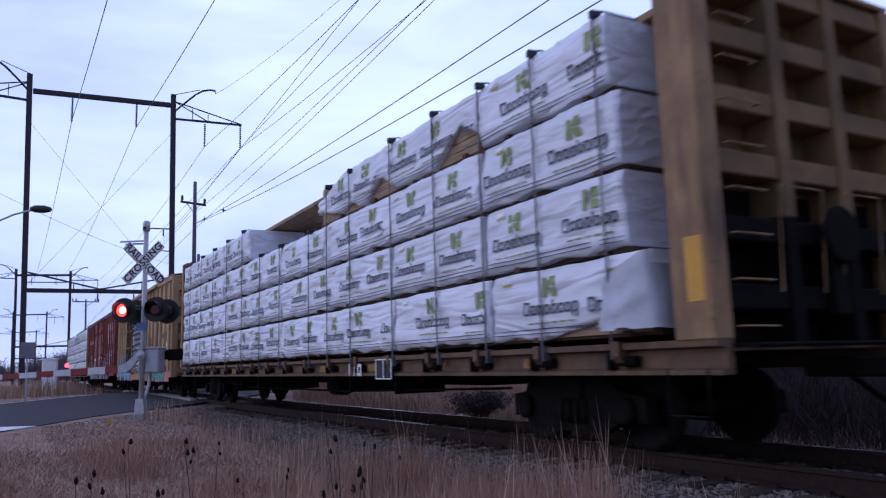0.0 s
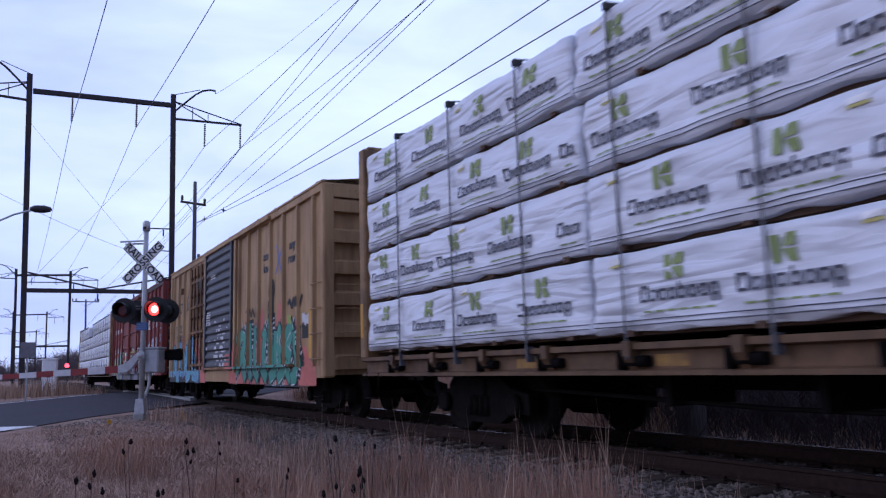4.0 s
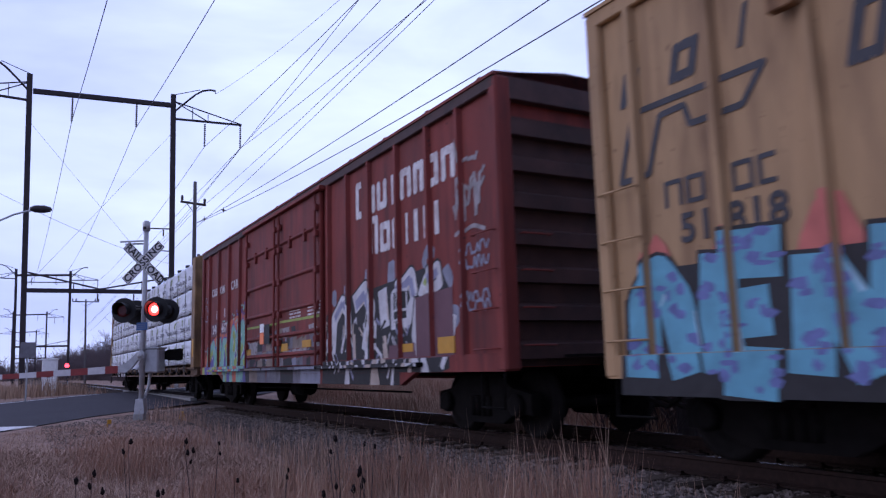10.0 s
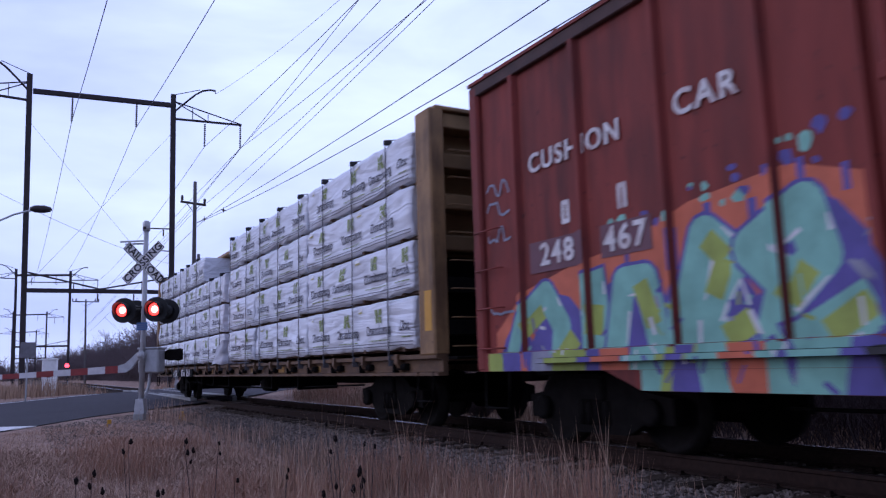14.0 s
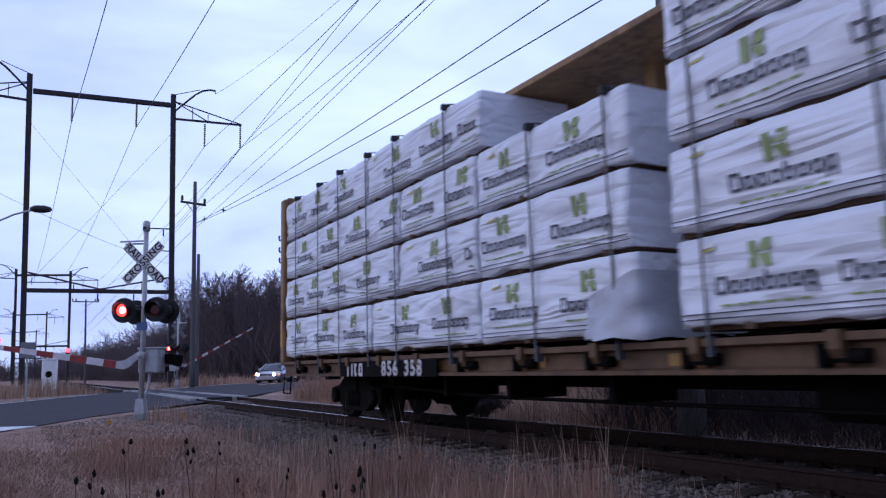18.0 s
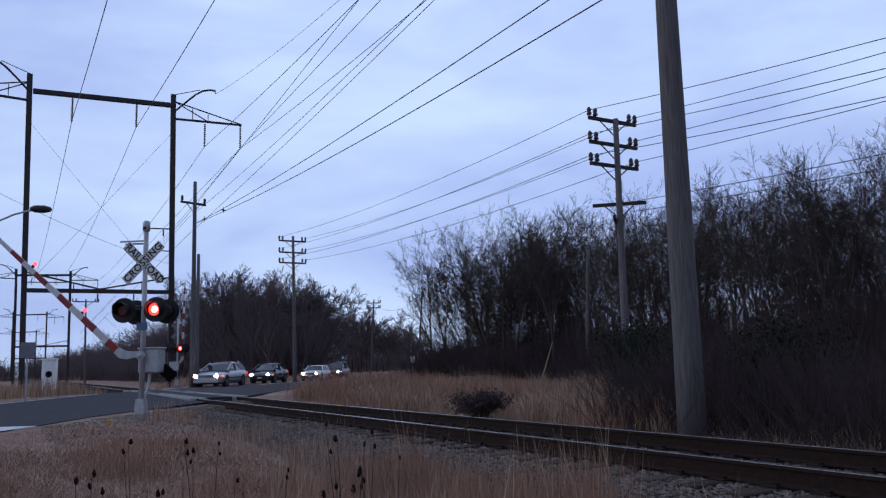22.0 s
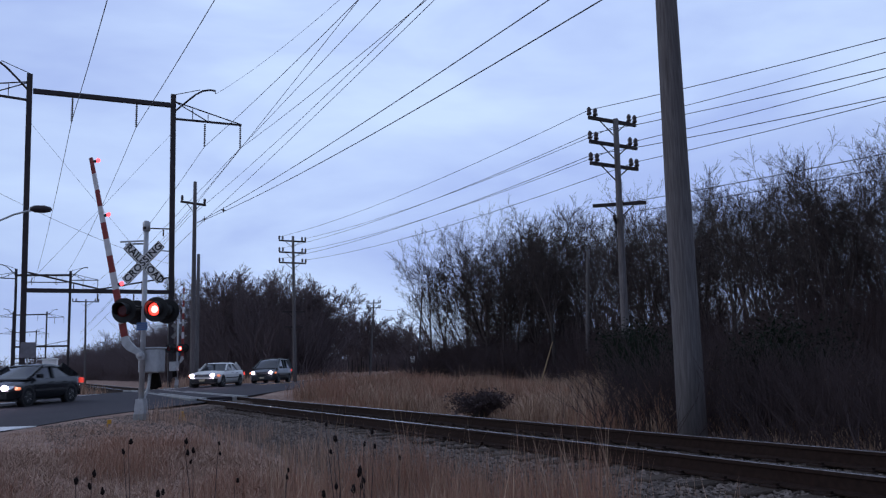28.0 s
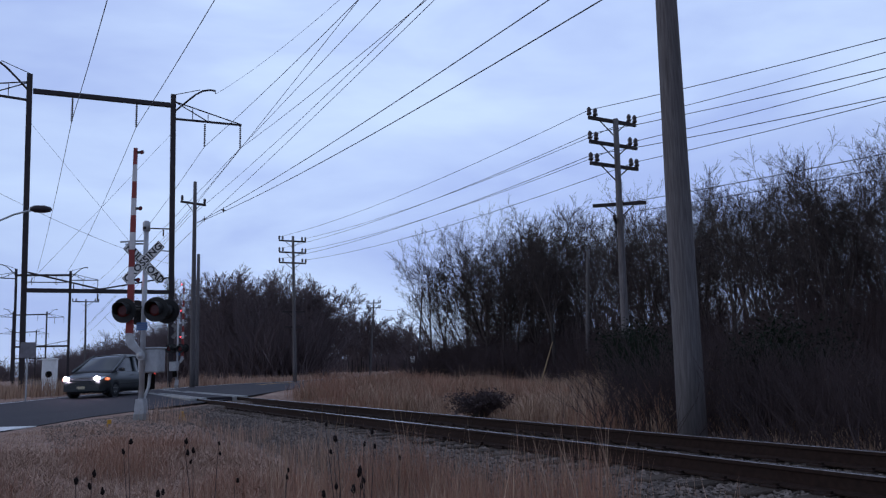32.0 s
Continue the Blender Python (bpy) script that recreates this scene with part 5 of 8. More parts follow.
    for body, y, z, s in (("CUSHION", 21.93, 3.18, 0.30), ("CAR", 20.13, 3.19, 0.32), ("248", 22.25, 2.11, 0.34), ("467", 21.2, 2.11, 0.34)):
        lettering("stencil", body, s, LETTERING_WHITE, car, on_side(y - mid, z, -1.560), 1.2)
    block_word(car, "reporting_mark", 22.15 - mid, 2.4, 0.26, (0.5, 0.5), LETTERING_WHITE, -1.547, gaps=(0.7,), label="white stencilled reporting mark blocks", shapes="on", pen=0.2)
    small_print(car, 15.3 - mid, 2.12, 0.7, 3, LETTERING_WHITE, -1.634)
    small_print(car, 14.2 - mid, 2.18, 0.7, 4, LETTERING_WHITE, -1.634)
    for y in (8.85, 22.35):
        truck(car, y - mid)
    couplers(car, h)


# ---- lumber load ----
def wrap_depth(y, z, h, seed):
    """How far the plastic lies in front of the stack at a place on its side: slack folds and a loose lower edge."""
    d = 0.034 * noise.noise((y * 1.1, z * 2.2, seed)) + 0.026 * noise.noise((y * 2.6 + z * 2.6, (z - y * 0.35) * 3.6, seed + 7))
    d += 0.014 * noise.noise((y * 6 - z * 6, (z + y * 0.4) * 6, seed + 3))
    for k, (u, v) in enumerate(((1.1, 1.9), (0.7, -2.3), (2.1, 1.2))):
        c = noise.noise((y * u + z * v, z * 0.9 - y * 0.35, seed + 11 + k * 5))
        d += 0.016 * max(0.0, 1 - 7 * abs(c))
    return d - 0.02 * (abs(z / h - 0.5) * 2) ** 4


def bundle(car, y0, y1, z0, h, seed, side=-1, torn=(), marks=True, slump=0.0):
    """A plastic-wrapped stack of boards; side -1 faces the road."""
    rng = random.Random(seed)
    ny, nz = max(4, int((y1 - y0) / 0.085)), 10
    fx = 1.585
    bm = B()
    lx = 0.14

    def lifted(y):
        """How high the lower edge of a torn wrap is pulled up."""
        return max([0.0] + [up * max(0.0, 1 - abs(y - c) / half) for c, half, up in torn])
    front, back = [], []
    for j in range(nz + 1):
        z = h * j / nz
        r1, r2 = [], []
        for i in range(ny + 1):
            y = y0 + (y1 - y0) * i / ny
            end = 0.03 if i in (0, ny) else 0.0
            sag = slump * smooth(y1 - 1.5, y1, y) * (z / h)
            ragged = 0.05 * noise.noise((y * 2.3, 5.0, seed)) * (1 if j == 0 else 0)
            zz = z0 + z + lifted(y) * (1 - z / h) - sag + ragged + (0.012 * noise.noise((y * 1.7, 9.0, seed)) if j == nz else 0)
            r1.append(bm.verts.new((side * (fx - 0.02 + wrap_depth(y, z, h, seed) - end), y, zz)))
        front.append(r1)
    topback = [bm.verts.new((side * lx, v.co.y, v.co.z)) for v in front[-1]]
    lowback = [bm.verts.new((side * lx, v.co.y, v.co.z)) for v in front[0]]
    for a, b in zip(front, front[1:]):
        for i in range(ny):
            bm.faces.new((a[i], a[i + 1], b[i + 1], b[i])).smooth = True
    for i in range(ny):
        bm.faces.new((front[-1][i], front[-1][i + 1], topback[i + 1], topback[i]))
        bm.faces.new((front[0][i + 1], front[0][i], lowback[i], lowback[i + 1]))
        bm.faces.new((topback[i], topback[i + 1], lowback[i + 1], lowback[i]))
    ends = []
    for i in (0, ny):
        loop = [front[j][i] for j in range(nz + 1)] + [topback[i], lowback[i]]
        ends.append(bm.faces.new(loop if i else loop[::-1]))
    bmesh.ops.recalc_face_normals(bm, faces=bm.faces)
    if torn:
        for k in range(6):
            b2 = B()
            box(b2, side * 1.5 if side < 0 else 0.2, side * 0.2 if side < 0 else 1.5, y0 + 0.1, y1 - 0.12, z0 + 0.115 * k, z0 + 0.115 * k + 0.105)
            part("board_course", b2, LUMBER, car)
    ob = part("lumber_pack", mesh_raw("lumber_pack", bm, WRAP), None, car, "white plastic-wrapped lumber bundle with grey and green print" if marks else "white plastic-wrapped lumber bundle")
    if marks and side < 0:
        bm = B()

        def lay(pts, index):
            vs = []
            for y, z in pts:
                y = min(max(y, y0 + 0.03), y1 - 0.03)
                vs.append(bm.verts.new((-(fx - 0.02 + wrap_depth(y, z - z0, h, seed)) - 0.014, y, z)))
            f = bm.faces.new(vs)
            f.material_index = index
        p = y1 - rng.uniform(0.10, 0.8)

        def slab(a, b, za, zb, index):
            if y0 + 0.05 < b and a < y1 - 0.02:
                lay([(a, za), (b, za), (b, zb), (a, zb)], index)
        while p - 0.7 > y0 - 0.5:
            z = z0 + h * 0.33 + rng.uniform(-0.02, 0.02)
            q, t = p, 0.024
            # eight hollow blocks: the first tall, one with a stem up, the last with a stem down
            for k in range(8):
                w, hh = (0.115, 0.15) if k == 0 else (0.09, 0.108)
                slab(q, q - t, z - (0.05 if k == 7 else 0), z + (0.155 if k in (0, 4) else hh), 0)
                slab(q - w + t, q - w, z - (0.05 if k == 7 else 0), z + hh, 0)
                slab(q - t, q - w + t, z + hh - t, z + hh, 0)
                slab(q - t, q - w + t, z, z + t, 0)
                q -= w + 0.026
            for k in range(6):
                slab(p - 0.06 - 0.14 * k, p - 0.17 - 0.14 * k, z - 0.10, z - 0.083, 1)
            g = p - 0.34
            if g - 0.2 > y0 + 0.05 and g < y1 - 0.02:
                zz = z + 0.185
                lay([(g, zz), (g - 0.085, zz), (g - 0.085, zz + 0.215), (g, zz + 0.215)], 1)
                lay([(g - 0.10, zz + 0.12), (g - 0.22, zz + 0.12), (g - 0.235, zz + 0.22), (g - 0.15, zz + 0.22)], 1)
                lay([(g - 0.10, zz + 0.10), (g - 0.22, zz + 0.10), (g - 0.235, zz), (g - 0.15, zz)], 1)
            p -= rng.choice((1.28, 1.36, 1.42, 1.1))
        n = max(2, int((y1 - y0) / 0.25))
        for zl in (0.055, 0.10):
            for i in range(n):
                a, b = y0 + (y1 - y0) * i / n, y0 + (y1 - y0) * (i + 1) / n
                lay([(a, z0 + zl), (b, z0 + zl), (b, z0 + zl + 0.010), (a, z0 + zl + 0.010)], 0)
        if y1 - y0 > 1.5:
            for a in [y1 - 0.25 - rng.uniform(0, 0.1)] + ([y1 - 0.25 - (y1 - y0) / 2] if y1 - y0 > 4 else []):
                zt = z0 + h * 0.82
                lay([(a, zt), (a - 0.16, zt + 0.01), (a - 0.16, zt + 0.035), (a, zt + 0.025)], 2)
                lay([(a, zt + 0.03), (a - 0.16, zt + 0.04), (a - 0.16, zt + 0.09), (a, zt + 0.08)], 3)
        if len(bm.faces):
            face_out(bm)
            tagged(part("printing", mesh_raw("printing", bm, PRINTGREY, PRINTGREEN, TAGPAPER, SIGNWHITE), None, ob, "repeated grey word blocks and green marks"), kind="stuff")
        else:
            bm.free()
    return ob


def loose_wrap(car, y0, y1, z0, z1, seed):
    """A torn corner of film that hangs loose: pinned along its top, bulging and creased below, round the corner of the stack."""
    n, m = 16, 10
    rows = []
    bm = B()
    for j in range(m + 1):
        v = j / m
        row = []
        for i in range(n + 1):
            u = i / n
            along = min(1.0, u / 0.62)
            y = y0 + (y1 - y0) * along
            x = -1.60 if u < 0.62 else -1.60 + 1.1 * (u - 0.62) / 0.38
            drop = (1 - v) ** 1.5
            crease = noise.noise((u * 5, v * 4, seed)) * 0.07 + 0.05 * abs(noise.noise((u * 9 + v * 3, v * 2, seed + 4)))
            top = z1 - 0.38 * max(0.0, 0.55 - u)
            x -= (0.17 * drop * math.sin(math.pi * min(1, u / 0.62 * 0.9 + 0.1)) + crease * (0.3 + drop)) * (1 if u < 0.7 else 0.3)
            y -= (0.12 * drop + crease * drop) * (1 if u > 0.55 else 0)
            row.append(bm.verts.new((x, y, z0 + (top - z0) * v + 0.06 * noise.noise((u * 6, 2.0, seed)) * (1 - v))))
        rows.append(row)
    for a, b in zip(rows, rows[1:]):
        for i in range(n):
            bm.faces.new((a[i], a[i + 1], b[i + 1], b[i])).smooth = True
    part("loose_wrap", bm, LOOSEWRAP, car, "loose crumpled torn plastic wrap, greyed by painted-in shade")


def lumber_car(y0, y1, label, layout, straps, number=False, torn={}):
    """A centerbeam flatcar. layout: for each layer the ends of its bundles along the car, from front to rear, at 10 s."""
    car, h = car_root("centerbeam_flatcar", y0, y1, label, "flatcar")
    mid = (y0 + y1) / 2
    bm = B()
    box(bm, -1.42, 1.42, -h + 0.4, h - 0.4, 1.0, 1.10)
    part("deck", bm, SILLOCHRE, car, "rusty ochre steel deck")
    for s in (-1, 1):
        bm = B()
        prism(bm, [(s * 1.40, 0.80), (s * 1.56, 0.80), (s * 1.56, 0.84), (s * 1.48, 0.86), (s * 1.48, 1.02), (s * 1.58, 1.04), (s * 1.58, 1.10), (s * 1.40, 1.10)], "y", -h, h)
        part("side_sill", bm, SILLOCHRE, car, "rusty ochre channel side sill")
        for k in range(17):
            y = -h + 1.2 + (2 * h - 2.4) * k / 16
            bm = B()
            prism(bm, [(s * 1.48, 0.80), (s * 1.62, 0.98), (s * 1.62, 1.12), (s * 1.48, 1.12)], "y", y - 0.05, y + 0.05)
            part("stake_bracket", bm, SILLOCHRE, car)
            bm = B()
            bar(bm, (s * 1.52, y - 0.2, 0.93), (s * 1.52, y + 0.12, 0.93), 0.055, sides=10)
            box(bm, min(s * 1.47, s * 1.6), max(s * 1.47, s * 1.6), y + 0.11, y + 0.15, 0.85, 1.02)
            part("strap_winch", bm, GRIME, car, "dark ratchet strap winch")
    bm = B()
    prism(bm, [(-h + 0.6, 0.95), (-h + 4.2, 0.95), (-h + 5.4, 0.62), (h - 5.4, 0.62), (h - 4.2, 0.95), (h - 0.6, 0.95), (h - 0.6, 1.02), (-h + 0.6, 1.02)], "x", -0.35, 0.35)
    part("centre_sill", bm, GRIME, car, "grimy steel centre sill")
    bm = B()
    for yy in (-0.9, -1.05):
        tube(bm, [(yy, -h + 4, 0.62), (yy, -2, 0.5), (yy, 4, 0.5), (yy, h - 4, 0.62)], 0.017, 5)
    ring(bm, (-0.7, -1.2, 0.58), (0, 1, 0), [(0, 0.14), (0.03, 0.19), (0.6, 0.19), (0.63, 0.14)], 14)
    for yy in (-4.5, -2.6, 1.5, 3.4, 5.0):
        box(bm, -1.2, -0.3, yy - 0.04, yy + 0.04, 0.5, 0.95)
    part("brake_gear", bm, GRIME, car, "grimy brake cylinder and rods")
    # bulkheads: corner posts, face sheet and a grid of beams on the outside
    for e in (-1, 1):
        deep = 0.46 if e < 0 else 0.22
        ya, yb = e * (h - deep), e * h
        lo, hi = min(ya, yb), max(ya, yb)
        for s in (-1, 1):
            bm = B()
            box(bm, min(s * 1.36, s * 1.6), max(s * 1.36, s * 1.6), lo, hi, 1.08, 4.62, 0.025)
            part("corner_post", bm, CARYELLOW, car, "ochre bulkhead corner post")
        bm = B()
        box(bm, -1.38, 1.38, min(ya, ya + e * 0.06), max(ya, ya + e * 0.06), 1.05, 4.6)
        part("bulkhead_sheet", bm, BULKGRIME, car, "ochre bulkhead sheet")
        # the lower bulkhead pieces are near-black, the upper ones ochre
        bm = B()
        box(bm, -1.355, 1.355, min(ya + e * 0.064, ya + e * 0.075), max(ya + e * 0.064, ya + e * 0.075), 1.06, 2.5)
        part("lower_plate", bm, GRIME, car, "near-black lower bulkhead plate")
        for z in (1.35, 1.95, 2.55, 3.15, 3.75, 4.35):
            bm = B()
            box(bm, -1.38, 1.38, min(ya + e * 0.055, yb - e * 0.05), max(ya + e * 0.055, yb - e * 0.05), z, z + 0.22, 0.015)
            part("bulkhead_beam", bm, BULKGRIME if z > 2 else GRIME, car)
        for x in (-0.45, 0.45):
            bm = B()
            box(bm, x - 0.09, x + 0.09, min(ya, yb - e * 0.02), max(ya, yb - e * 0.02), 2.2, 4.6, 0.015)
            part("bulkhead_post", bm, BULKGRIME, car)
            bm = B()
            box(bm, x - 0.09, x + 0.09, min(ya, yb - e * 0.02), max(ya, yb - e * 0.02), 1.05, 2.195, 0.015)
            part("bulkhead_post", bm, GRIME, car, "near-black lower bulkhead post")
            bm = B()
            tube(bm, [(x - 0.3, e * (h + 0.04), 1.5), (x - 0.3, e * (h + 0.1), 2.45), (x + 0.3, e * (h + 0.1), 2.45), (x + 0.3, e * (h + 0.04), 1.5)], 0.013, 5)
            part("hand_rail", bm, CARYELLOW, car, "bent ochre end hand rail")
        bm = B()
        box(bm, -1.5, 1.5, lo, hi, 4.6, 4.66, 0.01)
        part("bulkhead_cap", bm, CARYELLOW, car)
        for z in (1.2, 1.6, 2.0, 2.4, 2.8, 3.2, 3.6, 4.0):
            bm = B()
            tube(bm, [(-1.3, e * (h - 0.02), z), (-1.3, e * (h + 0.05), z), (-0.85, e * (h + 0.05), z), (-0.85, e * (h - 0.02), z)], 0.011, 5)
            part("ladder_rung", bm, CARYELLOW, car)
        bm = B()
        ring(bm, (0.1, e * (h + 0.06), 2.05), (0, e, 0), [(0, 0.25), (0.04, 0.28), (0.07, 0.25)], 18)
        box(bm, -0.02, 0.22, min(e * (h - 0.04), e * (h + 0.06)), max(e * (h - 0.04), e * (h + 0.06)), 1.3, 1.95, 0.02)
        part("hand_brake", bm, GRIME, car, "dark round hand brake wheel and housing")
        bm = B()
        box(bm, -1.4, 1.4, min(e * h, e * (h + 0.25)), max(e * h, e * (h + 0.25)), 1.02, 1.06)
        tube(bm, [(-1.4, e * (h + 0.25), 1.04), (1.4, e * (h + 0.25), 1.04)], 0.02, 5)
        part("end_platform", bm, GRIME, car, "grimy steel end platform")
        bm = B()
        tube(bm, [(-1.55, e * (h - 0.15), 0.85), (-1.57, e * (h - 0.15), 0.45), (-1.57, e * (h - 0.6), 0.45), (-1.55, e * (h - 0.6), 0.85)], 0.018, 6)
        part("sill_step", bm, GRIME, car, "bent steel sill step")
        bm = B()
        box(bm, -1.606, -1.6, min(ya + e * deep * 0.42, ya + e * deep * 0.84), max(ya + e * deep * 0.42, ya + e * deep * 0.84), 1.42, 1.98)
        part("reflector", bm, YELLOW, car, "yellow reflective panel")
    # centre beam
    bm = B()
    box(bm, -1.0, 1.0, -h + 0.3, h - 0.3, 4.47, 4.56, 0.01)
    part("top_chord", bm, CARYELLOW, car, "ochre centre beam top chord")
    for k in range(13):
        y = -h + 1.0 + (2 * h - 2) * k / 12
        bm = B()
        box(bm, -0.09, 0.09, y - 0.1, y + 0.1, 1.08, 4.48)
        part("beam_post", bm, CARYELLOW, car)
    z = 1.2
    for n, ends in enumerate(layout):
        for i in range(0, len(ends), 2):
            seed = 100 * n + i + (7 if number else 0)
            slump = 0.30 if n == 3 and (n, i) in torn else 0.0
            rips = [(c - mid, half, up) for c, half, up in torn.get((n, i), ())]
            for s in (-1, 1):
                bundle(car, ends[i] - mid + 0.02, ends[i + 1] - mid - 0.02, z, 0.757, seed + (50 if s > 0 else 0), s, torn=rips if s < 0 else (), marks=True, slump=slump if s < 0 else 0)
            # dunnage and board layers carry painted-in shade that darkens the gaps
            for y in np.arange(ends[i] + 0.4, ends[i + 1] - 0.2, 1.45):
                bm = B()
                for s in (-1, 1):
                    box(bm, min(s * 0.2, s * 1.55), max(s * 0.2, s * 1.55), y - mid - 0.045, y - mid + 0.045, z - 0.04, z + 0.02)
                part("dunnage", bm, SHADEDWOOD, car)
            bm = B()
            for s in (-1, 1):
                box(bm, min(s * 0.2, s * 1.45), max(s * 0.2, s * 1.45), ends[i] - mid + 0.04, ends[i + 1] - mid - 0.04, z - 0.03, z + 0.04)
            part("board_layer", bm, SHADEDWOOD, car, "bare board layer beneath the wrap")
        z += 0.825
    for y, top in straps:
        bm = B()
        tube_pts = [(-1.52, 0.95), (-1.615, 1.12), (-1.612, top), (-1.45, top + 0.03), (-0.2, top + 0.04)]
        for (xa, za), (xb, zb) in zip(tube_pts, tube_pts[1:]):
            beam(bm, (xa, y - mid, za), (xb, y - mid, zb), 0.035, 0.010) if abs(za - zb) < 0.1 else box(bm, min(xa, xb) - 0.004, max(xa, xb) + 0.004, y - mid - 0.012, y - mid + 0.012, za, zb)
        part("strap", bm, STRAP, car, "grey webbing tie-down strap")
        bm = B()
        box(bm, -1.628, -1.50, y - mid - 0.035, y - mid + 0.035, top - 0.075, top + 0.008, 0.006)
        part("edge_protector", bm, SPRAYBLACK, car, "dark strap edge protector")
    for k, y in enumerate(np.linspace(y0 + 2.5, y1 - 2.5, 9)):
        bm = B()
        box(bm, -1.486, -1.482, y - mid, y - mid + 0.4, 0.88, 0.99)
        part("reflector", bm, DULLYELLOW, car, "grimy yellow reflective strip")
    for y in (-h + 2.55, h - 2.8):
        truck(car, y)
    couplers(car, h)
    return car, h, mid


def front_lumber():
    layout = [[-33.75, -31.05, -31.05, -28.3, -28.3, -22.75, -22.75, -17.5, -17.5, -11.95],
              [-33.45, -30.95, -30.95, -28.25, -28.25, -22.7, -22.7, -17.5, -17.5, -11.95],
              [-33.45, -30.9, -30.9, -25.4, -25.4, -22.7, -22.7, -17.5, -17.5, -11.95],
              [-33.35, -30.9, -30.9, -25.0, -20.2, -17.4, -17.4, -11.95]]
    straps = [(-33.2, 4.5), (-32.1, 4.5), (-30.97, 4.5), (-29.75, 4.5), (-28.35, 4.5), (-26.7, 4.4), (-25.6, 4.35), (-24.6, 3.66), (-22.72, 3.66), (-21.2, 3.66), (-19.6, 4.5), (-18.0, 4.5), (-16.4, 4.5), (-14.8, 4.5), (-13.2, 4.5)]
    car, h, mid = lumber_car(-34.45, -11.7, "ochre centerbeam flatcar carrying torn white-wrapped lumber bundles", layout, straps, torn={(0, 0): ((-33.2, 0.9, 0.20),), (3, 2): ((-30.45, 0.75, 0.42), (-27.9, 0.6, 0.3), (-25.2, 1.2, 0.22), (-26.6, 0.5, 0.12))})
    loose_wrap(car, -33.1 - mid, -33.72 - mid, 1.22, 1.95, 31)
    bm = B()
    box(bm, -1.594, -1.585, -28.28 - mid, -27.72 - mid, 0.76, 1.05)
    p = part("consolidated_stencil", bm, SPRAYBLACK, car, "black stencil panel with white border")
    bm = B()
    for a, b, c, d in ((-28.29, -27.71, 0.75, 0.765), (-28.29, -27.71, 1.045, 1.06), (-28.29, -28.27, 0.75, 1.06), (-27.73, -27.71, 0.75, 1.06), (-28.01, -27.99, 0.75, 1.06)):
        box(bm, -1.612, -1.603, a - mid, b - mid, c, d)
    part("stencil_border", bm, SIGNWHITE, p, "white stencil border")
    block_word(p, "reporting_mark", -26.5 - mid, 0.80, 0.2, (0.9, 0.9, 0.9), LETTERING_WHITE, -1.590, shapes="iio", pen=0.26)


def rear_lumber():
    layout = [[25.6, 30.2, 30.2, 33.8, 33.98, 36.55, 37.0, 39.8, 39.8, 43.1, 43.1, 47.56],
              [25.6, 30.2, 30.2, 34.0, 34.0, 36.58, 37.05, 39.8, 39.8, 42.1, 42.1, 47.56],
              [25.6, 30.2, 30.2, 33.9, 33.9, 36.52, 36.98, 39.8, 39.8, 42.0, 42.0, 47.56],
              [25.6, 30.2, 30.2, 36.5, 39.6, 43.2, 43.2, 47.56]]
    straps = [(46.75, 4.5), (45.45, 4.5), (44.4, 4.5), (43.15, 4.5), (42.1, 4.5), (40.5, 4.5), (38.6, 3.66), (37.3, 3.66), (36.2, 4.5), (34.6, 4.5), (33.4, 4.5), (32.0, 4.5), (30.6, 4.5), (29.2, 4.5), (27.8, 4.5), (26.4, 4.5)]
    car, h, mid = lumber_car(24.95, 47.8, "ochre centerbeam flatcar carrying stacked white-wrapped lumber bundles", layout, straps, True)
    loose_wrap(car, 37.7 - mid, 36.98 - mid, 1.14, 1.78, 12)
    bm = B()
    box(bm, -1.595, -1.575, 40.9 - mid, 44.4 - mid, 0.79, 1.03)
    p = part("number_panel", bm, GRIME, car, "grimy sill panel with white stencil")
    for ch, y in zip("856358", (42.58, 42.38, 42.18, 41.80, 41.60, 41.40)):
        lettering("car_number", ch, 0.31, LETTERING_WHITE, p, on_side(y - mid, 0.905, -1.600))
    block_word(p, "reporting_mark", 44.1 - mid, 0.80, 0.21, (0.7, 0.7, 0.7, 0.7), LETTERING_WHITE, -1.600, shapes="iico", pen=0.24)


front_lumber()
tan_boxcar()
red_boxcar()
rear_lumber()
# ---- catenary portals ----
def insulator(parent, x, y, z0, z1, r=0.085):
    n = max(5, int(abs(z1 - z0) / 0.14))
    prof = []
    for i in range(n):
        d = abs(z1 - z0) * i / n
        prof += [(d, 0.03), (d + 0.05, r), (d + 0.08, r), (d + 0.10, 0.03)]
    bm = B()
    ring(bm, (x, y, min(z0, z1)), (0, 0, 1), prof, 8)
    part("insulator", bm, PORCELAIN, parent, "dark stacked disc insulator")


def sagging(name, a, b, sag, r, label, steps=22):
    a, b = Vector(a), Vector(b)
    bm = B()
    tube(bm, [a.lerp(b, i / steps) - Vector((0, 0, 4 * sag * (i / steps) * (1 - i / steps))) for i in range(steps + 1)], r, 4)
    solid(name, bm, WIRE, label, "wire", "overhead wires")


PORTAL_HANGERS = ((2.83, 17.86), (6.89, 17.97), (11.58, 17.14), (14.17, 17.31))


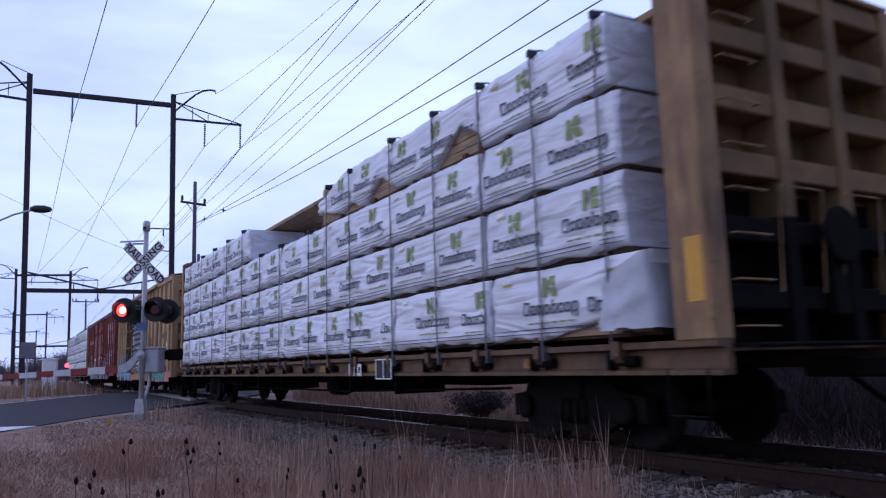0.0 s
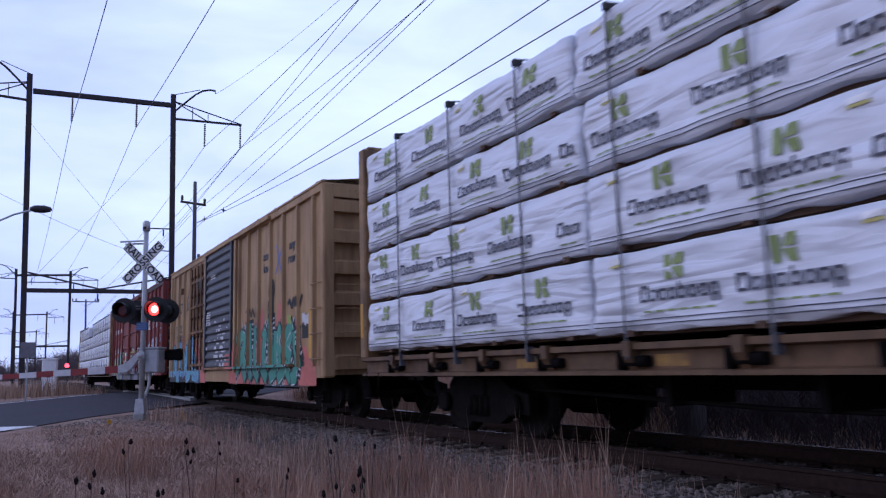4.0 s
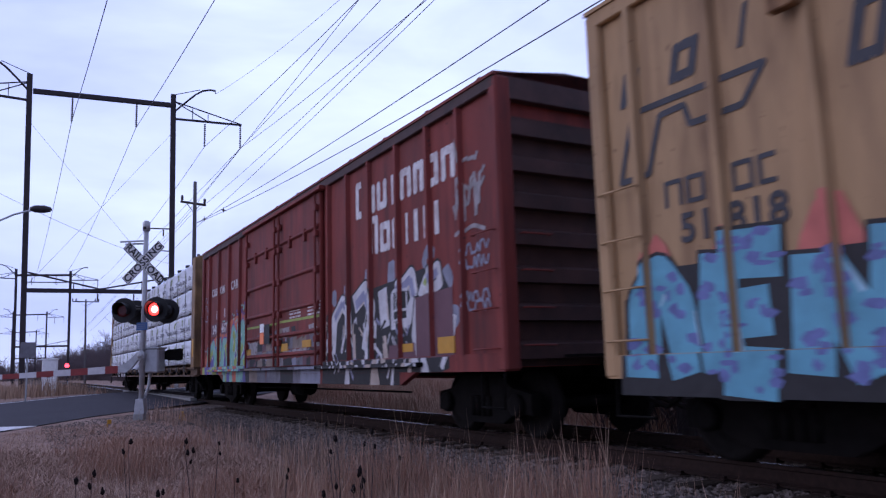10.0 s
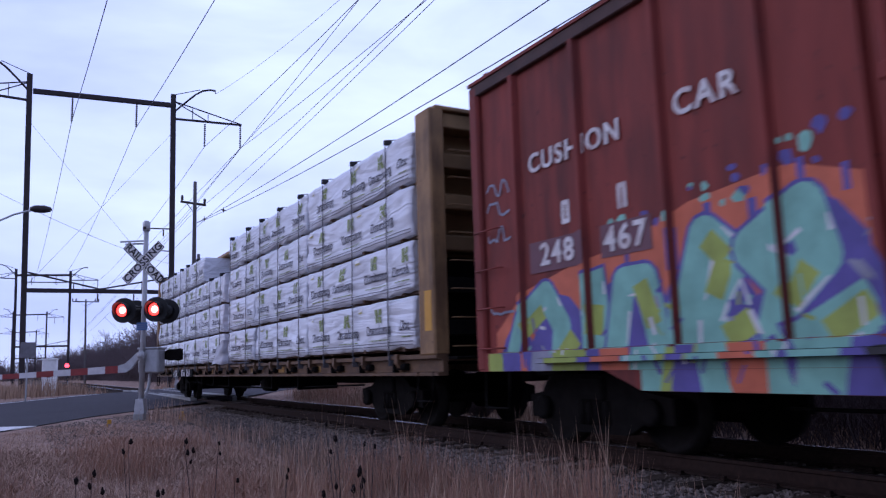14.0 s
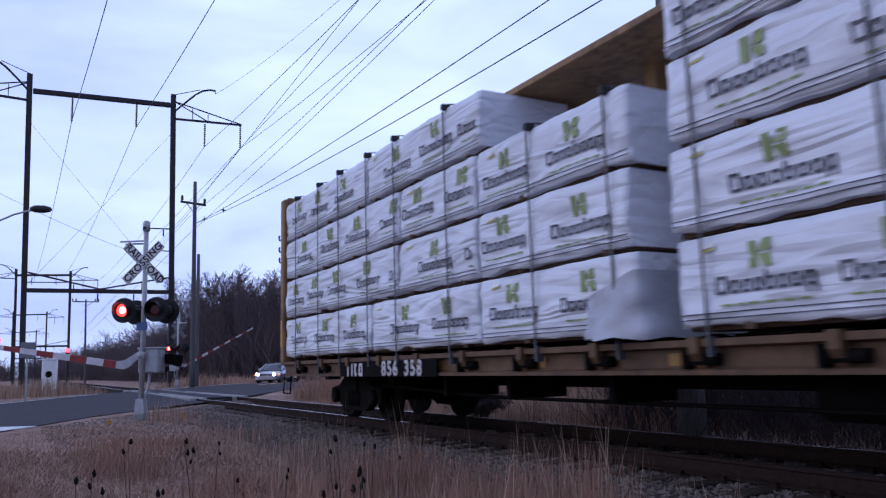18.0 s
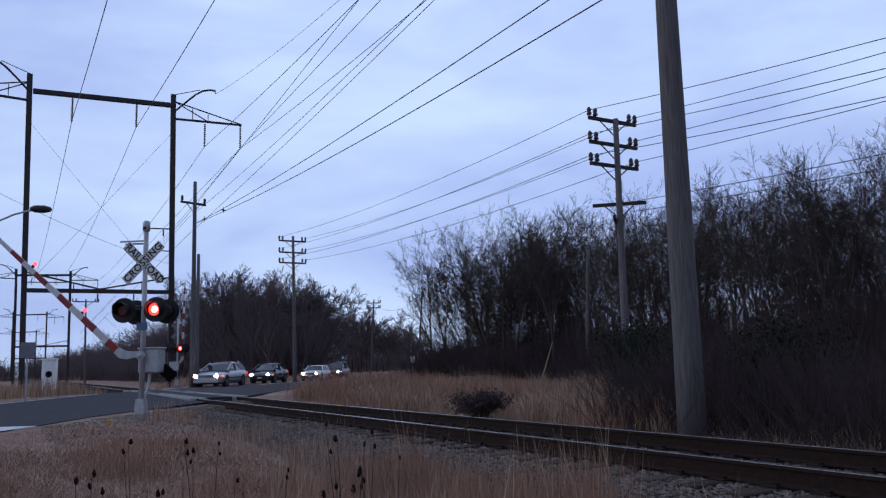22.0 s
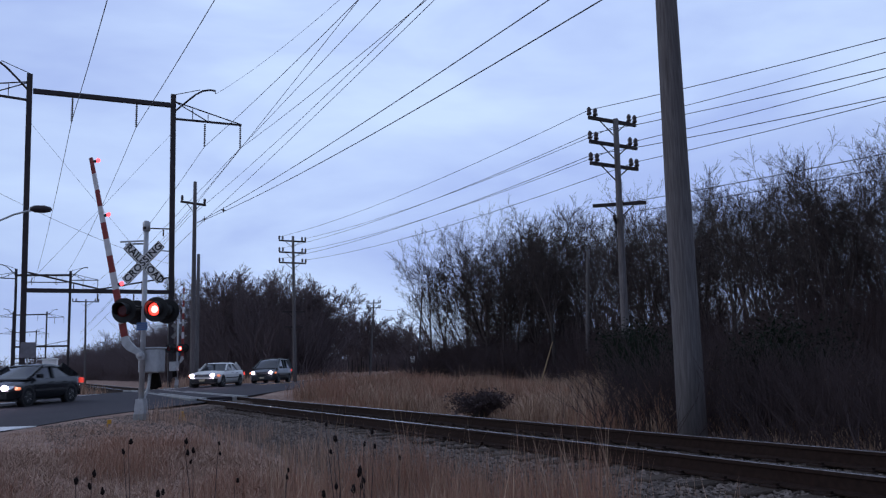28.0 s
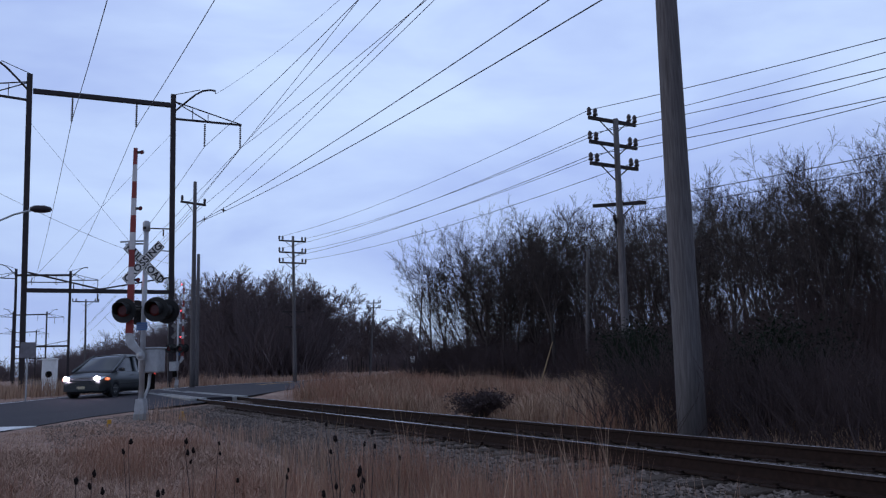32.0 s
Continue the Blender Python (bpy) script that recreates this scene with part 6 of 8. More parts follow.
def catenary_portal(y, thick=1.0):
    p = thing("catenary_portal", pose(0, y, 0), "dark steel catenary portal spanning the track with hanging insulators", "catenary portal", "catenary portals")
    gl, gr = ground_z(0.7, y), ground_z(9.6, y)
    for x0, x1, g, top in ((0.72, 0.22, gl, 20.75), (9.62, 9.33, gr, 20.75)):
        bm = B()
        beam(bm, (x0, 0, g - 0.3), (x1, 0, top), 0.26 * thick, 0.34 * thick)
        part("column", bm, DARKSTEEL, p, "dark riveted steel column")
        bm = B()
        box(bm, x0 - 0.4, x0 + 0.4, -0.4, 0.4, g - 0.4, g + 0.15, 0.03)
        part("footing", bm, CONCRETE, p, "concrete column footing")
    for za, zb, h in ((19.62, 19.93, 0.30), (6.38, 6.45, 0.26)):
        bm = B()
        for d in (-0.12, 0.12):
            beam(bm, (0.45 if za > 10 else 0.62, d, za), (9.35 if za > 10 else 9.55, d, zb), 0.05 * thick, h * thick)
        part("cross_beam", bm, DARKSTEEL, p, "dark steel cross beam")
    bm = B()
    beam(bm, (0.64, 0, 7.55), (5.0, 0, 6.55), 0.08, 0.10)
    beam(bm, (5.0, 0, 6.55), (9.5, 0, 7.5), 0.08, 0.10)
    for x, z in ((3.4, 6.9), (7.6, 7.1)):
        beam(bm, (x, 0, 6.4), (x, 0, z), 0.06, 0.06)
    beam(bm, (0.64, 0, 6.9), (3.0, 0, 6.95), 0.05, 0.06)
    part("lower_truss", bm, DARKSTEEL, p)
    for s, root in ((1, 9.4), (-1, 0.35)):
        def at(d, z):
            return (root + s * d, 0, z)
        bm = B()
        beam(bm, at(0.1, 18.95), at(4.85, 19.12), 0.12 * thick, 0.14 * thick)
        tube(bm, [at(0, 20.25), at(4.85, 19.16)], 0.045 * thick, 6)
        tube(bm, [at(0, 20.25), at(2.4, 19.05)], 0.04 * thick, 6)
        for d in (1.3, 2.4):
            beam(bm, at(d, 19.0), at(d, 20.2 - 0.25 * d), 0.05, 0.05)
        part("bracket_arm", bm, DARKSTEEL, p, "dark steel side bracket arm")
        bm = B()
        tube(bm, [at(0.05, 19.5), at(0.9, 20.4), at(1.5, 21.0), at(2.0, 21.35), at(2.5, 21.5), at(2.9, 21.5)], 0.07 * thick, 6)
        tube(bm, [at(0, 20.75), at(1.8, 21.4)], 0.03 * thick, 5)
        tube(bm, [at(2.9, 21.5), at(2.9, 21.25)], 0.03, 5)
        part("ground_wire_horn", bm, DARKSTEEL, p, "curved steel horn for the ground wire")
    for x, z in PORTAL_HANGERS:
        insulator(p, x, 0, z, z + 1.75)
    for x in (4.86, 7.1):
        insulator(p, x, 0, 5.75, 6.25, 0.06)
    if y < 100:
        bm = B()
        beam(bm, (9.5, 0, 10.9), (7.6, 0, 10.85), 0.07, 0.08)
        beam(bm, (9.5, 0, 9.3), (8.6, 0, 9.35), 0.06, 0.07)
        part("feeder_arm", bm, DARKSTEEL, p)
        for x in (7.65, 8.9):
            insulator(p, x, 0, 10.35, 10.8, 0.06)
    return p


for py in (-51.0, 55.0, 161.0, 267.0, 373.0):
    catenary_portal(py, 1.0 if py < 100 else 1.3)
for k, (x, z) in enumerate(PORTAL_HANGERS):
    for a, b in ((55.0, -51.0), (161.0, 55.0)):
        sagging("transmission_wire", (x, a, z), (x, b, z), (1.96, 1.83, 1.88, 1.92)[k], 0.021 if a < 60 else 0.02, "thin dark overhead transmission wire", 30)
for x, z, sag in ((12.3, 21.25, 5.2), (-2.5, 21.2, 4.0)):
    sagging("ground_wire", (x, 55.0, z), (x, -51.0, z), sag, 0.013, "thin grey overhead ground wire", 30)
for z0, z1, sag, zfar in ((13.05, 19.1, 0.05, 9.0), (13.97, 15.5, 0.05, 12.6), (12.75, 15.8, 1.2, 8.8), (11.4, 15.0, 0.45, 7.4)):
    sagging("feeder_wire", (11.5, 60.0, z0), (11.5, -20.0, z1), sag, 0.016, "thin dark feeder wire beside the catenary", 24)
    sagging("feeder_wire", (11.5, 60.0, z0), (11.5, 161.0, zfar), 0.1, 0.02, "thin dark feeder wire beside the catenary", 8)
for a, b in (((0.35, 55.0, 17.5), (9.5, 55.0, 6.6)), ((9.4, 55.0, 18.0), (0.6, 55.0, 6.6))):
    sagging("guy_wire", a, b, 0.05, 0.009, "thin grey brace wire across the catenary portal", 4)
sagging("feeder_wire", (-6, 30, 10.2), (9.5, 55, 8.4), 0.6, 0.010, "thin dark feeder wire", 12)


# ---- wooden utility poles ----
def utility_pole(x, y, height, r, label, lean=(0, 0), arms=(), arm_dir=(1, 0), top=0.62, plain=False):
    g = ground_z(x, y)
    p = thing("utility_pole", pose(x, y, g), label, "utility pole", "utility poles")
    bm = B()
    n = 7
    pts = [Vector((lean[0] * i / n, lean[1] * i / n, -0.4 + (height + 0.4) * i / n)) for i in range(n + 1)]
    rings = []
    for i, c in enumerate(pts):
        rad = r * (1 - (1 - top) * i / n)
        rings.append([bm.verts.new(c + Vector((rad * math.cos(2 * math.pi * k / 14), rad * math.sin(2 * math.pi * k / 14), 0))) for k in range(14)])
    for a, b in zip(rings, rings[1:]):
        for k in range(14):
            bm.faces.new((a[k], a[(k + 1) % 14], b[(k + 1) % 14], b[k])).smooth = True
    bm.faces.new(rings[0][::-1])
    bm.faces.new(rings[-1])
    part("pole", bm, WOODPOLE, p)
    d = Vector((*arm_dir, 0)).normalized()
    spots = []
    for z, half, pins, *other in arms:
        d = Vector((*(other[0] if other else arm_dir), 0)).normalized()
        c = Vector((lean[0], lean[1], 0)) * (z / height) + Vector((0, 0, z)) - Vector((d.y, -d.x, 0)) * r
        bm = B()
        beam(bm, c - d * half, c + d * half, 0.10, 0.13)
        part("crossarm", bm, ARMWOOD, p, "dark wooden crossarm")
        bm = B()
        for s in (-1, 1):
            beam(bm, c + d * s * half * 0.55 - Vector((0, 0, 0.05)), c - Vector((0, 0, 0.55)), 0.03, 0.04)
        part("arm_brace", bm, DARKSTEEL, p)
        for k in pins:
            q = c + d * half * k
            bm = B()
            ring(bm, q + Vector((0, 0, 0.06)), (0, 0, 1), [(-0.1, 0.025), (0.04, 0.03), (0.05, 0.09), (0.13, 0.095), (0.15, 0.06), (0.20, 0.085), (0.28, 0.085), (0.34, 0.05), (0.36, 0.03)], 8)
            part("pin_insulator", bm, PORCELAIN, p, "dark pin insulator")
            spots.append(Matrix.Translation((x, y, g)) @ (q + Vector((0, 0, 0.3))))
    return p, spots


PINS = (-0.97, -0.72, 0.72, 0.97)
p1, s1 = utility_pole(19.75, 21.3, 10.5, 0.165, "weathered wooden utility pole with three crossarms beside the woods", (0.25, 0.0),
                      [(10.45, 1.2, PINS), (9.5, 1.2, PINS), (8.65, 1.2, PINS), (7.15, 1.0, (), (0.75, -0.66)), (6.5, 0.8, (), (0.72, 0.69))], (1, 0))
p2, s2 = utility_pole(20.95, 62.5, 12.4, 0.17, "weathered wooden utility pole with three crossarms beside the road", (-0.2, 0.0),
                      [(12.0, 1.2, PINS), (11.0, 1.2, PINS), (10.1, 1.2, PINS), (5.9, 1.0, ()), (4.6, 0.8, ())], (1, 0))
for i, fall in ((0, 3.9), (3, 2.25), (4, 3.3), (7, 1.25), (8, 2.85), (11, 0.6)):
    sagging("power_line", s1[i], s2[i], 0.5, 0.013, "dark overhead power line between wooden poles", 14)
    sagging("power_line", s1[i], s1[i] + Vector((-0.2, -42.0, -fall)), 0.8, 0.013, "dark overhead power line between wooden poles", 14)
for z in (6.95, 6.55):
    sagging("power_line", (20.6, 21.3, z), (20.4, -20.7, z - 0.6), 0.7, 0.013, "dark telephone line below the power lines", 14)
utility_pole(9.07, 8.45, 13.5, 0.225, "tall weathered grey wooden utility pole beside the ballast", (0.02, -0.25), top=0.55)
p3, s3 = utility_pole(9.66, 48.0, 12.75, 0.17, "tall wooden utility pole with a single crossarm by the far gate", (-0.08, 0.0), [(11.4, 0.85, (-0.9, 0.9))], (0.95, 0.3))
for z, sag in ((8.50, 0.28), (7.77, 0.36)):
    sagging("power_line", (9.62, 47.8, 10.05), (9.6, 8.3, z), sag, 0.017, "dark overhead power line along the track", 20)
    sagging("power_line", (9.6, 8.3, z), (9.6, -30, z + 1.6), 1.0, 0.017, "dark overhead power line along the track", 8)
for c in ((9.6, 40.6, 9.5), (9.6, 45.2, 9.85)):
    bm = B()
    ring(bm, c, (0, 0, 1), [(-0.07, 0.02), (-0.03, 0.05), (0.03, 0.05), (0.07, 0.02)], 8)
    for d in ((0.15, 0, 0), (0, 0, 0.15)):
        bar(bm, Vector(c) - Vector(d), Vector(c) + Vector(d), 0.02, sides=5)
    solid("wire_spacer", bm, PORCELAIN, "small dark spacer clipped on the power line", "wire spacer")
utility_pole(10.5, 51.0, 8.6, 0.16, "short wooden pole beside the far gate", (0, 0))
utility_pole(24.4, 29.1, 6.6, 0.13, "cut-off wooden pole at the edge of the woods", (0.35, -0.2))
utility_pole(44.7, 100.5, 10.8, 0.15, "distant leaning wooden utility pole by the road", (0.8, 0), [(10.3, 1.0, PINS), (9.6, 1.0, PINS)], (0.85, -0.5))
utility_pole(43.9, 84.2, 10.6, 0.15, "distant wooden utility pole by the road", (0.9, 0))
utility_pole(52.0, 91.5, 6.5, 0.12, "distant short wooden pole by the road", (0.1, 0))
utility_pole(8.6, 109.7, 11.2, 0.16, "distant wooden utility pole beside the track", (-0.3, 0), [(10.9, 1.6, PINS)], (1, 0))
for a, b in (((20.9, 62.5, 9.5), (45.5, 100.2, 10.0)), ((20.9, 62.5, 9.0), (45.5, 100.2, 9.3)), ((20.9, 62.5, 8.4), (45.5, 100.2, 8.6)), ((45.3, 100.2, 9.6), (44.8, 83.8, 9.6))):
    sagging("power_line", a, b, 1.2, 0.014, "distant dark overhead power line", 14)
bm = B()
bar(bm, (17.77, 24.17, -0.35), (18.3, 23.75, 1.7), 0.03, 0.02, 6)
solid("leaning_stake", bm, LUMBER, "pale leaning wooden stake in the grass", "stake")


# ---- street lamp, signs and cabinet by the road ----
def street_lamp():
    x, y = -1.15, 30.0
    g = ground_z(x, y)
    p = thing("street_lamp", pose(x, y, g), "grey steel street lamp with a curved arm over the road", "street lamp")
    bm = B()
    bar(bm, (0, 0, -0.3), (0, 0, 6.3), 0.09, 0.06, 10)
    part("pole", bm, GALV, p)
    bm = B()
    tube(bm, [(0, 0, 5.9), (0.5, 0.0, 6.35), (1.0, 0.0, 6.65), (1.45, 0.0, 6.82), (1.6, 0.0, 6.85)], 0.035, 7)
    part("arm", bm, GALV, p)
    bm = B()
    v = [(1.5, 0.06), (1.65, 0.13), (1.95, 0.14), (2.15, 0.09), (2.2, 0.02)]
    ring(bm, (0, 0, 6.86), (1, 0, 0.03), [(d, r) for d, r in v], 12)
    part("lamp_head", bm, DARKSTEEL, p, "dark cobra-head lamp")


street_lamp()


DULLGREY = paint("dull_weathered_sign_back", (0.20, 0.19, 0.21), 0.7, vary=0.2, dirt=(0.12, 0.11, 0.11), dirt_scale=3)


def roadside_sign(x, y, w, h, z, label, face, material=GALV, turn=0):
    g = ground_z(x, y)
    p = thing("road_sign", pose(x, y, g, rz=turn), label, "road sign")
    bm = B()
    box(bm, -0.03, 0.03, -0.02, 0.02, -0.3, z + h, 0.004)
    part("post", bm, GALV, p)
    bm = B()
    box(bm, -w / 2, w / 2, -0.035, -0.023, z, z + h, 0.004)
    part("panel", bm, face, p)
    return p


roadside_sign(0.62, 35.2, 0.56, 0.62, 1.75, "grey back of a road sign on a steel post", DULLGREY)
roadside_sign(41.1, 80.1, 0.6, 0.75, 1.5, "small white road sign on a post by the road", SIGNWHITE)
stop = thing("stop_sign", pose(35.7, 60.2, ground_z(35.7, 60.2)), "small red octagonal road sign at the wood's edge", "road sign")
bm = B()
ring(bm, (0, 0, 2.1), (0, -1, 0), [(0, 0.38), (0.02, 0.38)], 8)
part("panel", bm, REDPAINT, stop)
bm = B()
bar(bm, (0, 0.03, -0.3), (0, 0.03, 2.4), 0.03)
part("post", bm, GALV, stop)

cabinet = thing("signal_cabinet", pose(1.75, 42.8, ground_z(1.75, 42.8), rz=-10), "weathered white metal signal cabinet beside the road", "cabinet")
bm = B()
box(bm, -0.32, 0.32, -0.3, 0.3, 0.05, 1.75, 0.03)
part("body", bm, SIGNWHITE, cabinet)
bm = B()
box(bm, -0.35, 0.35, -0.33, 0.33, 1.75, 1.82, 0.02)
part("lid", bm, SIGNWHITE, cabinet)
bm = B()
ring(bm, (0, -0.3, 1.05), (0, -1, 0), [(0, 0.16), (0.03, 0.15), (0.04, 0.1)], 14)
part("vent", bm, GRIME, cabinet, "round dark vent")
bm = B()
box(bm, -0.4, 0.4, -0.38, 0.38, -0.2, 0.06, 0.02)
part("plinth", bm, CONCRETE, cabinet)

marker = thing("marker_flag", pose(3.85, 20.3, ground_z(3.85, 20.3)), "small yellow marker stake in the gravel", "marker stake")
bm = B()
prism(bm, [(-0.10, 0.0), (0.10, 0.0), (0.03, 0.22), (-0.03, 0.22)], "y", -0.04, 0.04)
part("stake", bm, YELLOW, marker)
bm = B()
box(bm, -0.035, 0.035, -0.045, 0.045, 0.17, 0.24, 0.01)
part("cap", bm, YELLOW, marker)


bm = B()
bar(bm, (0, 0, -0.1), (0, 0, 0.16), 0.008, sides=5)
box(bm, 0.0, 0.09, -0.004, 0.004, 0.08, 0.16)
solid("marker_flag", bm, YELLOW, "small yellow survey flag in the verge", "marker flag", m=pose(1.74, 16.66, ground_z(1.74, 16.66), rz=30))


# ---- crossing signals with gates ----
GATES, FLASHERS, TIPS = [], [], []
DULLBACK = paint("dull_sign_back", (0.16, 0.155, 0.16), 0.7, vary=0.2, dirt=(0.1, 0.09, 0.085), dirt_scale=3)


def flasher(parent, x, y, z, face, first):
    """A round hooded lamp. Its lens turns in the housing: one side glows, the other is dark."""
    bm = B()
    s = face
    ring(bm, (x, y, z), (0, s, 0), [(0, 0.29), (0.012, 0.29)], 24)
    u = part("lamp_target", bm, BLACK, parent, "round black lamp target")
    bm = B()
    ring(bm, (x, y - s * 0.10, z), (0, s, 0), [(0, 0.10), (0.02, 0.15), (0.095, 0.165)], 16)
    part("housing", bm, BLACK, u)
    bm = B()
    n = 20
    shells = []
    for rr in (0.165, 0.175):
        near_ring, far_ring = [], []
        for k in range(n + 1):
            t = radians(-35) + radians(250) * k / n
            near_ring.append(bm.verts.new((x + rr * math.cos(t), y + s * 0.005, z + rr * math.sin(t))))
            far_ring.append(bm.verts.new((x + rr * math.cos(t), y + s * (0.22 + 0.09 * math.sin(t)), z + rr * math.sin(t))))
        shells.append((near_ring, far_ring))
    (a0, a1), (b0, b1) = shells
    for k in range(n):
        for p, q in ((a0, a1), (a1, b1), (b1, b0), (b0, a0)):
            bm.faces.new((p[k], p[k + 1], q[k + 1], q[k]))
    for k in (0, n):
        bm.faces.new((a0[k], a1[k], b1[k], b0[k]))
    part("hood", bm, BLACK, u)
    bm = B()
    # dark dish round the glowing side, closed by the target plate when turned away
    ring(bm, (0, 0, 0), (0, -s, 0), [(0.0, 0.142), (0.004, 0.152), (0.012, 0.10)], 20)
    rings = []
    for rr in (0.146, 0.153):
        for d in (-0.002, 0.042):
            rings.append([bm.verts.new((rr * math.cos(2 * math.pi * i / 20), s * d, rr * math.sin(2 * math.pi * i / 20))) for i in range(20)])
    for p, q in ((0, 1), (1, 3), (3, 2), (2, 0)):
        for i in range(20):
            j = (i + 1) % 20
            bm.faces.new((rings[p][i], rings[p][j], rings[q][j], rings[q][i]))
    bm.faces.ensure_lookup_table()
    k = len(bm.faces)
    ring(bm, (0, s * 0.003, 0), (0, s, 0), [(0.001, 0.143), (0.004, 0.143), (0.010, 0.10)], 20)
    bm.faces.ensure_lookup_table()
    for f in bm.faces[k:]:
        f.material_index = 1
    j = len(bm.faces)
    ring(bm, (0, s * 0.013, 0), (0, s, 0), [(0.001, 0.085), (0.006, 0.06)], 16)
    bm.faces.ensure_lookup_table()
    for f in bm.faces[j:]:
        f.material_index = 2
    bmesh.ops.recalc_face_normals(bm, faces=bm.faces)
    bm2 = bm
    lens = part("lens", mesh_raw("lens", bm2, REDDARK, REDGLOW, REDCORE), None, u, "red lens that flashes", at=pose(x, y + s * 0.058, z))
    FLASHERS.append((lens, first))


def crossing_signal(x, y, turn, label, first, arm_length, blade_back=None):
    g = ground_z(x, y) + (0.05 if x < 6 else 0.1)
    p = thing("crossing_signal", pose(x, y, g, rz=turn), label, "crossing signal", "crossing signals")
    bm = B()
    box(bm, -0.13, 0.13, -0.13, 0.13, -0.4, 0.10, 0.02)
    part("foundation", bm, CONCRETE, p, "pale concrete foundation")
    bm = B()
    prism(bm, [(-0.12, 0.10), (0.12, 0.10), (0.09, 0.42), (-0.09, 0.42)], "y", -0.10, 0.10)
    part("base_casting", bm, GALV, p, "tapered cast mast base")
    bm = B()
    bar(bm, (0, 0, 0.4), (0, 0, 4.42), 0.06, 0.055, 14)
    part("mast", bm, GALV, p, "galvanised round mast")
    bm = B()
    ring(bm, (0, 0, 4.32), (0, 0, 1), [(0, 0.05), (0.0, 0.085), (0.2, 0.085), (0.24, 0.05)], 12)
    part("mast_cap", bm, GALV, p)
    bm = B()
    bar(bm, (0, -0.05, 4.38), (0, -0.12, 4.38), 0.04, 0.03, 10)
    part("bell", bm, DARKSTEEL, p)
    for k in (0, 1):
        bm = B()
        box(bm, -0.62 + k * 0.1, -0.05, -0.03 + k * 0.05, 0.0 + k * 0.05, 4.06 - k * 0.055, 4.10 - k * 0.055, 0.005)
        part("side_bracket", bm, GALV, p)
    for side, tilt, word in ((-1, 45, "CROSSING"), (1, -45, "RAIL  ROAD")):
        bm = B()
        y0 = -0.10 - (0.012 if side < 0 else 0)
        box(bm, -0.61, 0.61, y0, y0 + 0.01, -0.115, 0.115, 0.003)
        blade = part("crossbuck_blade", bm, SIGNWHITE, p, "white crossbuck blade with black border", at=pose(0, 0, 3.55, ry=-tilt))
        bm = B()
        for a, b, c, d in ((-0.585, 0.585, 0.092, 0.103), (-0.585, 0.585, -0.103, -0.092), (-0.597, -0.585, -0.103, 0.103), (0.585, 0.597, -0.103, 0.103)):
            box(bm, a, b, y0 - 0.003, y0 + 0.002, c, d)
        part("blade_border", bm, BLACK, blade)
        m = Matrix.Translation((0, y0 - 0.004, 0)) @ Matrix(((1, 0, 0, 0), (0, 0, -1, 0), (0, 1, 0, 0), (0, 0, 0, 1)))
        if side < 0:
            lettering("blade_lettering", word, 0.225, BLACK, blade, m, 1.1)
        else:
            for wd, dx in (("RAIL", -0.345), ("ROAD", 0.345)):
                lettering("blade_lettering", wd, 0.225, BLACK, blade, Matrix.Translation((dx, 0, 0)) @ m, 1.02)
        if blade_back:
            bm = B()
            box(bm, -0.608, 0.608, y0 + 0.012, y0 + 0.016, -0.113, 0.113)
            part("blade_back", bm, blade_back, blade, "dull grey back of the blade")
    bm = B()
    bar(bm, (-0.38, -0.02, 2.52), (0.38, -0.02, 2.52), 0.03)
    bar(bm, (-0.38, 0.08, 2.48), (0.38, 0.08, 2.48), 0.03)
    part("lamp_bracket", bm, BLACK, p, "black lamp crossarm")
    flasher(p, -0.38, -0.20, 2.44, -1, first)
    flasher(p, 0.38, -0.20, 2.44, -1, not first)
    flasher(p, -0.30, 0.22, 2.42, 1, not first)
    flasher(p, 0.46, 0.22, 2.42, 1, first)
    bm = B()
    box(bm, -0.13, 0.13, -0.085, -0.07, 1.98, 2.16, 0.004)
    sg = part("notice_plate", bm, BLUESIGN, p, "small blue notice plate")
    bm = B()
    for k in range(3):
        box(bm, -0.10, 0.10, -0.088, -0.084, 2.02 + k * 0.045, 2.035 + k * 0.045)
    part("notice_lines", bm, SPRAYGREY, sg)
    # gate mechanism
    bm = B()
    box(bm, -0.12, 0.36, 0.02, 0.42, 1.0, 1.56, 0.03)
    mech = part("gate_mechanism", bm, GALV, p, "galvanised gate mechanism box")
    bm = B()
    box(bm, -0.14, 0.38, 0.0, 0.44, 1.55, 1.59, 0.01)
    part("mechanism_lid", bm, GALV, mech)
    bm = B()
    for z in (1.1, 1.3, 1.45):
        box(bm, -0.09, -0.04, 0.0, 0.03, z - 0.02, z + 0.02)
    part("hinge", bm, GALV, mech)
    bm = B()
    tube(bm, [(0.1, 0.2, 1.0), (0.08, 0.18, 0.7), (0.04, 0.05, 0.42)], 0.035, 7)
    part("cable_conduit", bm, GALV, p)
    arm = new("gate_arm")
    arm.parent = p
    arm.empty_display_size = 0.3
    tagged(arm, label="red and white striped crossing gate arm")
    pivot = (0.0, -0.10, 1.40)
    arm.matrix_basis = pose(*pivot)
    bm = B()
    o = [(0.1, 0.07), (0.02, 0.10), (-0.08, 0.07), (-0.22, -0.06), (-0.36, -0.16), (-0.52, -0.2), (-0.52, -0.36), (-0.34, -0.36), (-0.2, -0.28), (-0.06, -0.1), (0.04, -0.09), (0.1, -0.04)]
    prism(bm, o, "y", -0.035, 0.035)
    part("arm_bracket", bm, GALV, arm, "pale cast arm bracket")
    bm = B()
    ring(bm, (0, -0.035, 0), (0, -1, 0), [(0, 0.075), (0.02, 0.07), (0.02, 0.035), (0.04, 0.03)], 14)
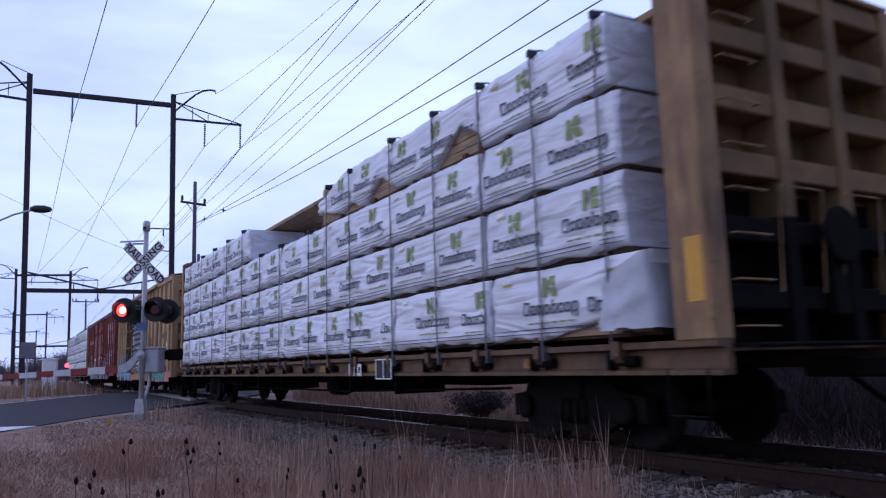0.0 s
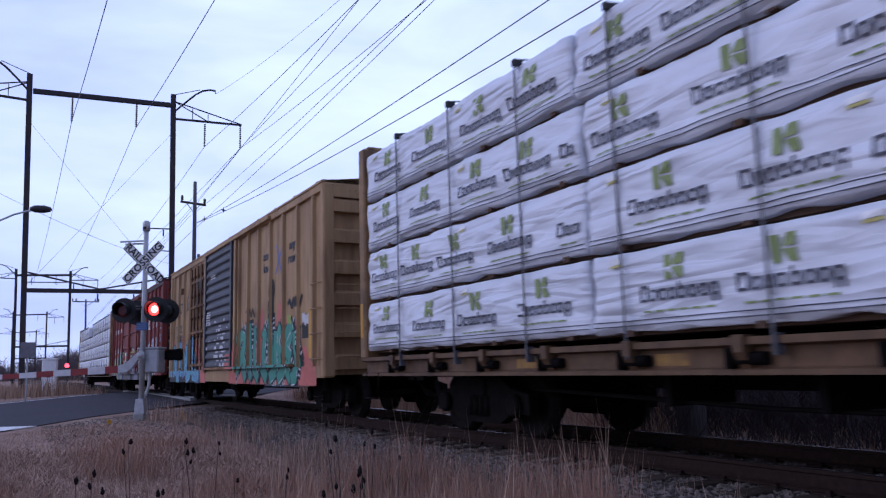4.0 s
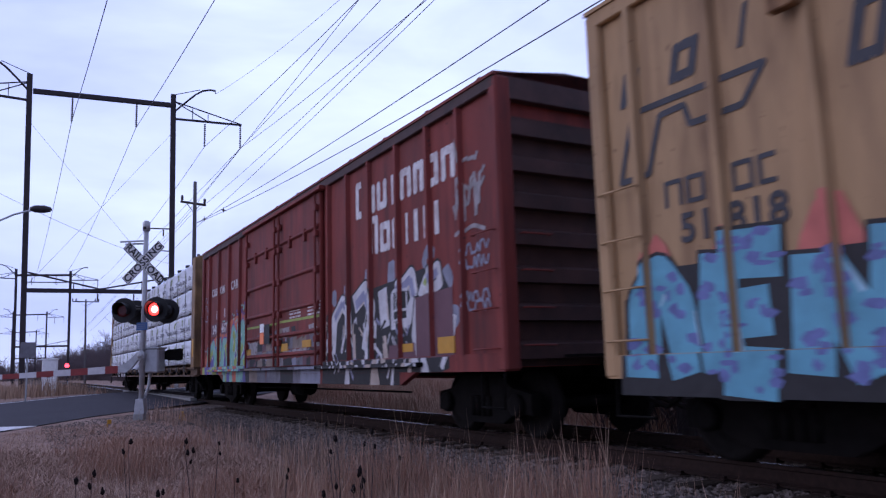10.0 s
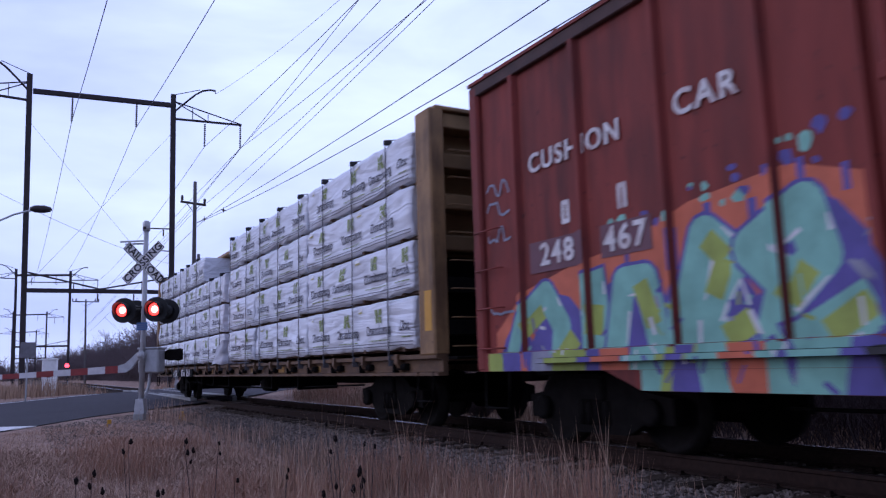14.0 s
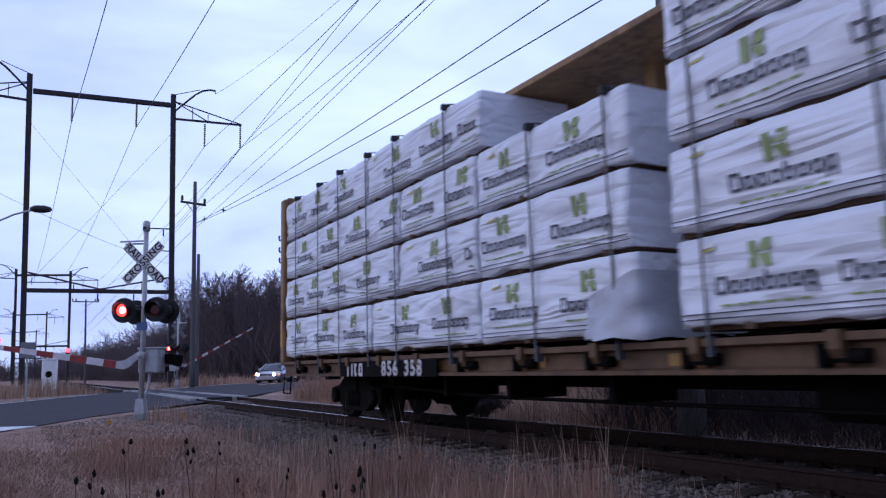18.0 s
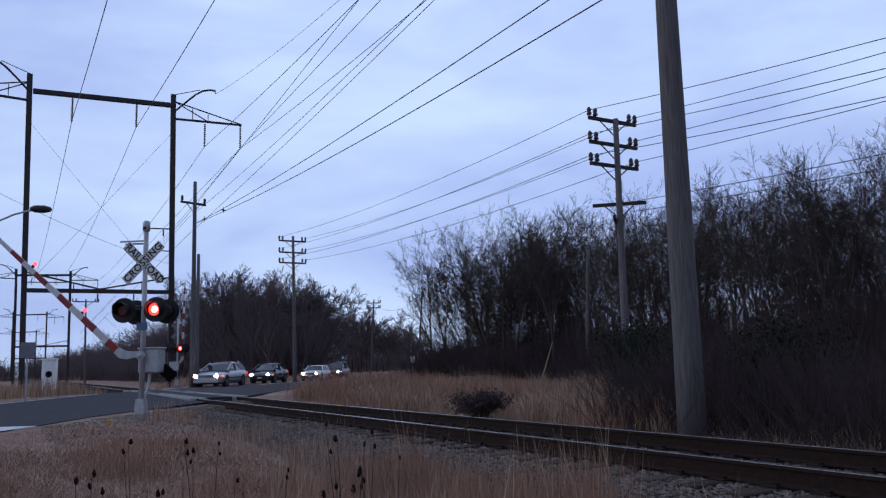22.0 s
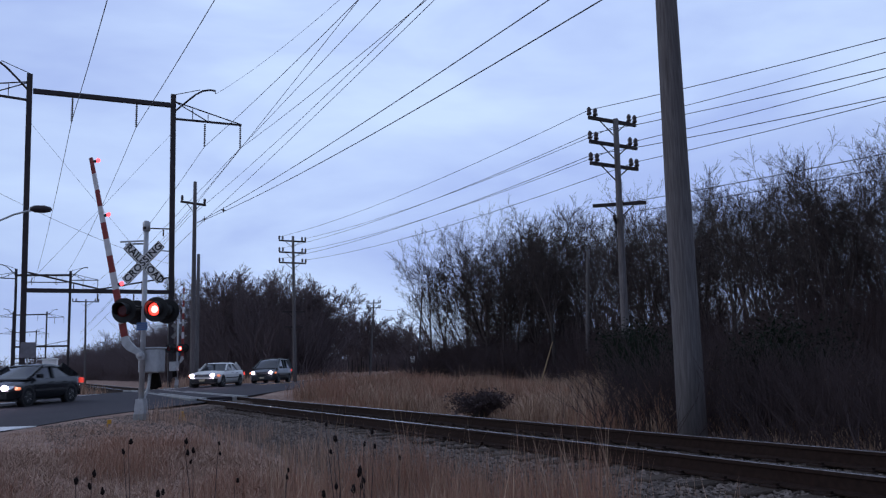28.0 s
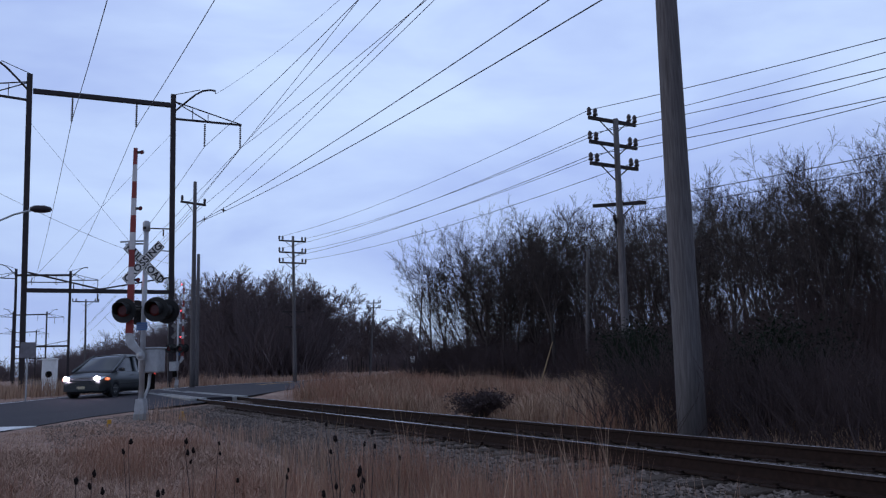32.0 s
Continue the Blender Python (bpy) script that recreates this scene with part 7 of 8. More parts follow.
    part("pivot_cap", bm, GALV, arm)
    bm = B()
    prism(bm, [(0.05, 0.06), (0.75, 0.13), (0.8, -0.02), (0.72, -0.16), (0.05, -0.07)], "y", 0.46, 0.50)
    box(bm, 0.42, 0.78, 0.44, 0.54, -0.14, 0.12, 0.02)
    bar(bm, (0, 0.0, 0), (0, 0.5, 0), 0.04)
    part("counterweight", bm, GRIME, arm, "grimy counterweight plates")
    n = int(arm_length / 0.41)
    for i in range(n):
        u0, u1 = 0.42 + i * 0.41, 0.42 + (i + 1) * 0.41
        h0, h1 = 0.085 - 0.045 * i / n, 0.085 - 0.045 * (i + 1) / n
        bm = B()
        v = [bm.verts.new(c) for c in ((-u0, -0.025, -0.28 - h0), (-u1, -0.025, -0.28 - h1), (-u1, -0.025, -0.28 + h1), (-u0, -0.025, -0.28 + h0),
                                       (-u0, 0.025, -0.28 - h0), (-u1, 0.025, -0.28 - h1), (-u1, 0.025, -0.28 + h1), (-u0, 0.025, -0.28 + h0))]
        for q in ((0, 1, 2, 3), (7, 6, 5, 4), (0, 4, 5, 1), (1, 5, 6, 2), (2, 6, 7, 3), (3, 7, 4, 0)):
            bm.faces.new([v[k] for k in q])
        part("arm_stripe", bm, REDPAINT if i % 2 == 0 else WHITEPAINT, arm)
    for k, u in enumerate((1.75, 3.45, arm_length + 0.2)):
        bm = B()
        box(bm, -u - 0.03, -u + 0.03, -0.02, 0.02, -0.23, -0.16, 0.005)
        h = part("arm_lamp", bm, BLACK, arm, "small red gate arm lamp")
        bm = B()
        ring(bm, (0, 0, 0), (0, -1, 0), [(-0.008, 0.045), (0.0, 0.055), (0.008, 0.045)], 10)
        bmesh.ops.recalc_face_normals(bm, faces=bm.faces)
        for f in bm.faces:
            if f.normal.y < -0.1:
                f.material_index = 1
        lens = part("arm_lens", mesh_raw("arm_lens", bm, REDDARK, REDSMALL), None, h, at=pose(-u, -0.0, -0.12))
        TIPS.append(lens)
    GATES.append((arm, pivot))
    return p


ROAD_TURN = -math.degrees(math.atan2(0.556, 0.831))
crossing_signal(2.66, 18.8, ROAD_TURN, "galvanised crossing signal with a railroad crossbuck, flashing lamps and a gate", True, 4.62)
crossing_signal(9.35, 51.2, ROAD_TURN + 180, "crossing signal with a raised gate across the track", True, 4.95, DULLBACK)
# ---- road vehicles ----
VEHICLES, CARWHEELS = [], []
SILVER = paint("silver_car_paint", (0.42, 0.43, 0.46), 0.28, 0.55, vary=0.04, bump=0)
BLACKCAR = paint("black_car_paint", (0.016, 0.018, 0.022), 0.22, 0.2, vary=0.05, bump=0)
WHITECAR = paint("white_car_paint", (0.62, 0.61, 0.60), 0.35, vary=0.05, bump=0, dirt=(0.4, 0.38, 0.36), dirt_scale=1.5)
GREENVAN = paint("dark_green_grey_car_paint", (0.035, 0.042, 0.045), 0.3, 0.3, vary=0.05, bump=0)
CHROME = paint("chrome_trim", (0.6, 0.6, 0.62), 0.2, 1.0, vary=0.02, bump=0)
PLASTIC = paint("black_car_plastic", (0.02, 0.02, 0.022), 0.6, vary=0.1)
PLATE = paint("pale_number_plate", (0.5, 0.45, 0.3), 0.5, vary=0.05)
TAILRED = paint("tail_lamp_red", (0.4, 0.02, 0.02), 0.25, vary=0.05, bump=0, glow=((1.0, 0.08, 0.06), 0.7))


def interp(table, v):
    for (a, p), (b, q) in zip(table, table[1:]):
        if v <= b:
            k = (v - a) / (b - a)
            return p + (q - p) * max(0, k)
    return table[-1][1]


def car_model(name, label, category, body, length, half, deck, roof, belt, nose_drop, trim=None):
    """A motor car facing -y in its own space. deck: (y, z) along the lower body's top; roof: (y, z) along the cabin."""
    car = thing(name, pose(0, 0, 0), label, category, "cars on the road")
    L = length
    n = 40
    bm = B()
    rows = []
    for i in range(n + 1):
        y = -L / 2 + L * i / n
        e = min((y + L / 2), (L / 2 - y))
        w = half * (0.80 + 0.20 * smooth(0, 0.55, e))
        zt = interp(deck, y)
        zl = 0.22 + 0.10 * (1 - smooth(0, 0.35, e))
        prof = [(0.0, zl), (w * 0.86, zl), (w * 0.97, zl + 0.10), (w, 0.48), (w * 0.99, min(zt - 0.08, 0.68)), (w * 0.95, zt - 0.05), (w * 0.84, zt), (0.0, zt + 0.03)]
        rows.append([bm.verts.new((s * x, y, z)) for s, seq in ((1, prof), (-1, prof[-2:0:-1])) for x, z in seq])
    for a, b in zip(rows, rows[1:]):
        m = len(a)
        for k in range(m):
            bm.faces.new((a[k], a[(k + 1) % m], b[(k + 1) % m], b[k])).smooth = True
    bm.faces.new(rows[0][::-1])
    bm.faces.new(rows[-1])
    part("body", bm, body, car)
    # cabin: roof skin on a glass house
    y0, y1 = roof[0][0], roof[-1][0]
    m = 26

    def cabin(scale, inset, mat, nm, lo=None, parent=car):
        bm = B()
        rows = []
        for i in range(m + 1):
            y = y0 + (y1 - y0) * i / m
            zt = interp(roof, y)
            zb = belt - 0.06
            zt = max(zt, zb + 0.01)
            k = (zt - zb) / (max(z for _, z in roof) - zb)
            wt = half * (0.90 - 0.20 * k) * scale
            wb = half * 0.92 * scale
            prof = [(0, zb), (wb, zb), (wb * 0.98, zb + 0.02), (wt, max(zb + 0.03, zt - 0.09 * k)), (wt * 0.86, zt - inset), (0, zt - inset + 0.02 * k)]
            rows.append([bm.verts.new((s * x, y, z)) for s, seq in ((1, prof), (-1, prof[-2:0:-1])) for x, z in seq])
        for a, b in zip(rows, rows[1:]):
            q = len(a)
            for k in range(q):
                bm.faces.new((a[k], a[(k + 1) % q], b[(k + 1) % q], b[k])).smooth = True
        bm.faces.new(rows[0][::-1])
        bm.faces.new(rows[-1])
        return part(nm, bm, mat, parent)
    cabin(1.0, 0.0, GLASS, "cabin_glass")
    top = max(z for _, z in roof)
    ra = [y for y, z in roof if z > top - 0.08]
    bm = B()
    pr = []
    for i in range(13):
        y = ra[0] + (ra[-1] - ra[0]) * i / 12
        z = interp(roof, y)
        pr.append([bm.verts.new((x, y, zz)) for x, zz in ((-half * 0.735, z - 0.07), (-half * 0.66, z + 0.012), (0, z + 0.034), (half * 0.66, z + 0.012), (half * 0.735, z - 0.07))])
    for a, b in zip(pr, pr[1:]):
        for k in range(4):
            bm.faces.new((a[k], a[k + 1], b[k + 1], b[k])).smooth = True
    part("roof", bm, body, car)
    for s in (-1, 1):
        pillars = [(roof[0][0] + 0.02, belt - 0.02, ra[0], top - 0.05)]
        pillars.append((roof[-1][0] - 0.02, belt - 0.02, ra[-1], top - 0.06))
        cuts = (0.42,) if category == "car" else (0.3, 0.62)
        for c in cuts:
            yy = ra[0] + (ra[-1] - ra[0]) * c
            pillars.append((yy - 0.05, belt - 0.02, yy + 0.03, top - 0.07))
        for k, (ya, za, yb, zb) in enumerate(pillars):
            bm = B()
            beam(bm, (s * half * 0.915, ya - (0.12 if k == 1 else 0), za), (s * half * 0.735, yb, zb), 0.07, (0.10, 0.30, 0.08, 0.08)[k])
            part("pillar", bm, body, car)
        bm = B()
        box(bm, min(s * half * 0.93, s * (half + 0.17)), max(s * half * 0.93, s * (half + 0.17)), roof[0][0] + 0.45, roof[0][0] + 0.57, belt + 0.0, belt + 0.15, 0.02)
        part("mirror", bm, body, car)
        bm = B()
        box(bm, min(s * half * 0.985, s * (half + 0.012)), max(s * half * 0.985, s * (half + 0.012)), -L * 0.22, L * 0.3, 0.50, 0.56, 0.004)
        part("side_moulding", bm, trim or PLASTIC, car)
        for yy in (-0.05, 0.75):
            bm = B()
            box(bm, min(s * half * 0.98, s * (half + 0.02)), max(s * half * 0.98, s * (half + 0.02)), yy, yy + 0.18, belt - 0.16, belt - 0.13)
            part("door_handle", bm, trim or body, car)
        # lamps
        bm = B()
        zh = nose_drop
        v = [(s * half * 0.52, -L / 2 - 0.005, zh - 0.07), (s * half * 0.84, -L / 2 + 0.10, zh - 0.06), (s * half * 0.90, -L / 2 + 0.28, zh + 0.06), (s * half * 0.55, -L / 2 + 0.07, zh + 0.07)]
        q = [Vector(c) for c in v]
        out = Vector((s * 0.4, -1, 0.25)).normalized() * 0.05
        a = [bm.verts.new(c + out) for c in q]
        b = [bm.verts.new(c - out) for c in q]
        bm.faces.new(a)
        bm.faces.new(b[::-1])
        for i in range(4):
            bm.faces.new((a[i], a[(i + 1) % 4], b[(i + 1) % 4], b[i]))
        part("headlamp_glass", bm, CHROME, car)
        bm = B()
        ring(bm, (s * half * 0.68, -L / 2 - 0.01, zh), (s * 0.1, -1, 0), [(-0.08, 0.06), (0.05, 0.095), (0.08, 0.06)], 14)
        part("headlight", bm, HEADLIGHT, car, "lit white headlight")
        bm = B()
        box(bm, min(s * half * 0.90, s * (half + 0.01)), max(s * half * 0.90, s * (half + 0.01)), -L / 2 + 0.24, -L / 2 + 0.42, zh - 0.08, zh + 0.02, 0.01)
        part("marker_lamp", bm, AMBER, car, "lit amber marker lamp")
        bm = B()
        zt = interp(deck, L / 2 - 0.1)
        box(bm, min(s * half * 0.5, s * half * 0.93), max(s * half * 0.5, s * half * 0.93), L / 2 - 0.16, L / 2 + 0.015, zt - 0.28, zt - 0.08, 0.02)
        part("tail_lamp", bm, TAILRED, car, "red tail lamp")
        for yw in (-L * 0.305, L * 0.285):
            bm = B()
            ring(bm, (s * (half - 0.235), yw, 0.34), (s, 0, 0), [(0, 0.37), (0.245, 0.37)], 20)
            part("wheel_arch", bm, PLASTIC, car)
            bm = B()
            ring(bm, (0, 0, 0), (s, 0, 0), [(-0.10, 0.2), (-0.10, 0.30), (-0.07, 0.325), (0.07, 0.325), (0.10, 0.30), (0.10, 0.21), (0.06, 0.2)], 22)
            w = part("wheel", bm, TYRE, car, "black road tyre", at=pose(s * (half - 0.085), yw, 0.325))
            bm = B()
            ring(bm, (0, 0, 0), (s, 0, 0), [(0.03, 0.2), (0.085, 0.2), (0.075, 0.18), (0.06, 0.08), (0.085, 0.06), (0.085, 0.02)], 18)
            for k in range(5):
                t = 2 * math.pi * k / 5
                bar(bm, (s * 0.075, 0.05 * math.cos(t), 0.05 * math.sin(t)), (s * 0.08, 0.19 * math.cos(t), 0.19 * math.sin(t)), 0.022, sides=5)
            part("rim", bm, GALV, w, "grey wheel rim")
            CARWHEELS.append((w, len(VEHICLES)))
    bm = B()
    box(bm, -half * 0.5, half * 0.5, -L / 2 - 0.02, -L / 2 + 0.08, nose_drop - 0.10, nose_drop + 0.05, 0.015)
    g = part("grille", bm, PLASTIC, car, "dark radiator grille")
    for k in range(3):
        bm = B()
        box(bm, -half * 0.48, half * 0.48, -L / 2 - 0.03, -L / 2, nose_drop - 0.08 + 0.05 * k, nose_drop - 0.062 + 0.05 * k)
        part("grille_bar", bm, CHROME, g)
    for e in (-1, 1):
        bm = B()
        y = e * (L / 2 - 0.05)
        prism(bm, [(-half * 0.93, y - e * 0.18), (-half * 0.78, y + e * 0.08), (half * 0.78, y + e * 0.08), (half * 0.93, y - e * 0.18)], "z", 0.27, 0.50)
        part("bumper", bm, body if trim is None else trim, car)
        bm = B()
        box(bm, -0.16, 0.16, min(e * (L / 2 + 0.03), e * (L / 2 + 0.045)), max(e * (L / 2 + 0.03), e * (L / 2 + 0.045)), 0.36, 0.47)
        part("number_plate", bm, PLATE, car, "pale number plate with dark bars")
    bm = B()
    box(bm, -half * 0.85, half * 0.85, -L / 2 + 0.3, L / 2 - 0.3, 0.18, 0.26)
    part("underbody", bm, PLASTIC, car)
    return car


def place_vehicle(car, rows, length):
    """rows: seconds and the place of the car's front along its lane."""
    VEHICLES.append((car, rows, length))


sedan_deck = [(-2.4, 0.62), (-2.25, 0.70), (-1.2, 0.88), (-0.9, 0.93), (1.3, 0.98), (1.9, 1.0), (2.3, 0.97), (2.4, 0.85)]
sedan_roof = [(-1.25, 0.90), (-0.35, 1.38), (-0.05, 1.44), (0.5, 1.46), (1.0, 1.41), (1.9, 0.98)]
place_vehicle(car_model("sedan", "silver four-door sedan with lit headlights on the road", "car", SILVER, 4.85, 0.92, sedan_deck, sedan_roof, 0.95, 0.66),
              [(0, 28.2), (17.0, 28.2), (18, 28.0), (19, 27.5), (20, 25.4), (21, 21.5), (22, 16.6), (23, 11.4), (24, 5.8), (25, -0.6), (26, -8.0), (28, -24), (32, -60)], 4.85)
civic_deck = [(-2.25, 0.58), (-2.1, 0.68), (-1.2, 0.88), (-0.9, 0.93), (1.3, 1.0), (1.8, 1.04), (2.15, 1.0), (2.25, 0.85)]
civic_roof = [(-1.35, 0.90), (-0.3, 1.38), (0.0, 1.43), (0.4, 1.44), (0.9, 1.39), (1.85, 1.02)]
place_vehicle(car_model("sedan", "black four-door sedan with lit headlights on the road", "car", BLACKCAR, 4.5, 0.88, civic_deck, civic_roof, 0.95, 0.64),
              [(0, 36.0), (18.0, 36.0), (19, 35.6), (20, 33.8), (21, 30.5), (22, 26.6), (23, 22.5), (24, 18.6), (25.5, 11.8), (26.5, 6.4), (27.5, 0.5), (28, -2.6), (29, -10), (32, -38)], 4.5)
old_deck = [(-2.5, 0.66), (-2.4, 0.80), (-1.2, 0.92), (-0.8, 0.95), (1.4, 0.97), (2.3, 0.96), (2.5, 0.86)]
old_roof = [(-1.0, 0.93), (-0.3, 1.34), (-0.05, 1.40), (0.7, 1.41), (1.05, 1.36), (1.6, 0.97)]
place_vehicle(car_model("sedan", "white boxy older sedan with lit headlights on the road", "car", WHITECAR, 5.0, 0.90, old_deck, old_roof, 0.95, 0.70, PLASTIC),
              [(0, 44.0), (18.0, 44.0), (20, 43.2), (23, 38.6), (25.5, 28.7), (27.5, 19.3), (28, 16.0), (29, 10.0), (29.5, 6.8), (30, 3.3), (31, -4.2), (32, -12.0)], 5.0)
van_deck = [(-2.4, 0.62), (-2.25, 0.80), (-1.6, 1.0), (-1.3, 1.05), (2.3, 1.08), (2.4, 0.95)]
van_roof = [(-1.6, 1.03), (-0.55, 1.66), (-0.2, 1.74), (0.6, 1.78), (1.7, 1.74), (1.95, 1.68), (2.38, 1.08)]
place_vehicle(car_model("minivan", "dark grey-green minivan with lit headlights on the road", "minivan", GREENVAN, 4.8, 0.97, van_deck, van_roof, 1.06, 0.78),
              [(0, 52.4), (18.0, 52.4), (20, 51.4), (23, 48.2), (25.5, 39.2), (27.5, 30.3), (28, 27.1), (29, 21.4), (30, 16.3), (31, 10.5), (32, 3.2)], 4.8)
# ---- bare winter woods ----
TWIG = paint("dark_twigs", (0.078, 0.063, 0.060), 0.95, vary=0.3, bump=0, per_piece=0.3)
# paler than the near twigs: distance haze is mixed into the colour
FARTWIG = paint("haze_painted_brown_twigs", (0.135, 0.105, 0.108), 0.95, vary=0.3, bump=0, per_piece=0.25)


def tubes_mesh(name, segs, material, sides=3):
    """Tapered twig pieces, each (start, end, radius, radius), as one mesh."""
    p = np.array([tuple(c[0]) for c in segs])
    q = np.array([tuple(c[1]) for c in segs])
    r = np.array([(c[2], c[3]) for c in segs])
    d = q - p
    size = np.linalg.norm(d, axis=1)
    good = size > 1e-5
    p, q, r, d = p[good], q[good], r[good], d[good] / size[good][:, None]
    u = np.cross(d, (0.31, 0.22, 0.925))
    u /= np.maximum(np.linalg.norm(u, axis=1), 1e-4)[:, None]
    v = np.cross(d, u)
    t = np.arange(sides) * 2 * math.pi / sides
    way = u[:, None, :] * np.cos(t)[None, :, None] + v[:, None, :] * np.sin(t)[None, :, None]
    verts = np.concatenate((p[:, None, :] + way * r[:, :1, None], q[:, None, :] + way * r[:, 1:, None]), axis=1).reshape(-1, 3)
    k = np.arange(sides)
    quad = np.stack((k, (k + 1) % sides, sides + (k + 1) % sides, sides + k), axis=1)
    quads = (np.arange(len(p))[:, None, None] * 2 * sides + quad[None]).reshape(-1, 4)
    me = bpy.data.meshes.new(name)
    me.vertices.add(len(verts))
    me.vertices.foreach_set("co", verts.ravel())
    me.loops.add(quads.size)
    me.loops.foreach_set("vertex_index", quads.ravel())
    me.polygons.add(len(quads))
    me.polygons.foreach_set("loop_start", np.arange(len(quads)) * 4)
    me.update(calc_edges=True)
    me.materials.append(material)
    if sides > 3:
        me.polygons.foreach_set("use_smooth", [True] * len(quads))
    return me


def grow(rng, height, bare, leaders, spread, depth=4, fine=0.0065, thick=1.0, sides=1.75):
    """A bare deciduous tree: a trunk that forks into rising leaders, and limbs that fork again into ever finer twigs."""
    trunk, crown = [], []
    girth = (0.0085 * height + 0.02) * thick * rng.uniform(0.85, 1.15)
    split = height * bare

    def sway(k):
        return Vector((rng.uniform(-k, k), rng.uniform(-k, k), rng.uniform(-k, k)))

    def limb(p, d, length, r, level):
        steps = (6, 5, 4, 3, 1)[level]
        step = length / steps
        for i in range(steps):
            d = (d + sway((0.09, 0.16, 0.24, 0.32, 0.3)[level]) + Vector((0, 0, 0.05 if level < 2 else 0.02))).normalized()
            q = p + d * step
            r0, r1 = max(fine, r * (1 - 0.62 * i / steps)), max(fine * 0.75, r * (1 - 0.62 * (i + 1) / steps))
            crown.append((p, q, r0, 0.0 if level >= depth and i == steps - 1 else r1))
            if level < depth and (i > 0 or level == depth - 1):
                n = int(sides + rng.random())
                for _ in range(n):
                    out = d.cross(sway(1.0))
                    if out.length < 0.05:
                        continue
                    turn = rng.uniform(0.5, 1.05)
                    nd = (d * math.cos(turn) + out.normalized() * math.sin(turn) + Vector((0, 0, 0.10))).normalized()
                    limb(p.lerp(q, rng.random()), nd, length * rng.uniform(0.36, 0.58) * (1 - 0.35 * i / steps), r1 * rng.uniform(0.42, 0.6), level + 1)
            p = q
        if level < depth:
            for _ in range(2):
                limb(p, (d + sway(0.45)).normalized(), length * rng.uniform(0.38, 0.55), r * 0.38, level + 1)

    p, d = Vector((0, 0, -0.3)), Vector((rng.uniform(-0.05, 0.05), rng.uniform(-0.05, 0.05), 1)).normalized()
    n = 7
    for i in range(n):
        d = (d + sway(0.05) + Vector((0, 0, 0.05))).normalized()
        q = p + d * (split + 0.3) / n
        trunk.append((p, q, girth * (1.18 if i == 0 else 1 - 0.05 * i), girth * (1 - 0.05 * (i + 1))))
        if i > 2 and rng.random() < 0.6:
            t = rng.uniform(0, 6.28)
            limb(q, Vector((math.cos(t), math.sin(t), rng.uniform(0.1, 0.7))).normalized(), height * spread * rng.uniform(0.3, 0.6), girth * 0.22, 2)
        p = q
    for k in range(leaders):
        t = 6.28 * (k + rng.uniform(-0.25, 0.25)) / leaders
        tilt = spread * rng.uniform(0.7, 1.25) if leaders > 1 else 0.05
        nd = (d + Vector((math.cos(t), math.sin(t), 0)) * tilt).normalized()
        limb(p, nd, (height - split) * rng.uniform(0.72, 0.86), girth * 0.68 / leaders ** 0.35, 0)
    top = max(max(c[1].z for c in crown), 0.1)
    k = height / top
    return [(a * k, b * k, r0, r1) for a, b, r0, r1 in trunk], [(a * k, b * k, r0, r1) for a, b, r0, r1 in crown]


rng_tree = random.Random(77)
TREES = []
for bare, leaders, spread in ((0.36, 2, 0.26), (0.30, 3, 0.34), (0.30, 1, 0.30), (0.26, 3, 0.40), (0.40, 2, 0.30), (0.22, 2, 0.24), (0.28, 4, 0.42), (0.42, 3, 0.30), (0.2, 1, 0.2), (0.34, 2, 0.22)):
    tr, cr = grow(rng_tree, 11.0, bare, leaders, spread, 4, 0.0062, 1.1, 1.3)
    TREES.append((tubes_mesh("trunk", tr, BARK, 7), tubes_mesh("crown", cr, TWIG, 3), 11.0))
SPREADING = []
for _ in range(3):
    tr, cr = grow(rng_tree, 9.5, 0.2, 4, 0.85, 4, 0.007, 1.25, 1.5)
    SPREADING.append((tubes_mesh("trunk", tr, BARK, 7), tubes_mesh("crown", cr, TWIG, 3), 9.5))
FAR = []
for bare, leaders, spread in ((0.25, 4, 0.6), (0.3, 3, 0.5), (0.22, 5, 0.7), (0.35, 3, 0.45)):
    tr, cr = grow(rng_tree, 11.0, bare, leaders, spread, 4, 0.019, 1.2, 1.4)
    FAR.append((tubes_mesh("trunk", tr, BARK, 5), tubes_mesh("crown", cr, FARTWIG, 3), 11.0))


def tree(model, x, y, height, label, group):
    trunk, crown, h = model
    s = height / h
    t = thing("tree", Matrix.Translation((x, y, ground_z(x, y))) @ Matrix.Rotation(rng_tree.uniform(0, 6.28), 4, "Z"), label, "tree", group)
    t.scale = (s, s, s)
    part("trunk", trunk, None, t)
    part("crown", crown, None, t)
    return t


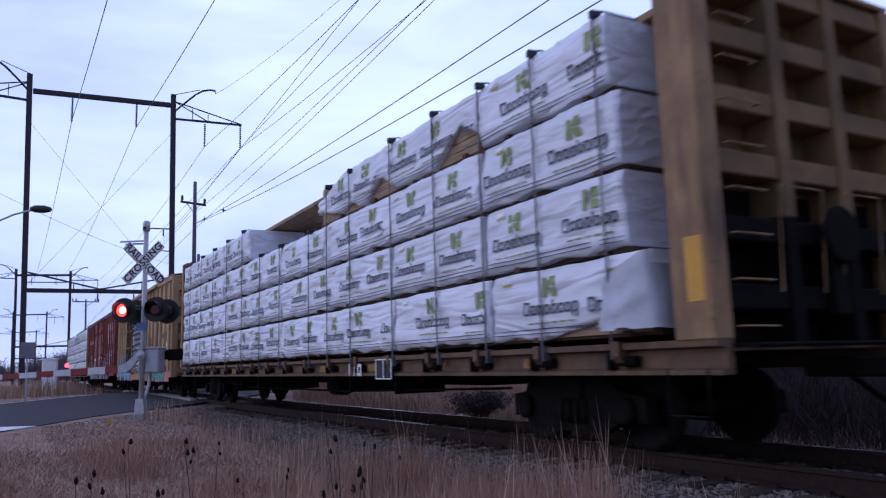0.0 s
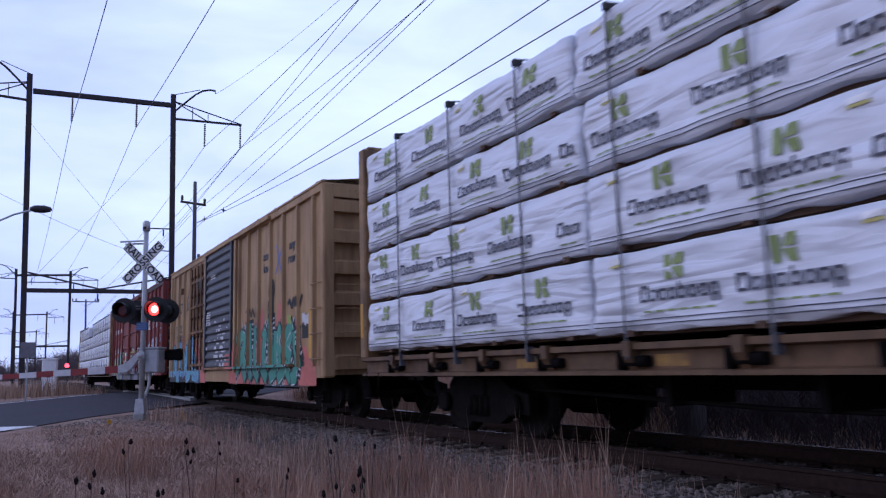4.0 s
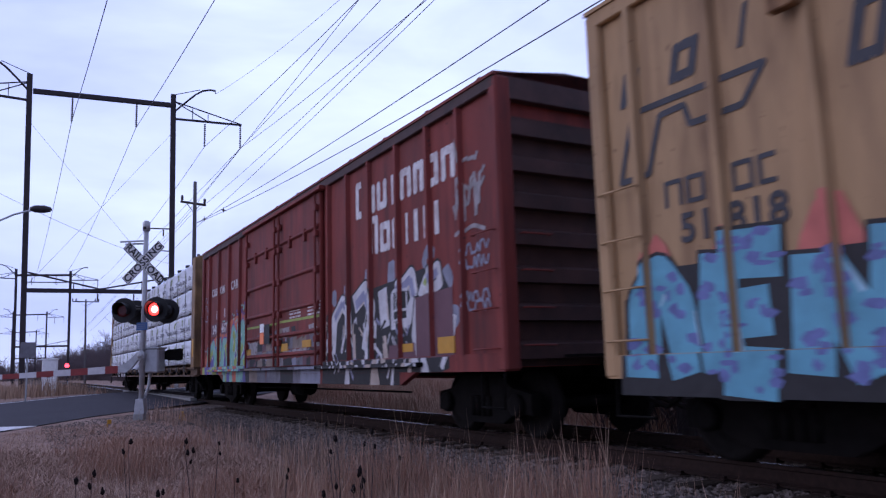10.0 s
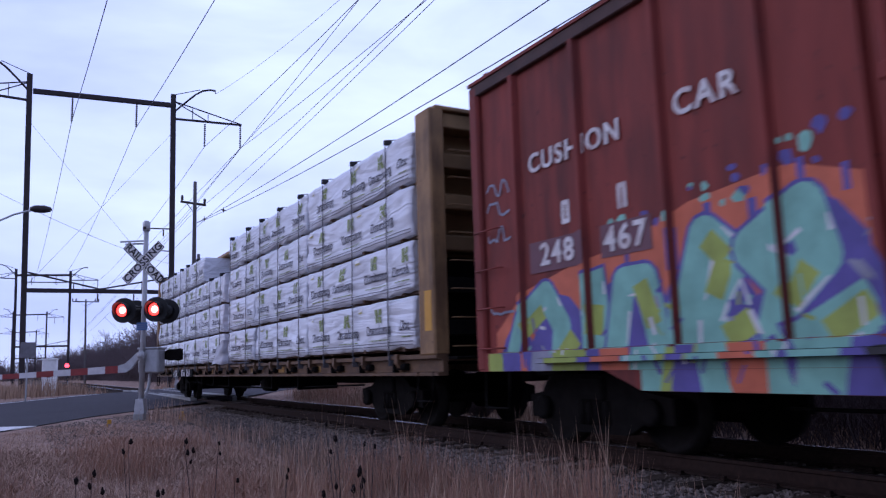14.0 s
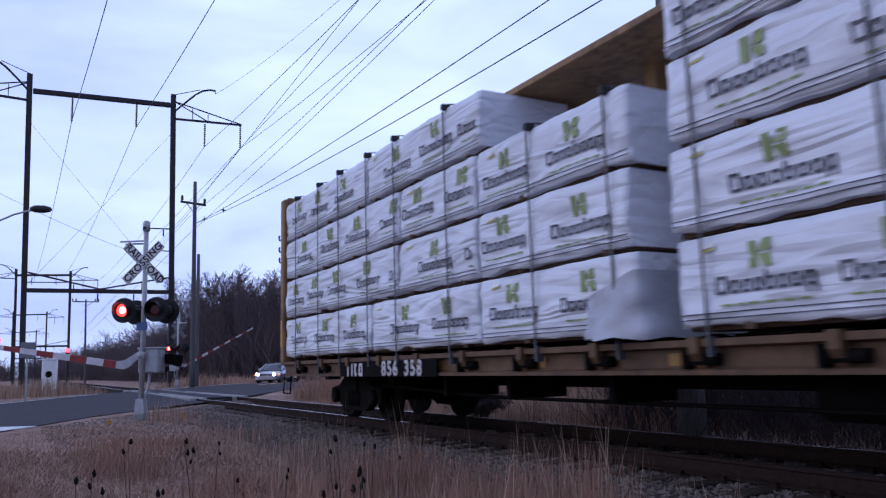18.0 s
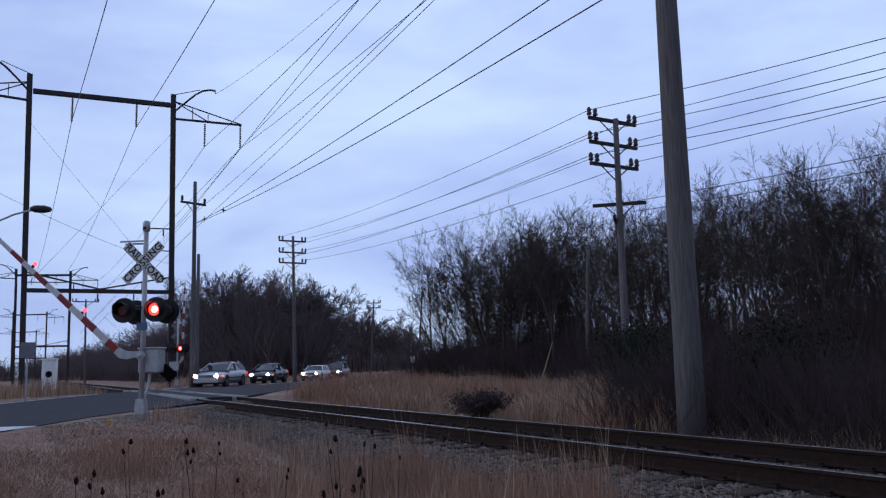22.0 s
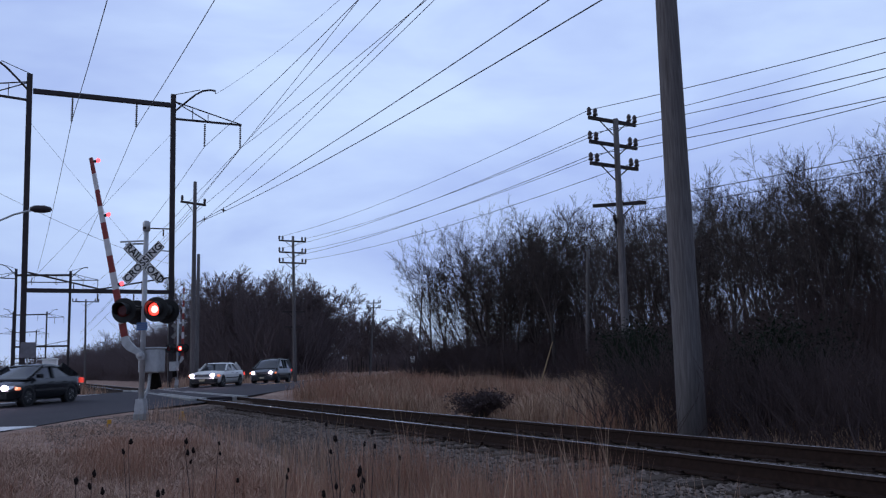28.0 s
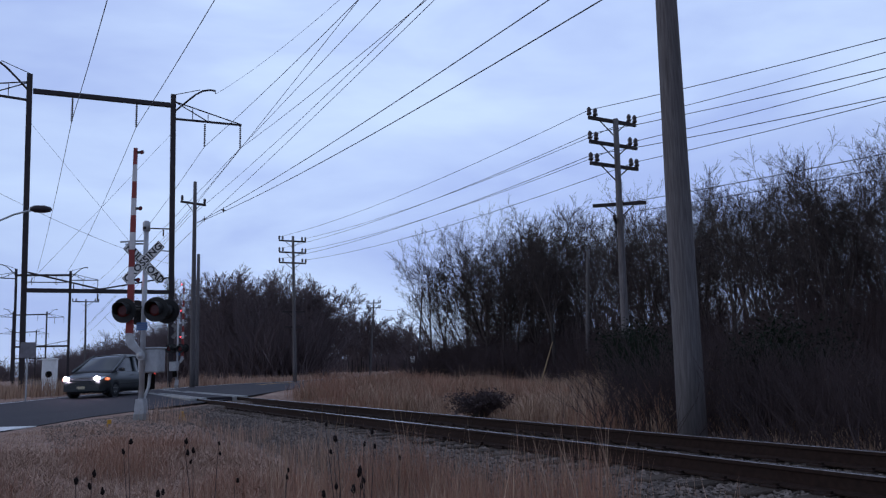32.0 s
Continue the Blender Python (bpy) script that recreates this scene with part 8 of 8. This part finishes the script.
def near_woods():
    spots = []
    while len(spots) < 172:
        x = 24.5 + 17 * rng_tree.random() ** 1.25
        y = 2 + 54 * rng_tree.random() ** 1.3
        if y > 45 + (x - 24) * 0.45 or y < (x - 24) * 0.15 or road_w(x, y) < 12 or any((x - a) ** 2 + (y - b) ** 2 < 1.8 for a, b in spots):
            continue
        spots.append((x, y))
        h = rng_tree.uniform(7.4, 9.8) + 0.11 * (x - 24) + 1.2 * smooth(22, 34, y)
        tree(rng_tree.choice(TREES), x, y, h, "bare grey-brown deciduous tree in the winter woods", "trees of the near woods")
    for k, (x, y, h) in enumerate(((26.4, 44.6, 8.6), (29.3, 47.5, 8.8), (25.6, 40.2, 10.2), (28.0, 42.2, 10.8))):
        tree(SPREADING[k % 3], x, y, h, "bare spreading tree at the corner of the woods", "trees of the near woods")


def treeline(y):
    """The edge of the far woods beside the track."""
    return interp([(80, 22.0), (107, 22.0), (148, 23.0), (240, 25.0), (420, 13.0), (700, 20.0)], y)


def far_woods():
    for _ in range(84):
        y = 84 + 400 * rng_tree.random() ** 1.5
        x = treeline(y) + rng_tree.random() * (14 + 0.05 * y)
        if -6 < road_w(x, y) < 14:
            continue
        tree(rng_tree.choice(FAR), x, y, rng_tree.uniform(11.5, 14.2), "distant bare tree beyond the crossing", "trees of the far woods")
    for _ in range(58):
        y = rng_tree.uniform(92, 220)
        x = max(0.669 * (y - 32.4) - rng_tree.uniform(9, 34), 0.2 * y + rng_tree.uniform(0, 6))
        if road_w(x, y) > -7:
            continue
        tree(rng_tree.choice(FAR), x, y, rng_tree.uniform(12.0, 15.5), "distant bare tree beyond the road", "trees of the far woods")
    for _ in range(34):
        y = rng_tree.uniform(62, 190)
        x = 0.669 * (y - 32.4) + rng_tree.uniform(20, 60)
        tree(rng_tree.choice(FAR), x, y, rng_tree.uniform(8.0, 11.5), "distant bare tree beside the road", "trees of the far woods")


near_woods()
far_woods()


def thicket(name, spots, label, hmin, hmax, per, material, seed, r=0.010):
    """Dense brush: many thin forked stems rising from the ground."""
    rng = random.Random(seed)
    segs = []
    for x, y, size in spots:
        g = ground_z(x, y)
        lift = min(1.25, max(0.35, 0.8 + 1.1 * noise.noise((x * 0.22, y * 0.22, seed)) + rng.uniform(-0.2, 0.2)))
        for _ in range(per):
            a = Vector((x + rng.gauss(0, size), y + rng.gauss(0, size), g - 0.05))
            h = rng.uniform(hmin, hmax) * lift
            d = Vector((rng.uniform(-0.8, 0.8), rng.uniform(-0.8, 0.8), 1)).normalized()
            b = a + d * h * 0.55
            segs.append((a, b, r, r * 0.7))
            for _ in range(3):
                e = b + (d + Vector((rng.uniform(-0.7, 0.7), rng.uniform(-0.7, 0.7), rng.uniform(-0.1, 0.3)))) * h * rng.uniform(0.25, 0.5)
                segs.append((b.lerp(a, rng.random() * 0.6), e, r * 0.6, r * 0.35))
    me = tubes_mesh(name, segs, material, 3)
    tagged(new(name, me), label, "undergrowth", kind="stuff")


BRUSH = paint("brown_brush_stems", (0.064, 0.047, 0.048), 0.95, vary=0.3, bump=0)
# far brush has the haze of distance put into its paler colour
FARBRUSH = paint("haze_painted_brown_stems", (0.125, 0.096, 0.10), 0.95, vary=0.3, bump=0)
rngb = random.Random(5)
spots = []
for _ in range(560):
    y = rngb.uniform(1, 56)
    x = 22.5 + 10 * rngb.random() ** 1.4
    if road_w(x, y) > 13:
        spots.append((x, y, 0.8))
thicket("undergrowth", spots, "dense dark brown brush along the edge of the woods", 1.2, 3.4, 46, BRUSH, 9, 0.013)
spots = []
while len(spots) < 150:
    x, y = 28 + 26 * rngb.random(), rngb.uniform(2, 58)
    if road_w(x, y) > 17 and y > (x - 24) * 0.15:
        spots.append((x, y, 1.3))
thicket("undergrowth", spots, "tall dark saplings and brush deep in the woods", 2.2, 4.6, 28, BRUSH, 19, 0.018)
spots = []
while len(spots) < 150:
    x, y = 26 + 15 * rngb.random(), rngb.uniform(2, 27)
    if y > (x - 24) * 0.15:
        spots.append((x, y, 1.2))
thicket("undergrowth", spots, "tall dark saplings in the thick of the woods", 3.4, 6.8, 24, BRUSH, 29, 0.016)
spots = [(rngb.uniform(9.6, 17), rngb.uniform(0.5, 11.0), 0.6) for _ in range(260)]
thicket("undergrowth", spots, "tangled dark brush behind the track", 0.5, 1.7, 40, BRUSH, 10, 0.007)
spots = []
for _ in range(760):
    y = 82 + 420 * rngb.random() ** 1.3
    x = treeline(y) - 1 + rngb.random() * 9
    if not -5 < road_w(x, y) < 12:
        spots.append((x, y, 1.6))
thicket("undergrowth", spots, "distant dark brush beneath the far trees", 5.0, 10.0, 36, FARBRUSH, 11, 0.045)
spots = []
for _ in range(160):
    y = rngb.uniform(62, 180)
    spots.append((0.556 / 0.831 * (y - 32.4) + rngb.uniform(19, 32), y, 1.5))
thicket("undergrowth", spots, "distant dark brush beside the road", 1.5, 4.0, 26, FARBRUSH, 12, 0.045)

spots = []
for _ in range(420):
    t = radians(rngb.uniform(-2.2, 9))
    d = rngb.uniform(380, 640)
    x, y = d * math.sin(t), d * math.cos(t)
    if abs(x - 5) > 9:
        spots.append((x, y, 4.0))
for _ in range(900):
    t = radians(rngb.uniform(-2, 75))
    d = rngb.uniform(260, 520)
    x, y = d * math.sin(t), d * math.cos(t)
    if x > treeline(min(y, 690)) + 1:
        spots.append((x, y, 4.0))
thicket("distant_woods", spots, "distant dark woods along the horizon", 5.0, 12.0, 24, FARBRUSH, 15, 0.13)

EVERGREEN = island_paint("dark_evergreen_leaves", (0.008, 0.012, 0.008), (0.02, 0.027, 0.017), 0.85)


def shrub(x, y, height, half, label, seed, n=5200, leaf=EVERGREEN, group="evergreen shrubs"):
    rng = random.Random(seed)
    s = thing("shrub", pose(x, y, ground_z(x, y)), label, "shrub", group)
    segs = []
    tips = []
    for _ in range(34):
        t = rng.uniform(0, 6.28)
        d = Vector((math.cos(t) * rng.uniform(0.1, 1), math.sin(t) * rng.uniform(0.1, 1), rng.uniform(0.4, 1.6)))
        e = Vector((d.x * half * 0.8, d.y * half * 0.8, height * rng.uniform(0.35, 0.92)))
        m = e * 0.5 + Vector((0, 0, 0.1 * height))
        segs += [(Vector((0, 0, -0.1)), m, 0.03, 0.018), (m, e, 0.018, 0.006)]
        tips.append((m, e))
    part("stem_cluster", tubes_mesh("stem_cluster", segs, BARK, 4), None, s)
    verts, faces = [], []
    for _ in range(n):
        m, e = rng.choice(tips)
        c = m.lerp(e, rng.uniform(0.1, 1.15)) + Vector((rng.gauss(0, half * 0.16), rng.gauss(0, half * 0.16), rng.gauss(0, height * 0.07)))
        if c.z < 0.02:
            continue
        u = Vector((rng.uniform(-1, 1), rng.uniform(-1, 1), rng.uniform(-0.5, 1))).normalized()
        v = u.cross(Vector((rng.uniform(-1, 1), rng.uniform(-1, 1), rng.uniform(-1, 1)))).normalized()
        q = rng.uniform(0.05, 0.11)
        i = len(verts)
        verts += [tuple(c - v * q * 0.3), tuple(c + u * q * 0.5), tuple(c + v * q * 0.3), tuple(c + u * q * 1.3)]
        faces += [(i, i + 1, i + 3), (i + 1, i + 2, i + 3)]
    me = bpy.data.meshes.new("foliage")
    me.from_pydata(verts, [], faces)
    me.materials.append(leaf)
    tagged(part("foliage", me, None, s), kind="stuff")


shrub(16.6, 17.6, 2.3, 1.5, "dark evergreen shrub by the utility pole", 1)
shrub(18.2, 19.3, 2.5, 1.4, "dark evergreen shrub by the utility pole", 2)
shrub(14.6, 15.2, 2.2, 1.5, "dark evergreen shrub in the field", 6)
shrub(13.0, 12.6, 1.7, 1.3, "dark evergreen shrub in the field", 7)
shrub(12.3, 9.6, 1.7, 1.0, "dark evergreen shrub behind the track", 3)
shrub(14.8, 10.4, 2.1, 1.3, "dark evergreen shrub behind the track", 4)
shrub(9.75, 15.6, 0.66, 0.95, "low dark brown leafless bush beside the ballast", 5, 3600, BRUSH, "")


# ---- dry grass ----
GRASS_NEAR = island_paint("dry_tan_grass", (0.25, 0.155, 0.118), (0.54, 0.375, 0.285))
GRASS_FIELD = island_paint("pale_dry_grass", (0.20, 0.122, 0.088), (0.47, 0.33, 0.235))
GRASS_RED = island_paint("russet_dry_grass", (0.27, 0.14, 0.10), (0.44, 0.27, 0.195))
SEED = paint("dark_seed_heads", (0.014, 0.010, 0.010), 0.9, vary=0.3, bump=0)


def blades(name, spots, label, material, seed, hlo, hhi, width, bend=0.35):
    """Grass: each blade is a bent, tapering strip."""
    rng = random.Random(seed)
    verts, faces = [], []
    for x, y in spots:
        g = ground_z(x, y)
        h = rng.uniform(hlo, hhi) * min(1.3, max(0.4, 0.85 + 1.0 * noise.noise((x * 0.45, y * 0.45, seed))))
        t = rng.uniform(0, 6.28)
        dx, dy = math.cos(t), math.sin(t)
        b = rng.uniform(0.05, bend) * h
        ox, oy = math.cos(t + 1.3) * width, math.sin(t + 1.3) * width
        i = len(verts)
        verts += [(x - ox, y - oy, g - 0.02), (x + ox, y + oy, g - 0.02), (x + dx * b * 0.3 - ox * 0.8, y + dy * b * 0.3 - oy * 0.8, g + h * 0.55), (x + dx * b * 0.3 + ox * 0.8, y + dy * b * 0.3 + oy * 0.8, g + h * 0.55),
                  (x + dx * b, y + dy * b, g + h)]
        faces += [(i, i + 1, i + 3, i + 2), (i + 2, i + 3, i + 4)]
    me = bpy.data.meshes.new(name)
    me.from_pydata(verts, [], faces)
    me.materials.append(material)
    tagged(new(name, me), label, "grass", kind="stuff")


rngg = random.Random(21)


def clumped(n, x0, x1, y0, y1, keep, tight=0.16, per=14):
    out = []
    while len(out) < n:
        cx, cy = rngg.uniform(x0, x1), rngg.uniform(y0, y1)
        if not keep(cx, cy):
            continue
        for _ in range(per):
            out.append((cx + rngg.gauss(0, tight), cy + rngg.gauss(0, tight)))
    return out


def verge(x, y):
    if x < 1.3 and y > 12.2:
        return False
    return road_w(x, y) > 8.2 + 1.2 * smooth(1.0, 3.0, x) and y < 13.6 + 1.0 * (1 - smooth(-0.5, 1.5, x)) + 1.6 * noise.noise((x * 0.5, y * 0.5, 1)) and x < 3.3 + 0.5 * noise.noise((x * 0.6, y * 0.6, 1)) and x > -6 and y > 2.6


blades("dry_grass", clumped(52000, -0.9, 4.0, 4.2, 20, verge, 0.2), "matted dry tan grass along the roadside verge", GRASS_NEAR, 31, 0.03, 0.13, 0.005, 2.6)
blades("dry_grass", clumped(9000, -0.9, 4.0, 4.2, 18, verge, 0.12), "dry tan grass tufts in the roadside verge", GRASS_NEAR, 46, 0.06, 0.22, 0.003, 1.4)
blades("dry_grass", clumped(9000, -0.8, 4.2, 5.0, 18, lambda x, y: verge(x, y) and noise.noise((x * 0.7, y * 0.7, 8)) > 0.05), "patches of russet broom grass in the verge", GRASS_RED, 32, 0.12, 0.42, 0.003, 0.9)
blades("dry_grass", clumped(9000, -1.5, 2.6, 11.5, 17.5, lambda x, y: road_w(x, y) > 8.4 and x < 2.4, 0.2), "thin matted dry grass beside the asphalt", GRASS_NEAR, 47, 0.015, 0.06, 0.004, 2.0)
blades("tall_grass", clumped(420, 0.5, 4.4, 4.2, 10.5, lambda x, y: x > 0.30 * y, 0.10, 5), "tall pale grass stalks rising by the ballast", GRASS_FIELD, 33, 0.55, 1.05, 0.0032, 0.45)
field = lambda x, y: x > 9.6 and road_w(x, y) > 9.5
blades("field_grass", clumped(76000, 9.4, 23, 9.5, 48, field, 0.22, 30), "pale dry field grass between the track and the woods", GRASS_FIELD, 34, 0.15, 0.62, 0.007, 1.1)
blades("field_grass", clumped(14000, 9.4, 22, 10, 46, lambda x, y: field(x, y) and noise.noise((x * 0.25, y * 0.25, 4)) > 0.12, 0.35, 20), "russet field grass between the track and the woods", GRASS_RED, 35, 0.3, 0.85, 0.008, 0.7)
blades("roadside_grass", clumped(9000, -6, 4.6, 34, 60, lambda x, y: road_w(x, y) < -3.4, 0.3, 20), "dry tan grass on the far roadside", GRASS_FIELD, 36, 0.4, 0.95, 0.014)
blades("roadside_grass", clumped(9000, 8.5, 40, 46, 110, lambda x, y: -9 < road_w(x, y) < -2.8, 0.4, 20), "dry grass along the far road edge", GRASS_NEAR, 37, 0.3, 0.8, 0.02)
blades("roadside_grass", clumped(9000, 20, 60, 40, 100, lambda x, y: 8 < road_w(x, y) < 17, 0.4, 20), "dry grass along the far road edge", GRASS_FIELD, 38, 0.3, 0.8, 0.02)
blades("track_weeds", clumped(3600, 2.7, 5.2, 4.0, 20, lambda x, y: noise.noise((x * 0.8, y * 0.8, 17)) > -0.1, 0.10, 9), "sparse dry weeds in the ballast shoulder", GRASS_NEAR, 39, 0.1, 0.45, 0.004)


blades("field_grass", clumped(4200, 9.5, 17, 0.8, 11.5, lambda x, y: noise.noise((x * 0.4, y * 0.4, 14)) > -0.05, 0.25, 14), "pale dry weeds among the brush behind the track", GRASS_FIELD, 51, 0.35, 1.0, 0.004, 0.9)
blades("field_grass", clumped(2600, 11.5, 18, 13, 24, lambda x, y: noise.noise((x * 0.3, y * 0.3, 24)) > 0.15, 0.2, 40), "tall pale plumed grass tufts before the woods", GRASS_FIELD, 52, 0.7, 1.25, 0.006, 0.7)
rngt = random.Random(71)
stalks = []
for k in range(80):
    turn, d = radians(rngt.uniform(23, 42)), rngt.uniform(4.6, 7.4)
    stalks += [(d * math.sin(turn) + rngt.gauss(0, 0.03), d * math.cos(turn) + rngt.gauss(0, 0.03)) for _ in range(2)]
blades("tall_grass", stalks, "single tall pale grass stalks before the track", GRASS_FIELD, 44, 0.75, 1.25, 0.0042, 0.4)
blades("russet_grass", clumped(6400, 1.5, 4.2, 4.0, 8.5, lambda x, y: 0.33 < x / y < 0.95, 0.12, 26), "upright russet broom grass tufts before the ballast", GRASS_RED, 45, 0.35, 0.75, 0.0028, 0.3)


def seed_stalk(x, y, h, seed):
    rng = random.Random(seed)
    p = thing("seed_stalk", pose(x, y, ground_z(x, y)), "dry stalk with dark brown seed heads in the grass", "dry plant", "seed stalks in the verge")
    lean = Vector((rng.uniform(-0.12, 0.12), rng.uniform(-0.12, 0.12), 1))
    segs = [(Vector((0, 0, -0.05)), lean * h * 0.6, 0.005, 0.004), (lean * h * 0.6, lean * h, 0.004, 0.002)]
    part("stalk", tubes_mesh("stalk", segs, BRUSH, 4), None, p)
    for k in range(rng.randint(1, 2)):
        c = lean * h * (1 - 0.13 * k) + Vector((rng.uniform(-0.03, 0.03), 0, 0))
        bm = B()
        q = rng.uniform(0.008, 0.014)
        ring(bm, c, (rng.uniform(-0.2, 0.2), 0, 1), [(-2.0 * q, q * 0.3), (-1.2 * q, q), (0.3 * q, q * 1.15), (1.4 * q, q * 0.8), (2.2 * q, q * 0.2)], 7)
        for v in bm.verts:
            v.co += Vector((rng.uniform(-1, 1), rng.uniform(-1, 1), rng.uniform(-1, 1))) * q * 0.5
        part("seed_head", bm, SEED, p)


for k, (x, y, z) in enumerate(((0.48, 6.18, 0.21), (0.59, 6.57, 0.2), (0.56, 5.97, 0.15), (1.06, 7.93, 0.31), (1.02, 7.73, 0.24), (1.54, 7.44, 0.31), (1.49, 7.25, 0.25), (1.79, 7.8, 0.25), (2.06, 6.48, 0.1), (1.99, 6.29, 0.07), (2.37, 5.94, 0.49), (2.32, 5.75, 0.4), (2.23, 5.57, 0.32), (2.62, 5.95, 0.41), (2.51, 5.78, 0.34), (2.16, 5.17, 0.21), (2.09, 4.98, 0.14), (1.92, 4.94, 0.16), (1.84, 4.86, 0.15), (1.63, 6.4, 0.06), (1.02, 5.71, 0.12), (0.94, 5.72, 0.13), (2.7, 5.58, 0.24), (2.48, 5.68, 0.16))):
    seed_stalk(x, y, z - ground_z(x, y), 400 + k)

# ---- loose ballast stones ----
STONE = island_paint("crushed_ballast_stone", (0.07, 0.055, 0.048), (0.225, 0.185, 0.165), 0.9)


def ballast_stones():
    rng = random.Random(61)
    verts, faces = [], []
    octa = ((0, 2, 4), (2, 1, 4), (1, 3, 4), (3, 0, 4), (2, 0, 5), (1, 2, 5), (3, 1, 5), (0, 3, 5))

    def bed(x, y):
        table = [(2.3, None), (2.94, -0.62), (4.04, -0.42), (4.99, -0.235), (5.74, -0.215), (6.64, -0.225), (7.54, -0.215), (8.29, -0.235), (9.14, -0.5)]
        for (a, p), (b, q) in zip(table[1:], table[2:]):
            if a <= x <= b:
                return max(p + (q - p) * (x - a) / (b - a), ground_z(x, y))
        return ground_z(x, y)
    made = 0
    while made < 50000:
        y = 3.0 + 25 * rng.random() ** 1.25
        x = rng.uniform(0.6, 8.9)
        if x < 3.9 and rng.random() < (0.6 if y < 13 else 0.5) or x < 2.6 and y < 13 or road_w(x, y) < 7.7:
            continue
        made += 1
        z = bed(x, y)
        s = rng.uniform(0.012, 0.028) * (0.6 if x < 3.7 else 1.0)
        i = len(verts)
        for v in ((-1, 0, 0), (1, 0, 0), (0, -1, 0), (0, 1, 0), (0, 0, 1), (0, 0, -1)):
            verts.append((x + s * (v[0] * 1.2 + rng.uniform(-0.45, 0.45)), y + s * (v[1] * 1.2 + rng.uniform(-0.45, 0.45)), z + s * (0.35 + v[2] * 0.8 + rng.uniform(-0.3, 0.3))))
        faces += [tuple(i + k for k in f) for f in octa]
    me = bpy.data.meshes.new("ballast_stones")
    me.from_pydata(verts, [], faces)
    me.materials.append(STONE)
    tagged(new("ballast_stones", me), "loose grey crushed stone ballast along the track", "gravel", kind="stuff")


ballast_stones()
# ---- what moves ----
def blink(lens, lit, end=32.0):
    """Turn a lens about its upright axis so that it shows its lit side in the given spans and its dark side else."""
    base = lens.matrix_basis.translation.copy()
    rows, a = [], 0.0 if lit and lit[0][0] <= 0 else 180.0
    rows.append((0.0, a))
    for t0, t1 in lit:
        for t, up in ((t0, 1), (t1, -1)):
            if t <= 0.2 or t >= end - 0.2:
                continue
            for k in range(4):
                rows.append((t + (k - 1.5) / 30, a + 60.0 * k))
            a += 180.0
    rows.append((end, a))
    walk(lens, [(t, pose(base.x, base.y, base.z, rz=v)) for t, v in rows])


def motions():
    times = [i * 1.0 for i in range(33)]
    for car, y in MOVERS:
        walk(car, [(t, pose(TRACK_X, y - travel(t), 0)) for t in times])
    spin = [i * 0.1 for i in range(321)]
    for ws in WHEELSETS:
        base = ws.matrix_basis.translation.copy()
        walk(ws, [(t, pose(base.x, base.y, base.z, rx=math.degrees(travel(t) / 0.42) % 360)) for t in spin])
    # gates: lowered, then rising
    near = [(0, -2), (15.5, -2), (17.1, -1), (18, 9.5), (19, 19.5), (20, 30), (21, 37.5), (22, 42), (23, 46.5), (24, 52), (25, 57.3), (25.5, 60.5), (27.5, 74), (28, 77), (28.5, 79.7), (29, 83), (29.5, 86.2), (30, 89.5), (30.4, 90), (32, 90)]
    far = [(0, 0), (15, 0), (16.5, 3), (17.2, 12), (18, 27), (19, 46), (20, 65), (21, 83), (21.8, 89), (23, 90), (32, 90)]
    for (arm, pivot), rows in zip(GATES, (near, far)):
        walk(arm, [(t, pose(*pivot, ry=a)) for t, a in rows])
    period, begin, stop_at = 1.51, 5.67, 29.35
    for lens, first in FLASHERS:
        t = begin - period * 5 + (0 if first else period / 2)
        lit = []
        while t < stop_at:
            lit.append((t - 0.06, min(t + period / 2 + 0.06, stop_at)))
            t += period
        blink(lens, [(a, b) for a, b in lit if b > 0.25])
    for lens in TIPS:
        blink(lens, [(-1.0, stop_at)])
    for k, (car, rows, length) in enumerate(VEHICLES):
        path, times = [], [r[0] for r in rows]
        turn = ROAD_TURN
        for t, s in rows:
            c = s + length / 2
            z = road_z(c) + 0.021
            p = road_point(c, 0.0)
            path.append((t, pose(p.x, p.y, z, rz=turn)))
        walk(car, path)
        roll = [(0.0, rows[1][1])]
        for i in range(int(rows[1][0] * 15), 481):
            t = i / 15
            roll.append((t, interp(rows, t)))
        for w, owner in CARWHEELS:
            if owner == k:
                b = w.matrix_basis.translation.copy()
                ang, out = 0.0, []
                for (t, s), (_, s0) in zip(roll, [roll[0]] + roll):
                    ang += max(-80.0, min(80.0, math.degrees((s0 - s) / 0.325)))
                    out.append((t, pose(b.x, b.y, b.z, rx=ang % 360)))
                walk(w, out)


motions()
